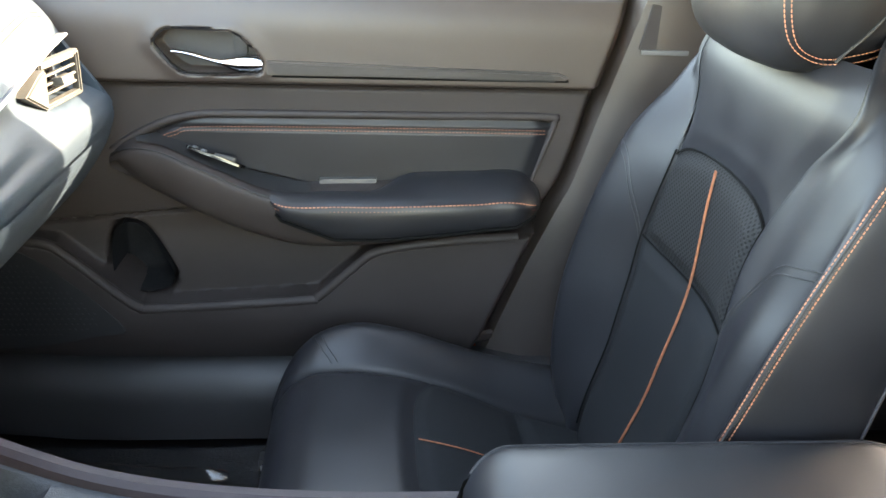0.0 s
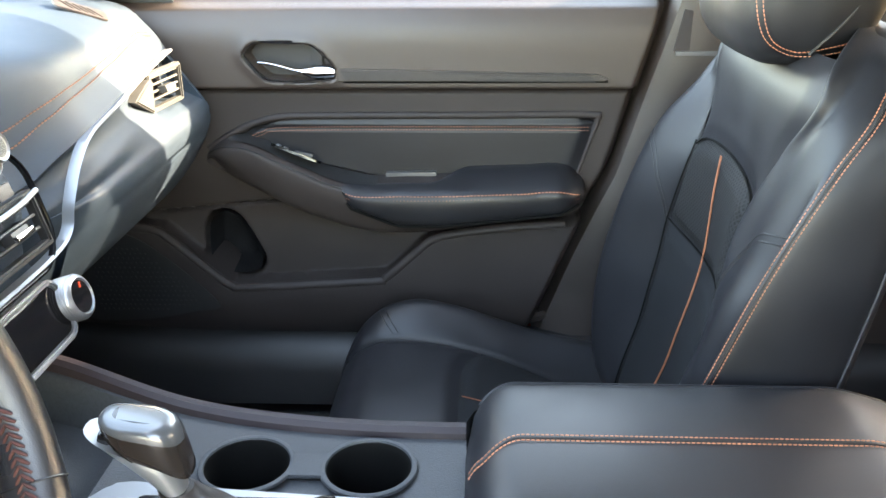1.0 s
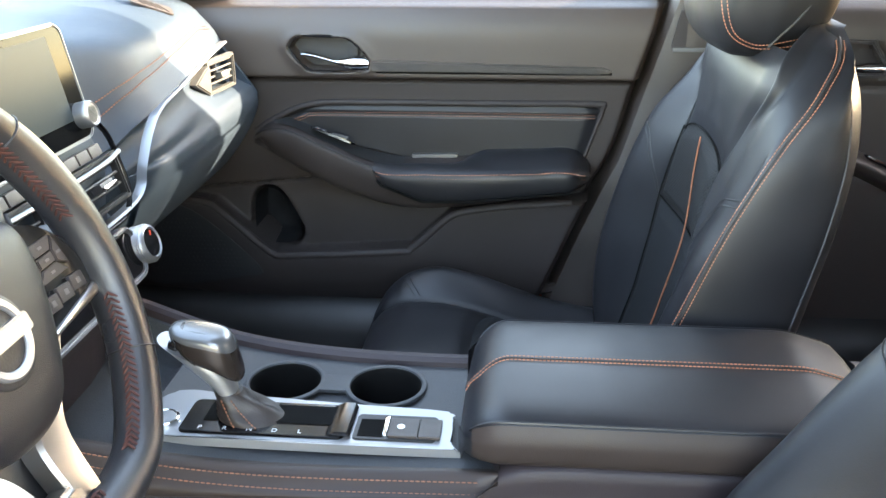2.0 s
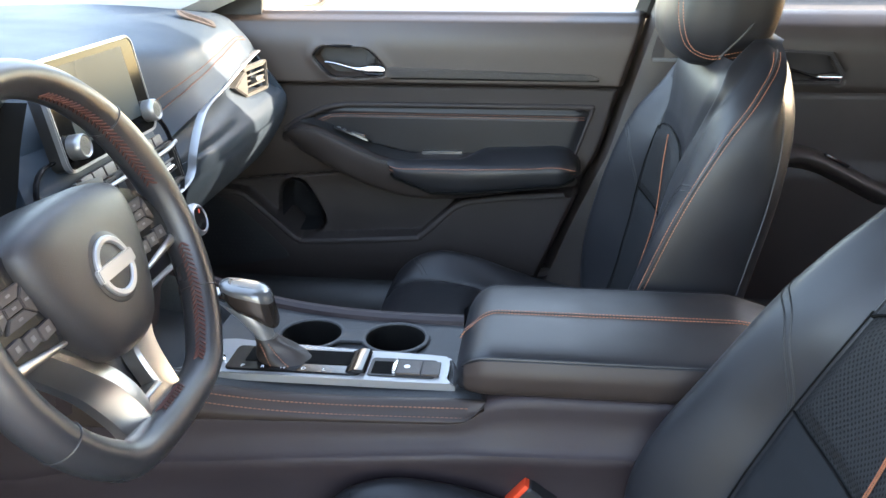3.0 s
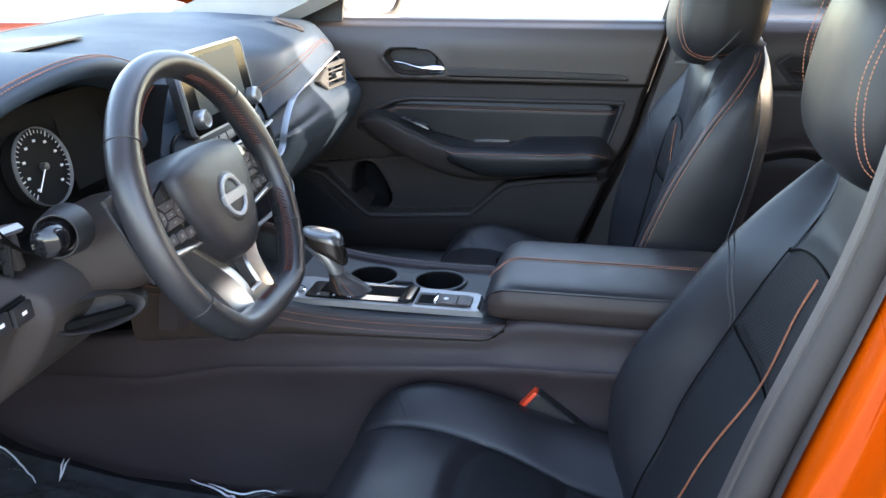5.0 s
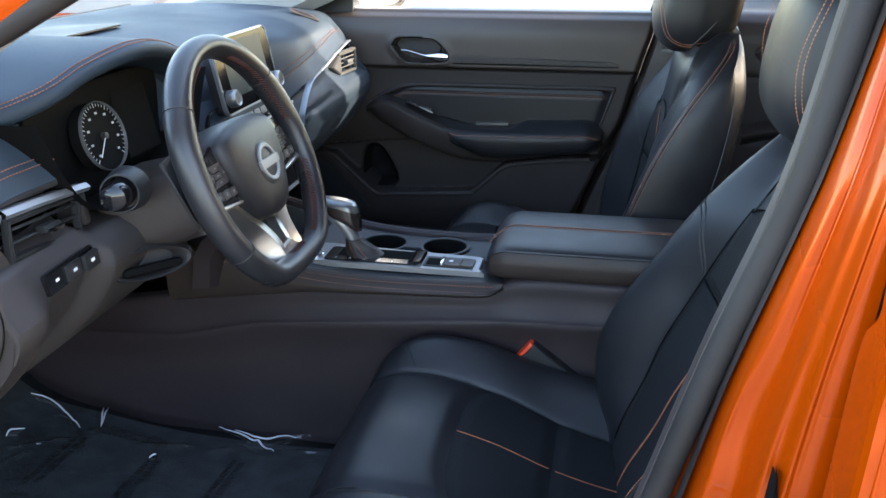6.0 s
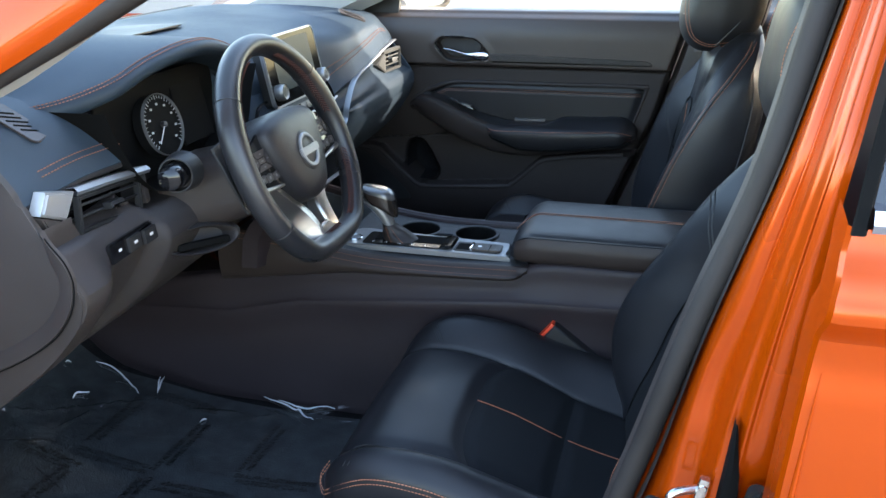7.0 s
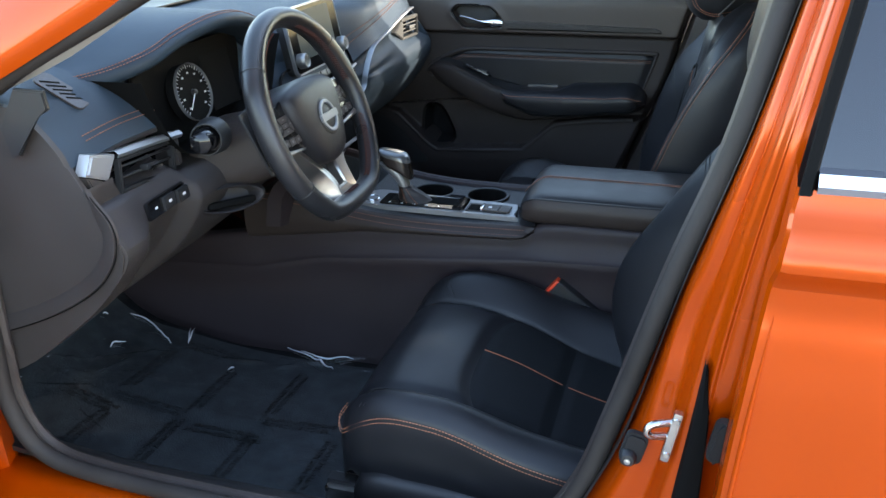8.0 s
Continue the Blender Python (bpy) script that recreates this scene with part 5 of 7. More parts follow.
for x in np.linspace(-0.60, 0.05, 40):
    y = float(side_in(x))
    z = float(ztop(x))
    rows.append([(x, y + a, z + b) for a, b in ((-0.010, -0.003), (-0.008, 0.006), (-0.002, 0.010), (0.008, 0.009), (0.014, 0.0), (0.014, -0.02), (0.010, -0.36))])
part("passenger_side", loft(rows), CONSOLE, console, "grained black console side")
# driver's knee side: padded, stitched, over a plain lower side
rows = []
for x in np.linspace(-0.56, 0.044, 60):
    k = float(smooth(0.046, 0.020, x))
    z1 = float(ztop(x)) + 0.001
    z0 = float(np.interp(x, [-0.56, -0.45, -0.30, 0.0, 0.05], [0.637, 0.652, 0.673, 0.685, 0.692]))
    z0 = z1 - (z1 - z0) * math.sqrt(max(0.02, 1 - max(0.0, (x - 0.014) / 0.031) ** 2))
    ctrl = [(-0.096, z1), (-0.106, z1 + 0.001), (-0.108 - 0.010 * k, z1 - 0.010), (-0.110 - 0.018 * k, (z0 + z1) / 2), (-0.108 - 0.014 * k, z0 + 0.006), (-0.106, z0), (-0.090, z0)]
    rows.append([(x, p.x, p.y) for p in spline([(y, z, 0) for y, z in ctrl], 22)])
pad = part("knee_pad", loft(rows, caps=True), KNEEPAD, console, "padded black leather knee pad", sharp=60)
for dy, dz in ((-0.1145, -0.0016), (-0.1215, -0.0105)):
    line = [(x, dy, float(ztop(x)) + dz) for x in np.linspace(-0.555, 0.030, 60)]
    part("stitching", stitching(line, 0.0055, 0.0008), THREAD, pad, "orange stitching", kind="stuff")
rows = []
for x in np.linspace(-1.05, 0.46, 70):
    top = float(np.interp(x, [-0.80, -0.56, -0.45, -0.30, 0.018, 0.050, 0.10, 0.46], [0.60, 0.641, 0.654, 0.675, 0.687, 0.716, 0.721, 0.722]))
    cz = float(np.interp(x, [-0.80, -0.55, -0.40, -0.20, 0.05, 0.46], [0.56, 0.575, 0.612, 0.632, 0.655, 0.668]))
    rows.append([(x, p.x, p.y) for p in spline([(-0.085, top + 0.006, 0), (-0.107, top, 0), (-0.110, (top + cz) / 2, 0), (-0.120, cz + 0.004, 0), (-0.127, cz - 0.008, 0), (-0.118, cz - 0.06, 0), (-0.124, 0.45, 0), (-0.135, 0.38, 0)], 26)])
part("driver_side", loft(rows), CONSOLE, console, "grained black console side")
part("rear_face", loft([[(0.46, y, z) for z in (0.38, 0.6, 0.728)] for y in (-0.12, 0, 0.12)]), TRIM, console)
part("bin_top", loft([[(x, y, 0.729) for x in (0.045, 0.25, 0.46)] for y in (-0.108, 0, 0.118)]), DARK, console)
part("bin_front", loft([[(0.045, y, z) for z in (0.70, 0.715, 0.729)] for y in (-0.108, 0, 0.118)]), TRIM, console)

# armrest lid
rows = []
AX0, AX1 = 0.004, 0.425
for t in np.linspace(0, 1, 60):
    x = AX0 + (AX1 - AX0) * t
    e = math.sqrt(max(0.0, 1 - max(0, 1 - t / 0.11) ** 2)) * math.sqrt(max(0.0, 1 - max(0, 1 - (1 - t) / 0.06) ** 2))
    zt = 0.7235 + 0.0565 * e - 0.018 * float(smooth(0.80, 1.0, t))
    zb = 0.7215
    w = 0.072 + 0.038 * e
    ctrl = [(0, zt), (w * 0.45, zt - 0.0005), (w * 0.85, zt - 0.004), (w * 0.97, zt - 0.011), (w, zt - 0.022), (w * 1.01, zb + 0.026), (w * 0.985, zb + 0.010), (w * 0.90, zb + 0.001), (w * 0.6, zb), (0, zb),
            (-w * 0.6, zb), (-w * 0.90, zb + 0.001), (-w * 0.985, zb + 0.010), (-w * 1.01, zb + 0.026), (-w, zt - 0.022), (-w * 0.97, zt - 0.011), (-w * 0.85, zt - 0.004), (-w * 0.45, zt - 0.0005)]
    rows.append([(x, p.x, p.y) for p in spline([(y, z, 0) for y, z in ctrl], 64, True)])
lid = part("armrest_lid", loft(rows, closed=True, caps=True), LEATHER, console, "padded black leather armrest lid", sharp=70)
for y0 in (0.006, -0.002):
    line = []
    for t in np.linspace(0.015, 0.985, 80):
        e = math.sqrt(max(0.0, 1 - max(0, 1 - t / 0.11) ** 2)) * math.sqrt(max(0.0, 1 - max(0, 1 - (1 - t) / 0.06) ** 2))
        line.append((AX0 + (AX1 - AX0) * t - (0.003 if t < 0.03 else 0), y0 - 0.02 * float(smooth(0.12, 0.0, t)), 0.7240 + 0.0565 * e - 0.018 * float(smooth(0.80, 1.0, t)) + 0.0006))
    part("stitching", stitching(line, 0.0042, 0.0007), PALE_THREAD, lid, "orange stitching", kind="stuff")
part("lid_seam", tube([Vector(p) + Vector((0, 0.004, -0.0004)) for p in line], 0.0011, 6), DARK, lid)
for s in (-1, 1):
    line = []
    for t in np.linspace(0.03, 0.97, 60):
        e = math.sqrt(max(0.0, 1 - max(0, 1 - t / 0.11) ** 2)) * math.sqrt(max(0.0, 1 - max(0, 1 - (1 - t) / 0.06) ** 2))
        line.append((AX0 + (AX1 - AX0) * t, s * (0.072 + 0.038 * e) * 0.955, 0.7240 + 0.0565 * e - 0.018 * float(smooth(0.80, 1.0, t)) - 0.0088))
    part("piping", tube(line, 0.0018, 6), LEATHER, lid)
    rows = []
    for t in np.linspace(0.035, 0.975, 60):
        e = math.sqrt(max(0.0, 1 - max(0, 1 - t / 0.11) ** 2)) * math.sqrt(max(0.0, 1 - max(0, 1 - (1 - t) / 0.06) ** 2))
        zt, w = 0.7235 + 0.0565 * e - 0.018 * float(smooth(0.80, 1.0, t)), 0.072 + 0.038 * e
        k = (zt - 0.7215) / 0.0585
        rows.append(spline([(AX0 + (AX1 - AX0) * t, s * y, z) for y, z in ((w * 0.975, zt - 0.0105 * k), (w + 0.0016, zt - 0.022 * k), (w * 1.012 + 0.0016, 0.7475 - 0.012 * (1 - k)), (w * 0.985 + 0.0018, 0.7305), (w * 0.905, 0.7212))], 14))
    part("lid_skirt", loft(rows), KNEEPAD, lid, "brown-black padded side of the lid", sharp=70)

# shifter plate, boot, lever, switches
plate = part("shift_plate", prism(curvy([(-0.335, -0.070), (-0.320, -0.078), (-0.020, -0.079), (-0.006, -0.070), (-0.006, -0.022), (-0.018, -0.010), (-0.12, -0.004), (-0.255, 0.006), (-0.300, 0.010), (-0.326, -0.006)], 60), 0.010, 0.003, pose(0, 0, 0.7105)), SILVER, console, "satin silver shifter plate")
part("shift_well", prism(rounded(0.172, 0.062, 0.008), 0.0045, 0.0015, pose(-0.198, -0.041, 0.7185)), GLOSS, plate, "gloss black shifter surround")
part("well_end", prism([(-0.022, 0.0), (0.004, 0.0), (0.001, 0.0050), (-0.010, 0.0050)], 0.056, 0.001, pose(-0.110, -0.013, 0.7226, 90, 0, 0)), GLOSS, plate, "angled gloss black end of the surround")
part("shift_slot", rbox(0.135, 0.034, 0.002, 0.0005, 1, pose(-0.195, -0.034, 0.7232)), VOID, plate)
BOOT = mat("brown_boot_leather", (0.017, 0.012, 0.010), 0.48, grain=0.3, grain_scale=500, vary=0.2)
rows = []
for t in np.linspace(0, 1, 16):
    w = 0.022 * (1 - t) ** 1.5 + 0.015
    d = 0.014 * (1 - t) + 0.014
    c = Vector((-0.212 - 0.026 * t ** 0.8, -0.036, 0.7215 + 0.030 * t))
    rows.append([c + Vector((w * math.cos(a) * (1 + 0.10 * math.sin(5 * a + 7 * t) * t * (1 - t) * 4), d * math.sin(a) * (1 + 0.05 * math.sin(9 * t)), 0.003 * math.sin(4 * a + 3) * math.sin(math.pi * t))) for a in np.linspace(0, 2 * math.pi, 40, endpoint=False)])
boot = part("boot", loft(rows, closed=True, caps=True), BOOT, plate, "creased dark brown leather boot")
for a0 in (-1.25, -1.9):
    line = []
    for t in np.linspace(0.05, 0.95, 20):
        w, d = 0.022 * (1 - t) ** 1.5 + 0.015, 0.014 * (1 - t) + 0.014
        line.append((-0.212 - 0.026 * t ** 0.8 + (w + 0.0008) * math.cos(a0), -0.036 + (d + 0.0012) * math.sin(a0), 0.7215 + 0.030 * t))
    part("stitching", stitching(line, 0.0040, 0.0008), THREAD, boot, "orange stitching", kind="stuff")
lever = thing("gear_lever", "silver and gloss brown-black automatic gear lever", "gear lever", (-0.235, -0.036, 0.75))
rows = []
for t in np.linspace(0, 1, 24):
    c = Vector((-0.234 - 0.026 * t - 0.014 * t * t, -0.036, 0.742 + 0.056 * t))
    w, d = 0.0130 + 0.018 * float(smooth(0.10, 1, t)), 0.0125 + 0.0095 * t
    rows.append([c + Vector((w * math.cos(a), d * math.copysign(abs(math.sin(a)) ** 0.8, math.sin(a)), -0.45 * w * math.cos(a))) for a in np.linspace(0, 2 * math.pi, 28, endpoint=False)])
part("stem", loft(rows, closed=True, caps=True), SILVER, lever, "satin silver lever neck")


def knob_ring(t, fat=1.0):
    """A level of the knob: a rounded box that hangs lower at its back."""
    e = (1 - abs(2 * t - 1) ** 5) ** 0.5 if 0 < t < 1 else 0.0
    c = Vector((-0.252 - 0.008 * t, -0.036, 0.784 + 0.038 * t))
    w, d = (0.0345 - 0.003 * t) * (0.62 + 0.38 * e) * fat, (0.0235 - 0.002 * t) * (0.55 + 0.45 * e) * fat
    return [c + Vector((w * math.copysign(abs(math.cos(a)) ** 0.7, math.cos(a)), d * math.copysign(abs(math.sin(a)) ** 0.75, math.sin(a)), -(0.72 - 0.56 * t) * w * math.cos(a))) for a in np.linspace(0, 2 * math.pi, 36, endpoint=False)]


part("knob", loft([knob_ring(t) for t in np.linspace(0, 1, 28)], closed=True, caps=True), mat("gloss_brown_black", (0.022, 0.017, 0.015), 0.20, spec=0.5), lever, "gloss brown-black lever knob")
part("knob_cap", loft([knob_ring(t, 1.012) for t in np.linspace(0.70, 1.0, 14)], closed=True, caps=True), mat("satin_cap", (0.13, 0.135, 0.14), 0.24, metal=0.5), lever, "bright silver top cap")
part("knob_seam", tube([knob_ring(t, 1.004)[int(27 - 10 * t) % 36] for t in np.linspace(0.05, 0.72, 20)], 0.0007, 6), VOID, lever)
part("release_button", rbox(0.010, 0.014, 0.012, 0.003, 2, pose(-0.286, -0.044, 0.806, 0, 12, 0)), GLOSS, lever)
tray = part("brake_panel", prism(rounded(0.084, 0.046, 0.005), 0.003, 0.001, pose(-0.062, -0.047, 0.7190)), DARK, plate, "dark parking brake panel")
part("brake_pit", rbox(0.026, 0.030, 0.001, 0, 1, pose(-0.086, -0.050, 0.7223)), VOID, tray)
part("brake_lever", rbox(0.004, 0.032, 0.007, 0.0015, 2, pose(-0.071, -0.050, 0.7236)), CHROME, tray, "bright edge of the parking brake switch")
part("brake_switch", rbox(0.030, 0.032, 0.004, 0.0015, 2, pose(-0.053, -0.050, 0.7232)), TRIM, tray)
part("brake_switch", rbox(0.022, 0.032, 0.004, 0.0015, 2, pose(-0.026, -0.050, 0.7232)), TRIM, tray)
part("switch_mark", lathe([(0.004, 0), (0.004, 0.0006), (0.0, 0.0006)], 14, pose(-0.056, -0.050, 0.7252)), WHITE, tray)
btn = part("start_button", lathe([(0.016, 0), (0.016, 0.003), (0.0145, 0.004), (0.013, 0.003), (0.0, 0.003)], 32, pose(-0.305, -0.050, 0.7205)), CHROME, plate, "round start button with bright rim")
part("button_face", lathe([(0.0, 0.0036), (0.0125, 0.0034), (0.0128, 0)], 30, pose(-0.305, -0.050, 0.7205)), SILVER, btn)
for i, ch in enumerate("PRNDL"):
    flat_text(ch, 0.0085, pose(-0.262 + 0.026 * i, -0.064, 0.7230, 0, 0, 0), WHITE, console, "gear_letter")
# ---------------------------------------------------------------- front seats
Z = [0.48, 0.58, 0.68, 0.78, 0.90, 0.97, 1.03, 1.065, 1.085]
f_front = hermite(Z, [0.225, 0.242, 0.265, 0.288, 0.296, 0.305, 0.325, 0.350, 0.385])
f_bolster = hermite(Z, [0.205, 0.185, 0.188, 0.210, 0.252, 0.290, 0.335, 0.368, 0.400])
f_seam = hermite(Z, [0.225, 0.210, 0.215, 0.248, 0.297, 0.336, 0.378, 0.402, 0.412])
f_half = hermite(Z, [0.215, 0.232, 0.238, 0.240, 0.236, 0.226, 0.205, 0.165, 0.110])
f_rear = hermite(Z, [0.365, 0.375, 0.388, 0.408, 0.432, 0.440, 0.436, 0.430, 0.424])
f_col = hermite(Z, [0.118, 0.122, 0.128, 0.134, 0.126, 0.142, 0.176, 0.150, 0.102])
recline = hermite([0.46, 0.60, 0.66, 0.72, 0.79, 0.90, 0.97, 1.05, 1.10], [0.030, 0.030, 0.032, 0.044, 0.066, 0.094, 0.116, 0.138, 0.148])


slim = hermite([0.46, 0.60, 0.715, 0.77, 0.83, 0.87, 0.93, 1.0, 1.085], [0.180, 0.196, 0.222, 0.240, 0.262, 0.282, 0.304, 0.330, 0.398])


def make_seat(yc, label, back, deep, back_by, bulge, wide, rest_by, bol_up):
    """A front seat about y = yc; back: how far its backrest lies back, by height; deep: how much further in its centre panels lie;
    back_by: how far back its cushion lies; bulge, wide: how much further out its bolsters stand, and how much wider its centre is;
    rest_by: how far back its head restraint stands; bol_up: how much fuller its seat bolsters are."""
    s = thing("front_seat", label, "car seat", (0.12 + back_by, yc, 0.42), group="front seats")
    o = Vector((0, yc, 0))
    cup = hermite([0.46, 0.60, 0.67, 0.74, 0.79, 0.84, 0.905, 0.97, 1.085], [0.018, 0.030, 0.033, 0.036, 0.038, 0.032, 0.018, 0.003, 0.0])
    col = lambda z: float(f_col(z)) + wide * float(smooth(0.55, 0.7, z) * smooth(1.05, 0.95, z))
    front = lambda z: float(f_front(z)) + back(z) + deep * float(smooth(0.52, 0.66, z) * smooth(1.085, 0.95, z))
    seam_x = lambda z: float(f_seam(z)) + back(z)
    rear_x = lambda z: float(f_rear(z)) + back(z)

    def column(u, z):
        """The front of the backrest between its bolsters, u from -1 to 1."""
        w = col(z)
        x = front(z) - 0.010 * (1 - u * u) * (1 - 0.75 * float(smooth(0.92, 0.97, z))) + 0.004 * u ** 8 - float(cup(z)) * u * u
        return Vector((x, u * w, z))

    def panel(name, lo, hi, material, text, nu=36, nv=36, puff=0.009):
        rows = []
        for j in range(nv + 1):
            v = j / nv
            row = []
            for i in range(nu + 1):
                u = -1 + 2 * i / nu
                z = lo(u) + (hi(u) - lo(u)) * v
                p = column(u, z)
                e = min(min(v, 1 - v) * (hi(u) - lo(u)), (1 - abs(u)) * col(z))
                p.x -= puff * float(smooth(0, 0.022, e)) - 0.004 + 0.005 * float(smooth(0.93, 0.98, z))
                row.append(p + o)
            rows.append(row)
        return part(name, loft(rows), material, s, text, sharp=80)

    z_a = lambda u: 0.50
    z_b = lambda u: 0.786 + 0.012 * u * u
    z_c = lambda u: 0.928 - 0.012 * u * u - 0.012 * u ** 6
    z_d = lambda u: 1.062
    panel("lower_panel", z_a, z_b, FABRIC, "charcoal cloth backrest panel", nv=50)
    panel("middle_panel", z_b, z_c, PERF, "perforated charcoal backrest panel")
    panel("upper_panel", z_c, z_d, LEATHER, "black leather shoulder panel", puff=0.004)

    for k in (-1, 1):
        line = [o + column(k * 0.995, float(z)) + Vector((-0.0015, 0, 0)) for z in np.linspace(0.53, 0.91, 40)]
        part("seam", tube(line, 0.0011, 6), VOID, s)
        line = [o + column(k * 0.998, float(z)) + Vector((0.0006, 0, 0)) for z in np.linspace(0.905, 1.05, 24)]
        part("seam", tube(line, 0.0008, 6), DARK, s)
    for edge in (z_b, z_c):
        line = [o + column(u, edge(u)) + Vector((0.0008, 0, 0)) for u in np.linspace(-0.99, 0.99, 40)]
        part("seam", tube(line, 0.0013, 6), VOID, s)

    def outer(z):
        """From one crease round the back to the other."""
        w, h = col(z), float(f_half(z))
        soft = float(smooth(0.91, 0.98, z))
        xc, xb, xs, xr = front(z) + 0.004 - float(cup(z)), float(f_bolster(z)) + back(z) - bulge * float(smooth(0.50, 0.62, z) * smooth(0.88, 0.66, z)), seam_x(z), rear_x(z)
        wb = w + (h - w) * 0.58
        xb += (0.0 if bulge else 0.013) * soft

        def half(xb):
            return [(xc + 0.004 - 0.006 * soft, w), (xc - 0.006 + 0.003 * soft, w + 0.008), (xb + (xc - xb) * 0.35, w + (wb - w) * 0.55), (xb, wb), (xb + 0.010, wb + (h - wb) * 0.65), (xs, h), (xs + 0.45 * (xr - xs), h + 0.004),
                    (xr - 0.028, h - 0.012), (xr - 0.006, h - 0.05), (xr, h * 0.45), (xr + 0.002, 0)]
        # the bolster by the door is worn flatter where the driver climbs in
        flat = max(xb, min(xc + float(cup(z)) - 0.030, xc - 0.010)) if bulge else max(xb, float(slim(z)))
        full = [Vector((x, -y, z)) for x, y in half(flat)] + [Vector((x, y, z)) for x, y in half(xb)[-2::-1]]
        return spline(full, 96)
    zs = np.concatenate([np.linspace(0.46, 1.03, 58), np.linspace(1.035, 1.085, 14)])
    rows = [[p + o for p in outer(float(z))] for z in zs]
    last = rows[-1]
    mid = sum((p for p in last), Vector()) / len(last)
    rows.append([p.lerp(mid, 0.5) + Vector((0, 0, 0.004)) for p in last])
    rows.append([p.lerp(mid, 0.95) + Vector((0, 0, 0.005)) for p in last])
    shell = part("backrest_shell", loft(rows), LEATHER, s, "black leather bolsters and back", sharp=70)

    # seams
    for k in (-1, 1):
        for off in (-0.0042, 0.0042):
            line = []
            for z in np.linspace(0.50, 1.075, 70):
                line.append(o + Vector((seam_x(z) + off, k * (float(f_half(z)) + 0.0022), z)))
            part("stitching", stitching(line, 0.0042, 0.0007), PALE_THREAD, shell, "orange twin stitching", kind="stuff")
        line = [o + Vector((seam_x(z), k * (float(f_half(z)) + 0.0008), z)) for z in np.linspace(0.48, 1.075, 70)]
        part("seam", tube(line, 0.0020, 6), DARK, shell)
        line = [o + Vector((rear_x(z) - 0.030 - 0.02 * float(smooth(0.7, 0.5, z)), k * (float(f_half(z)) - 0.0095), z)) for z in np.linspace(0.60, 1.05, 40)]
        part("seam", tube(line, 0.0013, 6), DARK_THREAD, shell)
        for dz in (0.0, 0.008):
            line = []
            for i in range(2, 25):
                p = outer(0.785 + 0.105 * float(smooth(1, 14, i)) + 0.016 * max(0, i - 13) / 11 + dz)[i if k < 0 else 95 - i]
                line.append(o + p)
            part("seam", tube(line, 0.0012 if bulge else 0.0010, 6), DARK, shell)
    for off in (-0.0016, 0.0016):
        line = [o + Vector((front(z) - 0.0165, off, z)) for z in np.linspace(0.53, 0.786, 40)]
        part("stitching", tube(line, 0.0008, 6), SEAM_THREAD, shell, "orange centre seam")
        line = [o + Vector((front(z) - 0.0165, off, z)) for z in np.linspace(0.787, 0.924, 24)]
        part("stitching", tube(line, 0.0008, 6), SEAM_THREAD, shell, "orange centre seam")

    # cushion
    o = o + Vector((back_by, 0, 0))
    c_top = hermite([-0.238, -0.232, -0.215, -0.185, -0.14, -0.08, 0.0, 0.10, 0.20, 0.30], [0.500, 0.530, 0.564, 0.586, 0.594, 0.590, 0.571, 0.532, 0.507, 0.500])
    c_bol0 = hermite([-0.238, -0.228, -0.210, -0.185, -0.15, -0.12, -0.07, 0.02, 0.05, 0.15, 0.25, 0.33], [0.520, 0.548, 0.582, 0.606, 0.622, 0.626, 0.618, 0.588, 0.578, 0.556, 0.540, 0.530])
    c_bol = lambda x: float(c_bol0(x)) + bol_up * float(smooth(-0.14, 0.0, x))
    c_half = hermite([-0.238, -0.228, -0.210, -0.185, -0.15, -0.05, 0.1, 0.33], [0.176, 0.200, 0.221, 0.238, 0.247, 0.252, 0.255, 0.250])
    c_col = hermite([-0.238, -0.14, -0.05, 0.1, 0.33], [0.160, 0.160, 0.155, 0.145, 0.140])

    def pad_panel(name, lo, hi, material, text, nu=36, nv=30, puff=0.008):
        rows = []
        for j in range(nv + 1):
            v = j / nv
            row = []
            for i in range(nu + 1):
                u = -1 + 2 * i / nu
                x = lo(u) + (hi(u) - lo(u)) * v
                w = float(c_col(x))
                e = min(min(v, 1 - v) * (hi(u) - lo(u)) if lo(0) > -0.15 else (1 - v) * (hi(u) - lo(u)), (1 - abs(u)) * w)
                row.append(o + Vector((x, u * w, float(c_top(x)) + 0.006 * (1 - u * u) + puff * float(smooth(0, 0.022, e)) - 0.006)))
            rows.append(row)
        return part(name, loft(rows), material, s, text, sharp=80)
    x_a = lambda u: -0.2375
    x_b = lambda u: -0.050 + 0.030 * u ** 4
    x_c = lambda u: 0.092
    x_d = lambda u: 0.27
    pad_panel("cushion_front", x_a, x_b, LEATHER, "black leather thigh panel")
    pad_panel("cushion_middle", x_b, x_c, FABRIC, "charcoal cloth seat panel")
    pad_panel("cushion_rear", x_c, x_d, FABRIC, "charcoal cloth seat panel")
    rows = []
    for x in np.concatenate([np.linspace(-0.2375, -0.16, 26), np.linspace(-0.155, 0.30, 38)]):
        w, h, zt, zb = float(c_col(x)), float(c_half(x)), float(c_top(x)), float(c_bol(x))
        half = [(w, zt - 0.010), (w + 0.008, zt + 0.004), (w + (h - w) * 0.45, zb - 0.002), (w + (h - w) * 0.70, zb + 0.002), (h - 0.006, zb - 0.014), (h, zb - 0.034), (h - 0.001, zb - 0.070), (h - 0.002, zb - 0.105), (h - 0.015, 0.462)]
        side_curve = spline([(x, y, z) for y, z in half], 34)
        rows.append([Vector((p.x, -p.y, p.z)) + o for p in side_curve[::-1]])
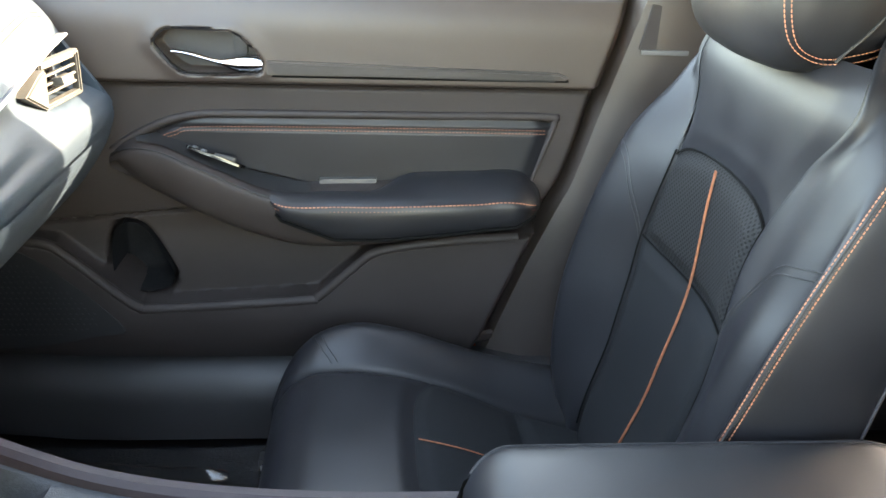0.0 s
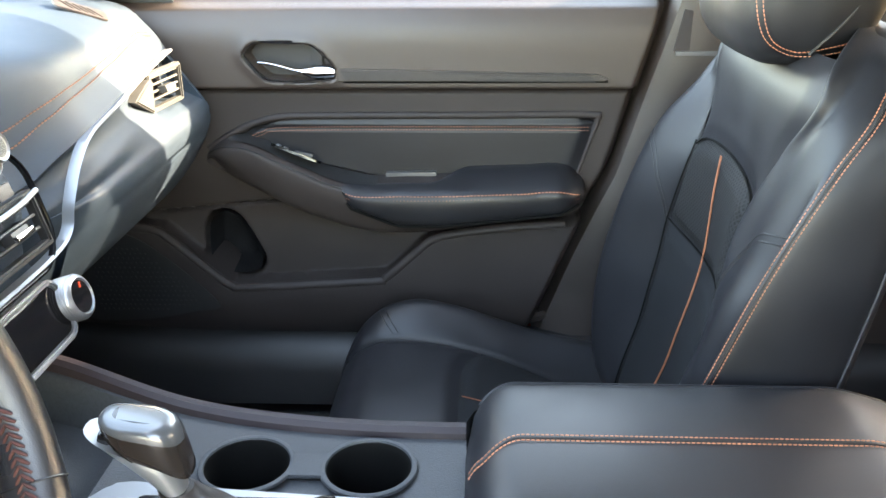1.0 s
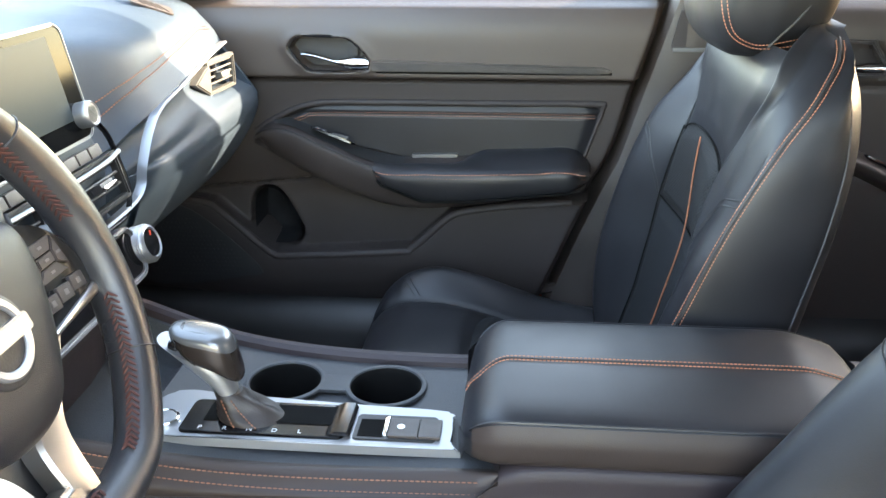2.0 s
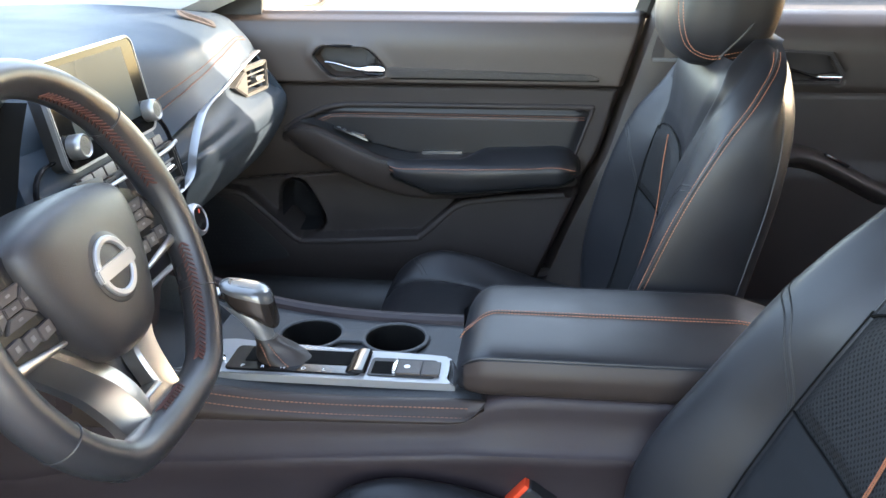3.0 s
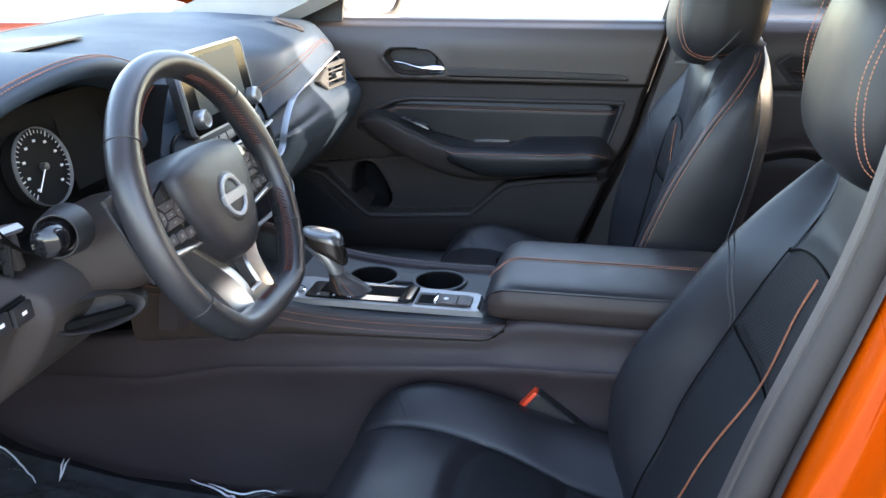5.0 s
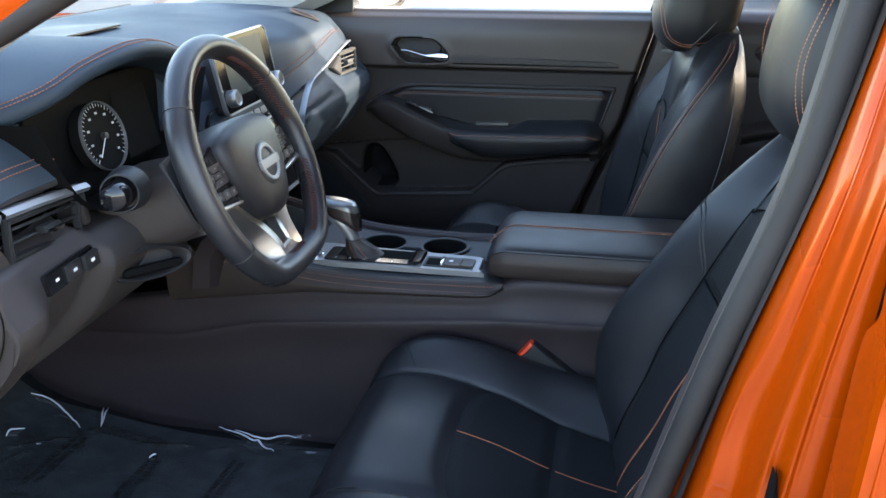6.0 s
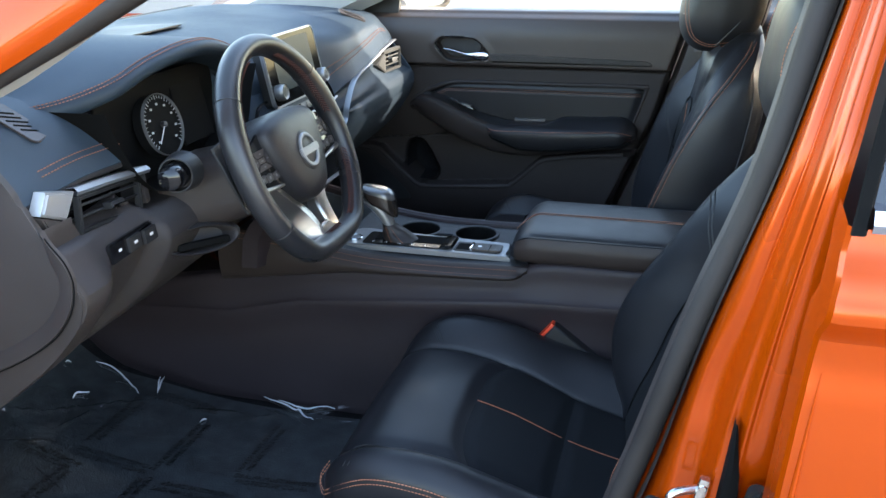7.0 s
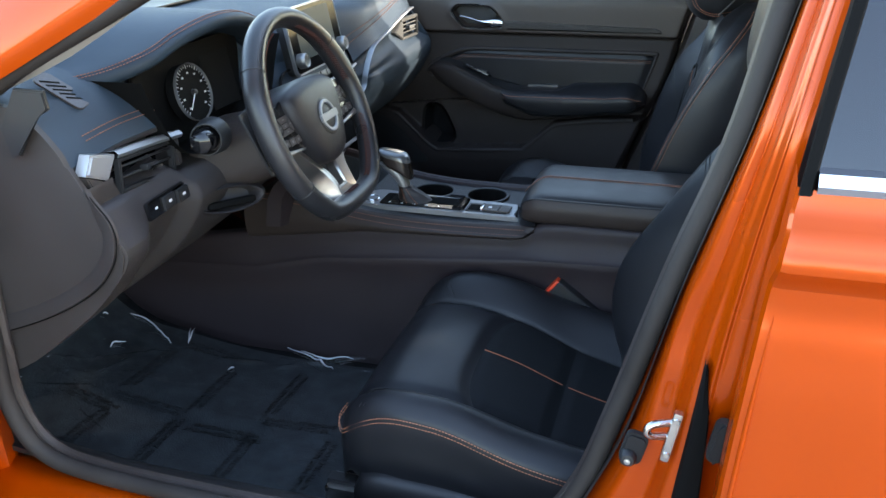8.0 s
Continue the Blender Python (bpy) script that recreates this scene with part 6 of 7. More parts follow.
    rows2 = [[Vector((p.x, 2 * yc - p.y, p.z)) for p in r] for r in rows]
    left = part("bolster", loft(rows), LEATHER, s, "black leather seat bolster", sharp=70)
    right = part("bolster", loft(rows2), LEATHER, s, "black leather seat bolster", sharp=70)
    nose = []
    for u in np.linspace(-1, 1, 40):
        w = 0.190 - 0.012 * abs(u) ** 4
        fx = -0.2375 + 0.016 * abs(u) ** 6
        zt = 0.500 + 0.018 * abs(u) ** 4
        nose.append(spline([o + Vector((fx + 0.004, u * w, zt + 0.004)), o + Vector((fx - 0.003, u * w, zt - 0.015)), o + Vector((fx, u * w, zt - 0.045)), o + Vector((fx + 0.03, u * w, 0.435))], 12))
    part("cushion_nose", loft(nose), LEATHER, s, "black leather cushion front", sharp=70)
    for k, b in ((-1, left), (1, right)):
        for off in (0.0, 0.007):
            line = []
            if k < 0:
                line += spline([o + Vector((-0.226, k * 0.172, 0.566 - off)), o + Vector((-0.234 - 0.1 * off, k * 0.190, 0.552 - off)), o + Vector((-0.222 - 0.2 * off, k * 0.211, 0.543 - off)), o + Vector((-0.205, k * (float(c_half(-0.205)) - 0.001), float(c_bol(-0.205)) - 0.030 - off))], 14)[:-1]
            for x in np.linspace(-0.205, 0.29, 60):
                line.append(o + Vector((x, k * (float(c_half(x)) - 0.001 + 0.10 * off), float(c_bol(x)) - 0.030 + 0.008 * float(smooth(-0.2, -0.12, x)) - off)))
            part("stitching", stitching(line, 0.0050, 0.0008), PALE_THREAD, b, "orange twin stitching", kind="stuff")
        for off in (0.0, 0.008):
            x = -0.175 + off
            w, h = float(c_col(x)), float(c_half(x))
            line = spline([o + Vector((x + 0.02, k * (w + 0.006), float(c_top(x)) + 0.008)), o + Vector((x, k * (w + (h - w) * 0.45), float(c_bol(x)) + 0.0005)), o + Vector((x - 0.006, k * (h - 0.010), float(c_bol(x)) - 0.008))], 16)
            part("seam", tube(line, 0.0007, 6), DARK, b)
    line = [o + Vector((x, 0.0, float(c_top(x)) + 0.0088)) for x in np.linspace(-0.046, 0.088, 24)]
    part("stitching", tube(line, 0.0010, 6), SEAM_THREAD, s, "orange centre seam")
    line = [o + Vector((x, 0.0, float(c_top(x)) + 0.0088)) for x in np.linspace(0.098, 0.24, 24)]
    part("stitching", tube(line, 0.0010, 6), SEAM_THREAD, s, "orange centre seam")

    o = Vector((back_by, yc, 0))
    # plinth, side shields and rails
    for k in (-1, 1):
        rows = []
        for x in np.linspace(-0.20, 0.36, 40):
            zt = float(np.interp(x, [-0.20, -0.185, -0.15, 0.0, 0.2, 0.36], [0.450, 0.482, 0.496, 0.490, 0.474, 0.505]))
            q = float(smooth(-0.205, -0.165, x))
            rows.append([o + Vector((x, k * p.x, p.y)) for p in spline([(0.205, zt - 0.002, 0), (0.222 + 0.020 * q, zt + 0.001, 0), (0.230 + 0.026 * q, zt - 0.010, 0), (0.228 + 0.030 * q, zt - 0.035, 0), (0.222 + 0.022 * q, 0.43, 0), (0.20, 0.42, 0)], 16)])
        part("side_shield", loft(rows, caps=True), DARK, s, "grained black seat side shield")
        rail = part("rail", rbox(0.52, 0.045, 0.024, 0.004, 2, pose(back_by + 0.0, yc + k * 0.19, 0.412)), STEEL, s, "dark steel seat rail")
        part("rail_cover", rbox(0.52, 0.022, 0.010, 0.003, 2, pose(back_by + 0.0, yc + k * 0.19, 0.428)), DARK, rail)
    part("plinth", rbox(0.44, 0.40, 0.075, 0.01, 2, pose(back_by + 0.05, yc, 0.455)), DARK, s, "dark seat base")

    # head restraint
    o = Vector((0, yc, 0))
    hx = 0.338 + rest_by
    rows = []
    for t in np.linspace(0, 1, 40):
        z = 1.040 + 0.215 * t
        e = (1 - abs(2 * t - 1) ** 3.2) ** 0.5 if 0 < t < 1 else 0.0
        e = max(e, 0.02)
        w = (0.128 - 0.010 * t) * (0.45 + 0.55 * e) if e > 0.03 else 0.02
        x0 = hx - 0.014 - 0.070 * e + 0.030 * t
        x1 = hx + 0.020 + 0.058 * e + 0.030 * t
        if e <= 0.03:
            x0, x1 = hx - 0.01 + 0.03 * t, hx + 0.03 + 0.03 * t
        xm = (x0 + x1) / 2
        ctrl = [(x0, 0), (x0 + 0.004, w * 0.6), (x0 + 0.022 * e + 0.002, w * 0.93), (xm - 0.01, w), (xm + 0.02, w * 0.97), (x1 - 0.012 * e, w * 0.80), (x1, w * 0.4), (x1, 0)]
        ctrl = ctrl + [(x, -y) for x, y in ctrl[-2:0:-1]]
        rows.append([p + o for p in spline([(x, y, z) for x, y in ctrl], 56, True)])
    rest = part("head_restraint", loft(rows, closed=True, caps=True), LEATHER, s, "padded black leather head restraint", sharp=70)
    for k in (-1, 1):
        for off in (0.0, 0.0062):
            line = spline([o + Vector((hx - 0.040 + off, k * 0.1235, 1.225)), o + Vector((hx - 0.062 + off, k * 0.1245, 1.15)), o + Vector((hx - 0.052 + off, k * 0.121, 1.085)), o + Vector((hx - 0.020 + off * 0.6, k * 0.1135, 1.060 + off * 0.5)), o + Vector((hx + 0.02, k * 0.1115, 1.060 + off)), o + Vector((hx + 0.050, k * 0.1000, 1.066 + off)), o + Vector((hx + 0.070, k * 0.0760, 1.074 + off))], 50)
            part("stitching", stitching(line, 0.0044, 0.0007), PALE_THREAD, rest, "orange twin stitching", kind="stuff")
        line = spline([o + Vector((hx + 0.0, k * 0.114, 1.060)), o + Vector((hx + 0.035, k * 0.116, 1.10)), o + Vector((hx + 0.07, k * 0.094, 1.15)), o + Vector((hx + 0.085, k * 0.06, 1.18))], 24)
        part("seam", tube(line, 0.0016, 6), DARK, rest)
        post = part("post", tube([o + Vector((hx + 0.03, k * 0.060, 1.02)), o + Vector((hx + 0.03, k * 0.060, 1.09))], 0.0055, 12), CHROME, s, "bright head restraint post")
        part("post_guide", lathe([(0.014, 0), (0.013, 0.008), (0.007, 0.009)], 20, Matrix.Translation(o) @ pose(hx + 0.03, k * 0.060, 1.078)), DARK, s)
    return s


make_seat(0.37, "black leather passenger seat with charcoal cloth centre and orange stitching", lambda z: 0.0, 0.014, 0.038, 0.0, 0.0, 0.0, 0.0)
make_seat(-0.37, "black leather driver seat with charcoal cloth centre and orange stitching", lambda z: float(recline(z)), 0.025, 0.06, 0.010, 0.010, 0.112, 0.012)

# belt buckle beside the driver's seat
buckle = thing("seat_belt_buckle", "black seat belt buckle with a red release button", "belt buckle", (0.13, -0.125, 0.56))
bd = pose(0.128, -0.128, 0.573, 0, 38, 0)
part("housing", rbox(0.105, 0.026, 0.044, 0.006, 3, bd), DARK, buckle, "black buckle housing")
part("release_button", rbox(0.010, 0.020, 0.040, 0.003, 2, bd @ pose(-0.053, 0, 0)), RED, buckle, "red release button")
part("strap", rbox(0.16, 0.006, 0.040, 0.002, 1, bd @ pose(0.12, 0, 0)), FABRIC, buckle)

# ---------------------------------------------------------------- steering wheel
HUB_AT = (-0.267, -0.363, 0.979)
wheel = thing("steering_wheel", "black leather flat-bottomed steering wheel with orange stitching and silver spokes", "steering wheel", HUB_AT)
WM = pose(*HUB_AT) @ pose(0, 0, 0, 0, -21.6, 0)      # local y across, z up the wheel, x to the driver
WL = WM @ Matrix(((0, 0, 1, 0), (1, 0, 0, 0), (0, 1, 0, 0), (0, 0, 0, 1)))


def on_wheel(x, y, z):
    return WM @ Vector((x, y, z))


RW, RH, RB_FLAT = 0.1565, 0.1625, 0.150


def rim_point(a):
    """a: degrees, 0 to the passenger's side, 90 up; the bottom is flattened."""
    y, z = RW * math.cos(radians(a)), RH * math.sin(radians(a))
    over = -RB_FLAT + 0.022 - z
    if over > 0:
        z = -RB_FLAT + 0.022 - 0.022 * (1 - math.exp(-over / 0.016))
    return y, z


def rim_fat(a):
    """The rim's half thickness: fuller at the thumb rests, slimmer at the flat foot."""
    return 0.0158 + 0.0030 * (math.exp(-((a - 24) / 13) ** 2) + math.exp(-((a - 156) / 13) ** 2)) + 0.0012 * math.exp(-((a - 270) / 25) ** 2)


rows = []
for a in np.linspace(0, 360, 180, endpoint=False):
    y, z = rim_point(a)
    n = Vector((0, math.cos(radians(a)), math.sin(radians(a))))
    fat = rim_fat(a)
    rows.append([on_wheel(0.0185 * math.cos(t), y + n.y * fat * math.sin(t), z + n.z * fat * math.sin(t)) for t in np.linspace(0, 2 * math.pi, 24, endpoint=False)])
rim = part("rim", loft(rows, closed=True, ring=True), RIM, wheel, "black leather rim", sharp=70)
# herringbone stitching along the inner edge, between the grip seams
for a0, a1 in ((12, 72), (108, 168), (-62, -14), (262, 278)):
    cross = []
    for a in np.arange(a0, a1, 1.9):
        y, z = rim_point(a)
        n = Vector((0, math.cos(radians(a)), math.sin(radians(a))))
        t = Vector((0, -n.z, n.y))
        c = Vector((0.006, y, z)) - n * (rim_fat(a % 360) - 0.0002)
        for sgn in (-1, 1):
            p0, p1 = c + Vector((sgn * 0.0060, 0, 0)) + n * 0.0010 - t * 0.0030, c - n * 0.0003 + t * 0.0024
            cross.append(tube([WM @ p0, WM @ (p0.lerp(p1, 0.5) - n * 0.0006), WM @ p1], lambda u: 0.0008 + 0.0004 * math.sin(math.pi * u), 5))
    part("stitching", merge(*cross), RUST_THREAD, rim, "rust-coloured herringbone stitching", kind="stuff")
for a in (38, 143, -31, 212):
    y, z = rim_point(a)
    n = Vector((0, math.cos(radians(a)), math.sin(radians(a))))
    f = rim_fat(a % 360) + 0.0003
    ring = [on_wheel(0.0189 * math.cos(t), y + n.y * f * math.sin(t), z + n.z * f * math.sin(t)) for t in np.linspace(0, 2 * math.pi, 24, endpoint=False)]
    part("grip_seam", tube(ring, 0.0008, 5, True), DARK, rim)

# airbag cover: a rounded shield, domed towards the driver
shield = [(-0.082, 0.049), (-0.048, 0.061), (0.0, 0.064), (0.048, 0.061), (0.082, 0.049), (0.086, 0.022), (0.074, -0.016), (0.053, -0.053), (0.033, -0.072), (0.0, -0.078), (-0.033, -0.072), (-0.053, -0.053), (-0.074, -0.016), (-0.086, 0.022)]
base = curvy(shield, 84)
rows = []
for k, x in ((0.99, -0.060), (1.0, -0.020), (0.998, -0.008), (0.985, 0.000), (0.955, 0.006), (0.90, 0.0105), (0.80, 0.0145), (0.66, 0.0170), (0.45, 0.0185), (0.22, 0.0190), (0.02, 0.0190)):
    rows.append([on_wheel(x, y * k, z * k + 0.004 * (1 - k)) for y, z in base])
hub = part("airbag_cover", loft(rows, closed=True, caps=True), HUB, wheel, "grained black airbag cover", sharp=50)
EM = WL @ pose(0, -0.006, 0.0)
part("badge", lathe([(0.0, 0.0200), (0.0290, 0.0197), (0.0305, 0.0188), (0.0310, 0.0165), (0.0, 0.0165)], 48, EM), DARK, hub, "round dark badge recess")
part("badge_ring", lathe([(0.0262, 0.0196), (0.0262, 0.0216), (0.0248, 0.0228), (0.0212, 0.0226), (0.0200, 0.0212), (0.0200, 0.0196)], 56, EM), SILVER, hub, "satin silver badge ring")
part("badge_bar", prism(rounded(0.0575, 0.0120, 0.0022), 0.0040, 0.001, EM @ pose(0, 0, 0.0196)), SILVER, hub, "satin silver badge bar")

# spokes: gloss black control panels with four-way pads over a bright lower edge
for s in (-1, 1):
    rows = []
    for t in np.linspace(0, 1, 14):
        y = s * (0.060 + 0.086 * t)
        top, low = 0.046 - 0.030 * t ** 1.6, -0.036 + 0.004 * t
        rows.append([on_wheel(dx, y, z) for dx, z in ((-0.026, top), (-0.010, top), (-0.006, top - 0.004), (-0.006, low + 0.004), (-0.010, low), (-0.026, low))])
    spoke = part("spoke", loft(rows, caps=True), DARK, wheel, "black spoke with control buttons")
    panel = [(0.072, 0.042), (0.098, 0.041), (0.122, 0.028), (0.138, 0.006), (0.141, -0.012), (0.134, -0.026), (0.100, -0.032), (0.074, -0.030)]
    part("control_panel", prism(curvy([(s * y, z) for y, z in panel], 44), 0.004, 0.0015, WL @ pose(0, 0, -0.0065)), GLOSS, spoke, "gloss black control panel")
    rows = []
    for t in np.linspace(0, 1, 12):
        y, z = 0.072 + 0.072 * t, -0.0345 + 0.0075 * t
        w = 0.0022 + 0.0030 * t
        rows.append([on_wheel(-0.003 + 0.0035 * math.cos(a), s * y, z + w * math.sin(a)) for a in np.linspace(0, 2 * math.pi, 12, endpoint=False)])
    part("spoke_trim", loft(rows, closed=True, caps=True), BRIGHT, spoke, "bright satin silver spoke edge")
    cy, cz = 0.103, 0.010
    pads = [[(-0.020, 0.015), (0.016, 0.015), (0.009, 0.0055), (-0.010, 0.0055)], [(-0.021, -0.013), (0.018, -0.013), (0.009, -0.0045), (-0.010, -0.0045)],
            [(-0.022, 0.014), (-0.022, -0.012), (-0.0115, -0.004), (-0.0115, 0.005)], [(0.018, 0.013), (0.022, -0.010), (0.0105, -0.004), (0.0105, 0.005)], [(-0.0100, 0.0042), (0.0090, 0.0042), (0.0090, -0.0032), (-0.0100, -0.0032)]]
    for q in pads:
        pad = part("button", prism([(s * (cy + y), cz + z) for y, z in (q if s > 0 else q[::-1])], 0.0030, 0.0008, WL @ pose(0, 0, -0.003)), LOWTRIM, spoke)
        mx, mz = sum(y for y, z in q) / 4, sum(z for y, z in q) / 4
        part("button_mark", rbox(0.0006, 0.0050, 0.0018, 0, 1, WM @ pose(0.0002, s * (cy + mx), cz + mz)), GREY, pad)
    for i in range(3):
        row_y, row_z = 0.084 + 0.0185 * i, -0.0165 + 0.0012 * i
        pad = part("button", rbox(0.0040, 0.0165, 0.0115, 0.0014, 2, WM @ pose(-0.001, s * row_y, row_z, s * -4, 0, 0)), LOWTRIM, spoke)
        part("button_mark", rbox(0.0006, 0.0046, 0.0040, 0, 1, WM @ pose(0.0011, s * row_y, row_z, s * -4, 0, 0)), GREY, pad)
for s in (-1, 1):
    # each leg: a broad creased strap from under the spoke down to the flat foot
    outer = spline([(0.103, -0.036, 0), (0.077, -0.064, 0), (0.058, -0.088, 0), (0.048, -0.115, 0), (0.043, -0.139, 0)], 24)
    inner = spline([(0.066, -0.036, 0), (0.040, -0.060, 0), (0.020, -0.082, 0), (0.013, -0.102, 0), (0.012, -0.124, 0)], 24)
    rows = []
    for i, (a, b) in enumerate(zip(outer, inner)):
        d = 0.009 * float(smooth(0.35, 1.0, i / 23)) - 0.002
        rows.append([on_wheel(x + d, s * p.x, p.y) for x, p in ((-0.036, a), (-0.026, a), (-0.008, a.lerp(b, 0.36)), (-0.006, a.lerp(b, 0.42)), (-0.008, a.lerp(b, 0.70)), (-0.012, a.lerp(b, 0.95)), (-0.016, b), (-0.030, b))])
    part("lower_spoke", loft(rows, caps=True), BRIGHT, wheel, "bright satin silver lower spoke leg", sharp=16)
part("spoke_foot", prism([(-0.045, -0.137), (-0.036, -0.149), (0.036, -0.149), (0.045, -0.137), (0.014, -0.117), (-0.014, -0.117)], 0.018, 0.0035, WL @ pose(0, 0, -0.021), 3), BRIGHT, wheel, "bright satin silver spoke foot")
part("lower_web", prism(curvy([(-0.050, -0.050), (0.050, -0.050), (0.018, -0.122), (-0.018, -0.122)], 40), 0.006, 0.002, WL @ pose(0, 0, -0.036)), DARK, wheel)

# column shroud and stalks
column = thing("steering_column", "black steering column shroud with two stalks", "steering column", (-0.36, -0.37, 0.92))
rows = []
for t in np.linspace(0, 1, 16):
    c = Vector((-0.300 - 0.16 * t, -0.37, 0.958 - 0.050 * t))
    w, h = 0.060 + 0.020 * t, 0.058 + 0.012 * t
    rows.append([c + Vector((0.2 * h * math.sin(a), w * math.copysign(abs(math.cos(a)) ** 0.7, math.cos(a)), h * math.copysign(abs(math.sin(a)) ** 0.7, math.sin(a)) - 0.012)) for a in np.linspace(0, 2 * math.pi, 32, endpoint=False)])
part("shroud", loft(rows, closed=True, caps=True), TRIM, column, "grained black column shroud")
for s in (1,):
    path = spline([(-0.335, -0.37 + s * 0.05, 0.955), (-0.325, -0.37 + s * 0.10, 0.962), (-0.318, -0.37 + s * 0.150, 0.968), (-0.314, -0.37 + s * 0.190, 0.970)], 16)
    stalk = part("stalk", tube(path, lambda t: 0.009 + 0.006 * float(smooth(0.35, 0.75, t)), 14), DARK, column, "black control stalk")
    part("stalk_ring", tube([path[-5], path[-4]], 0.0165, 16), GLOSS, stalk)
    for i in range(3):
        q = path[-3]
        part("stalk_mark", rbox(0.002, 0.006, 0.002, 0, 1, pose(q.x + 0.0135, q.y + 0.003, q.z + 0.006 * (i - 1))), WHITE, stalk)
face = Vector((0.25, -0.96, 0.10)).to_track_quat('Z', 'Y').to_matrix().to_4x4()
cm = Matrix.Translation((-0.378, -0.514, 0.975)) @ face @ Matrix.Scale(0.70, 4)
part("stalk_collar", lathe([(0.041, -0.05), (0.036, 0.0), (0.034, 0.004), (0.032, 0.004), (0.030, 0.0), (0.029, -0.02)], 40, cm), DARK, column, "round grained stalk collar")
knob = part("stalk_knob", lathe([(0.026, -0.02), (0.026, 0.020), (0.0255, 0.034), (0.022, 0.042), (0.014, 0.046), (0.0, 0.047)], 36, cm), GLOSS, column, "black rotary stalk end")
part("stalk_cap", lathe([(0.0265, 0.026), (0.0265, 0.034), (0.0225, 0.0435), (0.012, 0.0475), (0.0, 0.048)], 14, cm @ pose(0, 0.003, 0.0005) @ Matrix.Diagonal((0.96, 0.75, 1, 1))), GLOSS, knob, "grey stalk end cap")
tm = Matrix.Translation((-0.386, -0.455, 0.858)) @ Vector((0.75, -0.62, 0.2)).to_track_quat('Z', 'Y').to_matrix().to_4x4()
oval = [(0.052 * math.cos(a), 0.019 * math.sin(a)) for a in np.linspace(0, 2 * math.pi, 32, endpoint=False)]
rows = [[tm @ Vector((x * k, y * k, h)) for x, y in oval] for k, h in ((1.35, -0.03), (1.16, -0.002), (1.06, 0.003), (0.98, 0.0), (0.92, -0.012), (0.80, -0.03), (0.02, -0.034))]
part("tilt_recess", loft(rows, closed=True), LOWTRIM, column, "moulded tilt lever recess")
part("tilt_lever", rbox(0.080, 0.010, 0.016, 0.004, 3, tm @ pose(0.002, -0.006, -0.006)), VOID, column, "dark tilt lever")
for s in (-1, 1):
    paddle = part("paddle", rbox(0.006, 0.045, 0.105, 0.003, 2, WM @ pose(-0.042, s * 0.112, 0.004, s * -8, 0, 0)), DARK, column, "dark shift paddle")
    part("paddle_edge", rbox(0.004, 0.004, 0.090, 0.001, 1, WM @ pose(-0.040, s * 0.136, 0.002, s * -8, 0, 0)), DARK, paddle, "thin dark paddle edge")

# ---------------------------------------------------------------- floor mat under its clear printed film
floor_mat = thing("floor_mat", "dark floor mat under clear printed protective film", "floor mat", (-0.5, -0.42, 0.40))


def mat_z(x, y):
    return float(floor_z(x)) + 0.014 + 0.003 * noise.noise((x * 6, y * 6, 3))


part("mat", loft([[(x, y, mat_z(x, y)) for x in np.linspace(-0.98, -0.20, 40)] for y in np.linspace(-0.645, -0.16, 26)]), MATPILE, floor_mat, "dark carpet mat")


def film_z(x, y):
    span = float(smooth(-0.50, -0.42, x) * smooth(-0.24, -0.31, x))
    ridge = span * (0.006 * math.exp(-((y + 0.160 - 0.55 * (x + 0.36)) / 0.006) ** 2) + 0.005 * math.exp(-((y + 0.195 - 0.15 * (x + 0.36)) / 0.005) ** 2))
    ridge += 0.007 * math.exp(-((y + 0.33 - 0.9 * (x + 0.78)) / 0.006) ** 2) * float(smooth(-0.92, -0.86, x) * smooth(-0.64, -0.72, x))
    for x0, y0, turn, ln in ((-0.80, -0.46, 0.5, 0.07), (-0.70, -0.52, -0.4, 0.05), (-0.76, -0.36, 1.3, 0.05), (-0.66, -0.30, -1.0, 0.04), (-0.55, -0.22, 0.25, 0.06), (-0.42, -0.20, -0.3, 0.07), (-0.86, -0.58, 0.9, 0.05)):
        c, s = math.cos(turn), math.sin(turn)
        u, v = (x - x0) * c + (y - y0) * s, (y - y0) * c - (x - x0) * s
        ridge += 0.009 * math.exp(-(v / 0.0045) ** 2) * float(smooth(ln, ln * 0.5, abs(u)))
    crease = 0.014 * abs(noise.noise((x * 7, y * 11, 0.3))) + 0.006 * abs(noise.noise((x * 19, y * 13, 1.7))) * float(smooth(-0.6, -0.8, x))
    ridge += 0.006 * abs(noise.noise((x * 38, y * 38, 5.0))) * float(smooth(-0.64, -0.74, x))
    return mat_z(x, y) + 0.006 + ridge + crease * (0.3 + 0.9 * float(smooth(-0.65, -0.85, x)))


part("film", loft([[(x, y, film_z(x, y)) for x in np.linspace(-0.97, -0.21, 260)] for y in np.linspace(-0.640, -0.135, 210)]), FILM, floor_mat, "crinkled clear plastic film", sharp=180)
INK = mat("black_ink", (0.004, 0.004, 0.004), 0.6)
spots = [(-0.703, -0.312, 88), (-0.640, -0.420, 2), (-0.554, -0.326, 88), (-0.629, -0.206, 181), (-0.410, -0.298, 88), (-0.345, -0.392, 1), (-0.465, -0.446, 181), (-0.566, -0.513, 269), (-0.410, -0.515, 88), (-0.758, -0.454, -9), (-0.702, -0.544, 84), (-0.258, -0.499, 88)]
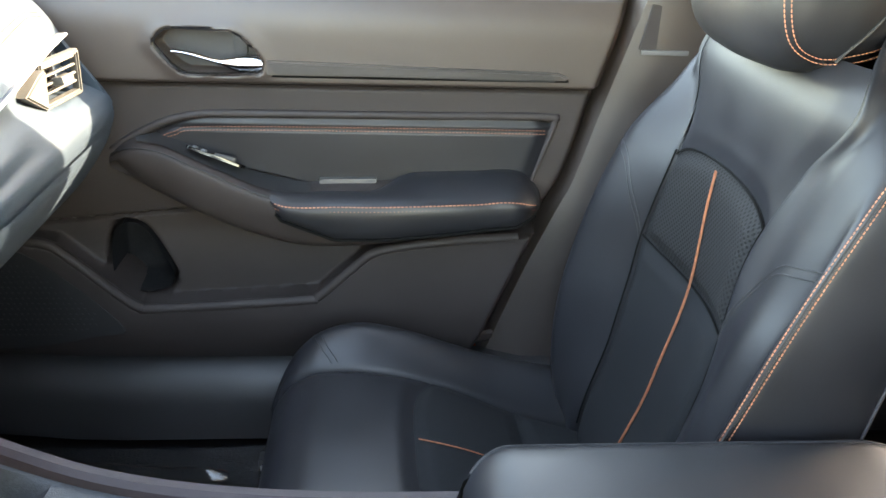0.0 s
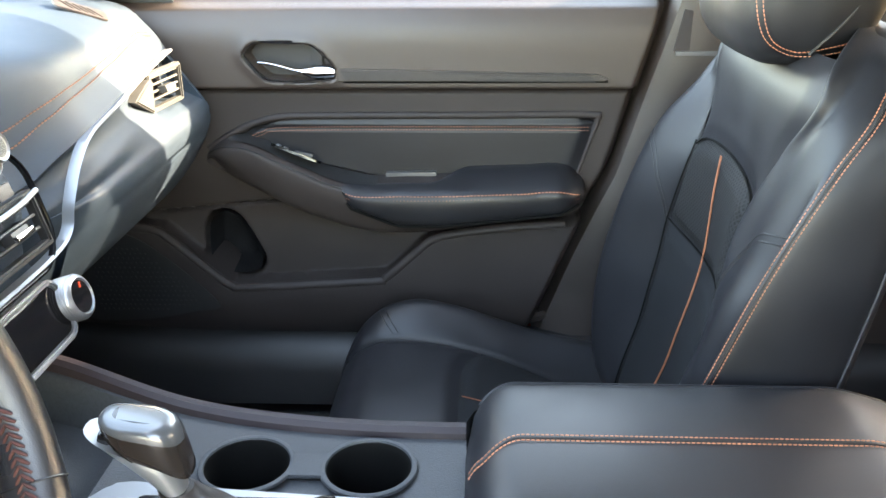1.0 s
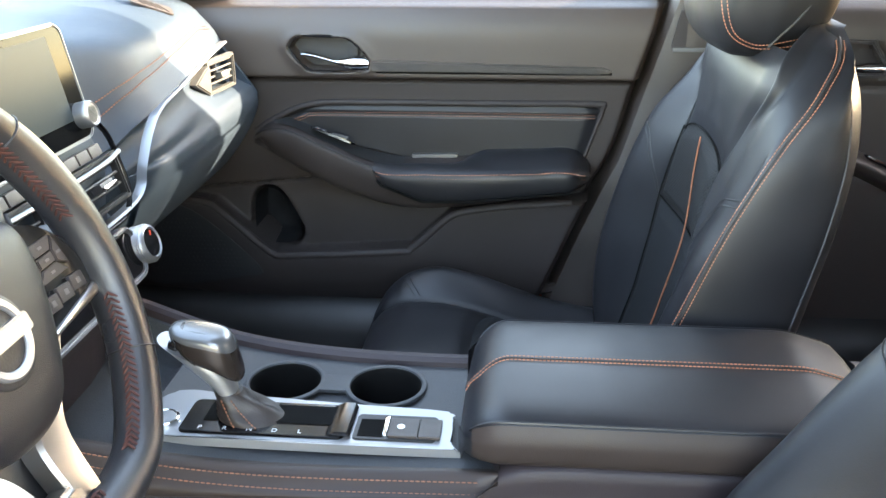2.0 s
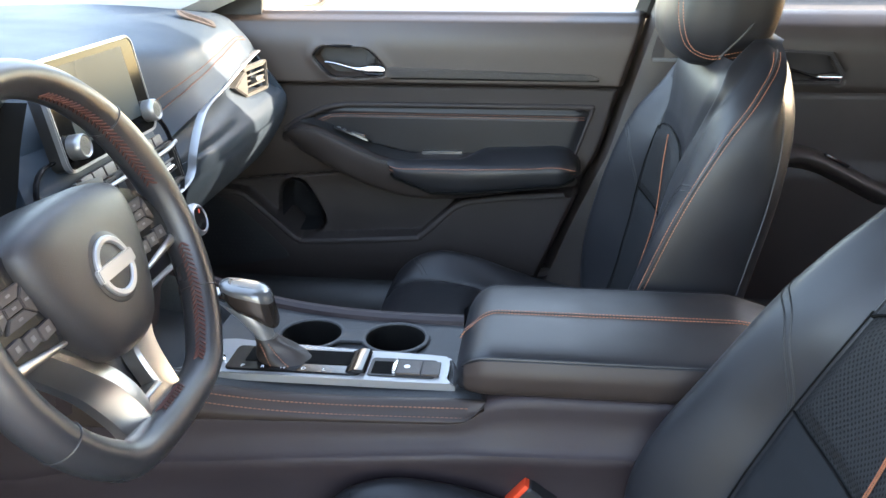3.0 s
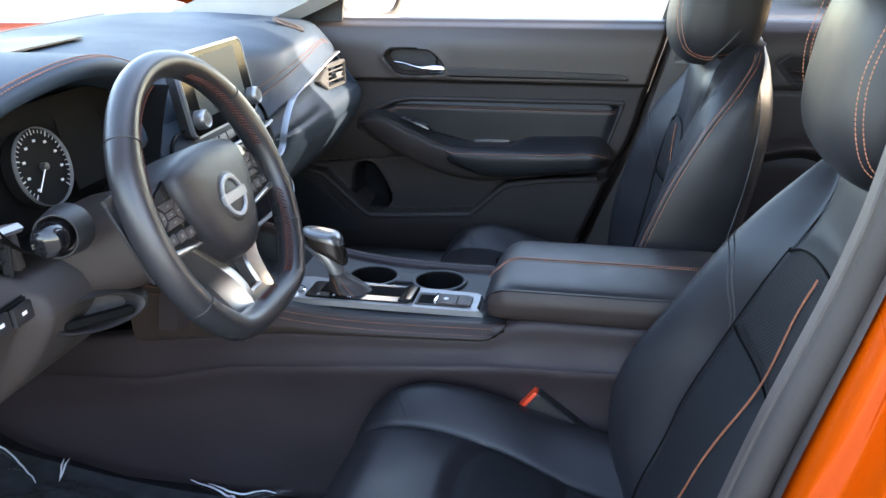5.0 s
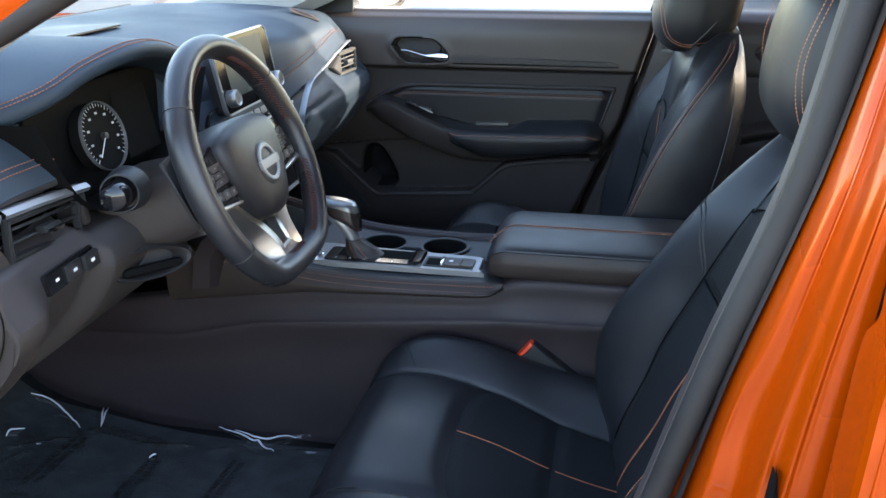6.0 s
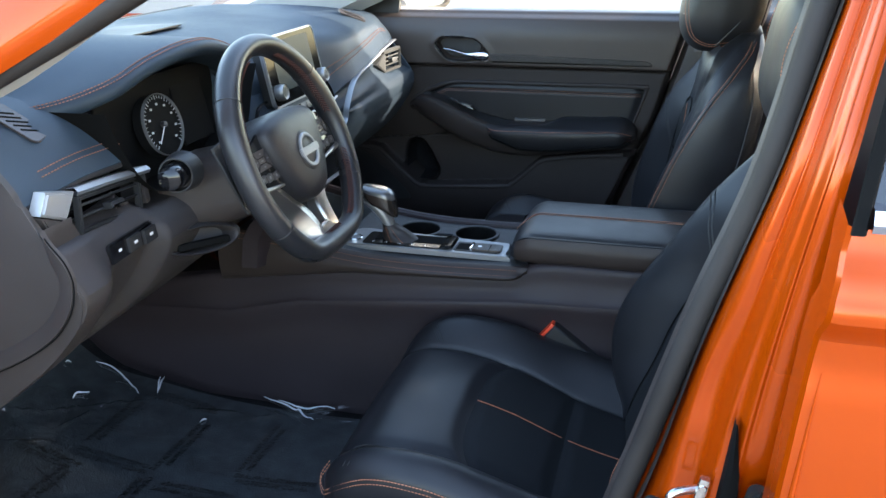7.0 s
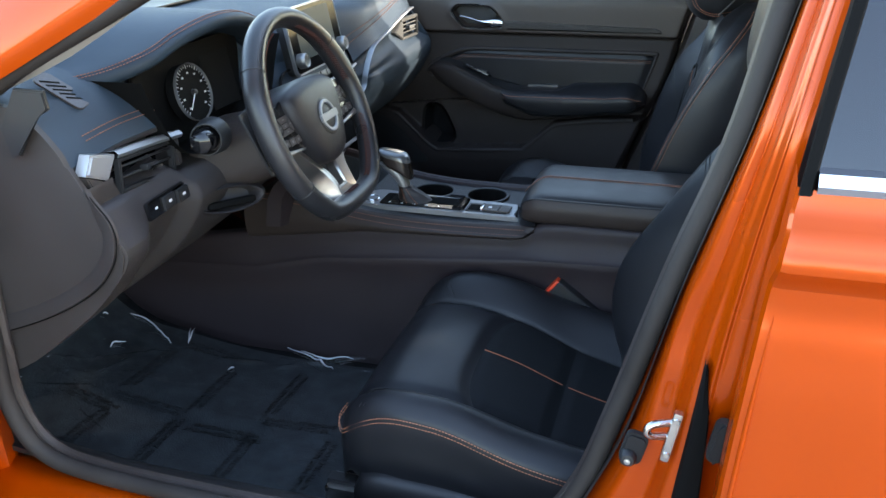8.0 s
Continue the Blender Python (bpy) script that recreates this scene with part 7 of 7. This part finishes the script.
for x, y, a in spots:
    slope = math.degrees(math.atan((mat_z(x + 0.03, y) - mat_z(x - 0.03, y)) / 0.06))
    for body, dy in (("DEALER MUST REMOVE", 0.008), ("PROTECTIVE COVER", -0.008)):
        flat_text(body, 0.0150, pose(x, y, mat_z(x, y) + 0.0035, 0, -slope, 0) @ pose(0, 0, 0, 0, 0, a) @ pose(0, dy, 0), INK, floor_mat, "film_print")
# Pale tubes along the film's creases stand in for glints of the sky.
CREASE_GLINT = mat("painted_film_glint", (0.80, 0.83, 0.86), 0.15, spec=0.9, coat=1.0)
folds = [((-0.485, -0.140), (-0.43, -0.158), (-0.39, -0.178), (-0.353, -0.197)), ((-0.353, -0.197), (-0.40, -0.172), (-0.447, -0.147)), ((-0.452, -0.141), (-0.39, -0.160), (-0.327, -0.149)),
         ((-0.682, -0.212), (-0.709, -0.158)), ((-0.684, -0.206), (-0.701, -0.154)), ((-0.841, -0.182), (-0.805, -0.179), (-0.74, -0.215), (-0.711, -0.232)), ((-0.804, -0.307), (-0.806, -0.29), (-0.794, -0.270)),
         ((-0.866, -0.500), (-0.868, -0.485)), ((-0.872, -0.232), (-0.866, -0.222)), ((-0.56, -0.262), (-0.553, -0.250))]
for fold in folds:
    line = spline([(x, y, 0) for x, y in fold], 24)
    line = [(p.x, p.y + 0.002 * noise.noise((p.x * 60, p.y * 60, 2)), film_z(p.x, p.y) + 0.0015 + 0.003 * math.sin(math.pi * i / (len(line) - 1))) for i, p in enumerate(line)]
    part("film_glint", tube(line, lambda t: 0.0006 + 0.0012 * math.sin(math.pi * t), 6), CREASE_GLINT, floor_mat, "sky glint on a film crease, painted as a pale tube")
pmat = thing("floor_mat", "dark passenger floor mat under clear film", "floor mat", (-0.5, 0.42, 0.40))
part("mat", loft([[(x, y, mat_z(x, y)) for x in np.linspace(-0.98, -0.20, 30)] for y in np.linspace(0.16, 0.645, 20)]), CARPET, pmat, "dark carpet mat")
part("film", loft([[(x, -y, film_z(x, y) + 0.014 * math.exp(-((y + 0.58 - 0.1 * (x + 0.37)) / 0.007) ** 2) * float(smooth(-0.52, -0.46, x) * smooth(-0.25, -0.30, x))) for x in np.linspace(-0.97, -0.21, 100)] for y in np.linspace(-0.640, -0.135, 80)]), FILM, pmat, "crinkled clear plastic film", sharp=180)

# pedals
for y, w, h in ((-0.40, 0.10, 0.055), (-0.26, 0.05, 0.11)):
    ped = thing("pedal", "dark rubber-faced foot pedal on a steel arm", "pedal", (-0.86, y, 0.55))
    part("pad", rbox(0.018, w, h, 0.006, 2, pose(-0.86, y, 0.55, 0, 25, 0)), RUBBER, ped)
    part("arm", tube([(-0.87, y, 0.55), (-0.93, y, 0.62), (-0.98, y, 0.75)], 0.008, 8), DARK, ped)

# ---------------------------------------------------------------- rear of the cabin
bench = thing("rear_bench", "black leather rear bench seat", "car seat", (1.0, 0, 0.42))
for k in (-1, 1):
    rows = []
    for y in np.linspace(0.005, 0.62, 24):
        e = 0.02 * math.cos(y * 9)
        rows.append(spline([(0.78, k * y, 0.40), (0.76, k * y, 0.52), (0.80, k * y, 0.575 + e * 0.3), (1.0, k * y, 0.55), (1.22, k * y, 0.52)], 24))
    part("cushion", loft(rows), LEATHER, bench, "black leather bench cushion")
    rows = []
    for y in np.linspace(0.005, 0.62, 24):
        rows.append(spline([(1.18, k * y, 0.50), (1.20, k * y, 0.60), (1.26, k * y, 0.80), (1.34, k * y, 0.98), (1.40, k * y, 1.02), (1.46, k * y, 1.0)], 24))
    part("backrest", loft(rows), LEATHER, bench, "black leather bench backrest")

rdoor = thing("rear_passenger_door_trim", "black trim of the closed rear passenger door", "car door", (0.8, 0.72, 0.6))
RB = [(0.520, 0.985), (0.540, 1.003), (0.628, 1.000), (0.655, 0.962), (0.650, 0.946), (0.556, 0.944)]
rows = []
for z in np.linspace(0.45, 1.066, 90):
    x = np.linspace(0.40, 1.25, 110)
    y = 0.712 + 0.022 * smooth(0.99, 1.07, z) ** 2 + 0.020 * smooth(1.05, 1.066, z) + 0.03 * smooth(0.002, -0.006, poly_dist(x, np.full_like(x, z), RB)) + 0.010 * np.exp(-((z - 0.93) / 0.003) ** 2) - 0.01 * smooth(0.80, 0.76, z)
    rows.append([(a, float(b), z) for a, b in zip(x, y)])
rows.append([(x, y + 0.05, 1.070) for x, y, z in rows[-1]])
part("trim_panel", loft(rows), TRIM, rdoor, "grained black plastic trim panel", sharp=60)
part("handle_frame", prism(grown(RB, 0.004), 0.010, 0.003, Matrix.Translation((0, 0.716, 0)) @ XZ, hole=grown(RB, -0.004)), LOWTRIM, rdoor)
part("handle_well", prism(grown(RB, -0.003), 0.002, 0, Matrix.Translation((0, 0.736, 0)) @ XZ), LOWTRIM, rdoor, "dark lever recess")
rows = []
for t in np.linspace(0, 1, 20):
    x, zc, h = 0.540 + 0.112 * t, 0.972 - 0.016 * float(smooth(0, 0.75, t)), 0.003 + 0.0065 * float(smooth(0.45, 0.8, t))
    rows.append([(x, 0.716 - 0.008 * math.cos(a), zc + h * math.sin(a)) for a in np.linspace(0, 2 * math.pi, 12, endpoint=False)])
part("lever", loft(rows, closed=True, caps=True), CHROME, rdoor, "satin chrome door lever")
rows = []
for x in np.linspace(0.50, 1.15, 40):
    t = float(np.interp(x, [0.50, 0.55, 0.59, 0.63, 0.75, 1.15], [0.800, 0.814, 0.819, 0.808, 0.748, 0.715]))
    rows.append(spline([(x, 0.725, t + 0.012), (x, 0.690, t + 0.008), (x, 0.668, t + 0.001), (x, 0.664, t - 0.006), (x, 0.674, t - 0.020), (x, 0.718, t - 0.040)], 18))
part("armrest", loft(rows, caps=True), TRIM, rdoor, "moulded black rear armrest")
part("window_switch", rbox(0.05, 0.018, 0.006, 0.002, 2, pose(0.66, 0.690, 0.803, -10, 26, 0)), GLOSS, rdoor)

# ---------------------------------------------------------------- outside
mirror = thing("wing_mirror", "orange wing mirror with black base and mirror glass", "wing mirror", (-0.45, 0.94, 1.12))
MM = pose(-0.450, 0.940, 1.125, 0, 0, -34)
rows = []
for t in np.linspace(0, 1, 20):
    e = max(0.05, math.sqrt(max(0, 1 - (1 - t) ** 2)))
    rows.append([MM @ Vector((-0.075 + 0.080 * t, 0.105 * e * math.copysign(abs(math.cos(a)) ** 0.6, math.cos(a)), 0.080 * e * math.copysign(abs(math.sin(a)) ** 0.7, math.sin(a)))) for a in np.linspace(0, 2 * math.pi, 32, endpoint=False)])
part("shell", loft(rows, closed=True), PAINT, mirror, "glossy orange mirror shell")
part("surround", prism(rounded(0.212, 0.162, 0.05), 0.006, 0.003, MM @ pose(0.002, 0, 0, 0, 90, 0) @ pose(0, 0, 0, 0, 0, 90), hole=rounded(0.186, 0.136, 0.042)), DARK, mirror, "black mirror surround")
part("mirror_glass", prism(rounded(0.188, 0.138, 0.042), 0.003, 0.001, MM @ pose(-0.002, 0, 0, 0, 90, 0) @ pose(0, 0, 0, 0, 0, 90)), CHROME, mirror, "mirror glass")
part("mirror_base", tube([(-0.56, 0.76, 1.055), (-0.50, 0.86, 1.065)], 0.022, 12, flat=1.6), DARK, mirror, "black mirror foot")


def parked_car(x, y, turn, paint, label):
    """A far parked car: body, cabin, windows and wheels."""
    c = thing("parked_car", label, "car", (x, y, 0.06), group="parked cars")
    m = pose(x, y, 0.06, 0, 0, turn)
    rows = []
    for u in np.linspace(-2.2, 2.2, 30):
        e = min(1.0, (2.25 - abs(u)) / 0.35) ** 0.5
        top = 0.62 + 0.26 * e + 0.05 * math.cos(u * 0.7)
        w = 0.72 + 0.16 * e
        rows.append([m @ Vector((u, v, z)) for v, z in ((-w * 0.9, 0.24), (-w, 0.34), (-w, 0.62), (-w * 0.94, top), (0, top + 0.05), (w * 0.94, top), (w, 0.62), (w, 0.34), (w * 0.9, 0.24))])
    part("body", loft(rows, closed=True, caps=True), paint, c)
    rows = []
    for u in np.linspace(-1.5, 1.2, 16):
        e = max(0.02, 1 - abs((u + 0.15) / 1.36) ** 3)
        rows.append([m @ Vector((u, v, z)) for v, z in ((-0.80, 0.86), (-0.62, 0.88 + 0.52 * e), (0, 0.90 + 0.55 * e), (0.62, 0.88 + 0.52 * e), (0.80, 0.86))])
    part("cabin", loft(rows), TINTED_SOLID, c, "dark glass cabin")
    for u in (-1.35, 1.35):
        for v in (-0.80, 0.80):
            wm = m @ pose(u, v, 0.325, 90, 0, 0)
            tyre = part("wheel", lathe([(0.21, -0.10), (0.30, -0.11), (0.325, -0.08), (0.325, 0.08), (0.30, 0.11), (0.21, 0.10)], 32, wm), RUBBER, c, "black tyre")
            part("rim", lathe([(0.0, -0.07), (0.10, -0.085), (0.21, -0.095), (0.215, 0.095), (0.10, 0.085), (0.0, 0.07)], 20, wm), SILVER, tyre, "silver rim")
    return c


TINTED_SOLID = mat("dark_far_glass", (0.02, 0.022, 0.025), 0.1)
parked_car(4.75, 12.95, 0, mat("dark_grey_paint", (0.05, 0.05, 0.055), 0.3, coat=1.0), "dark grey parked car across the lot")
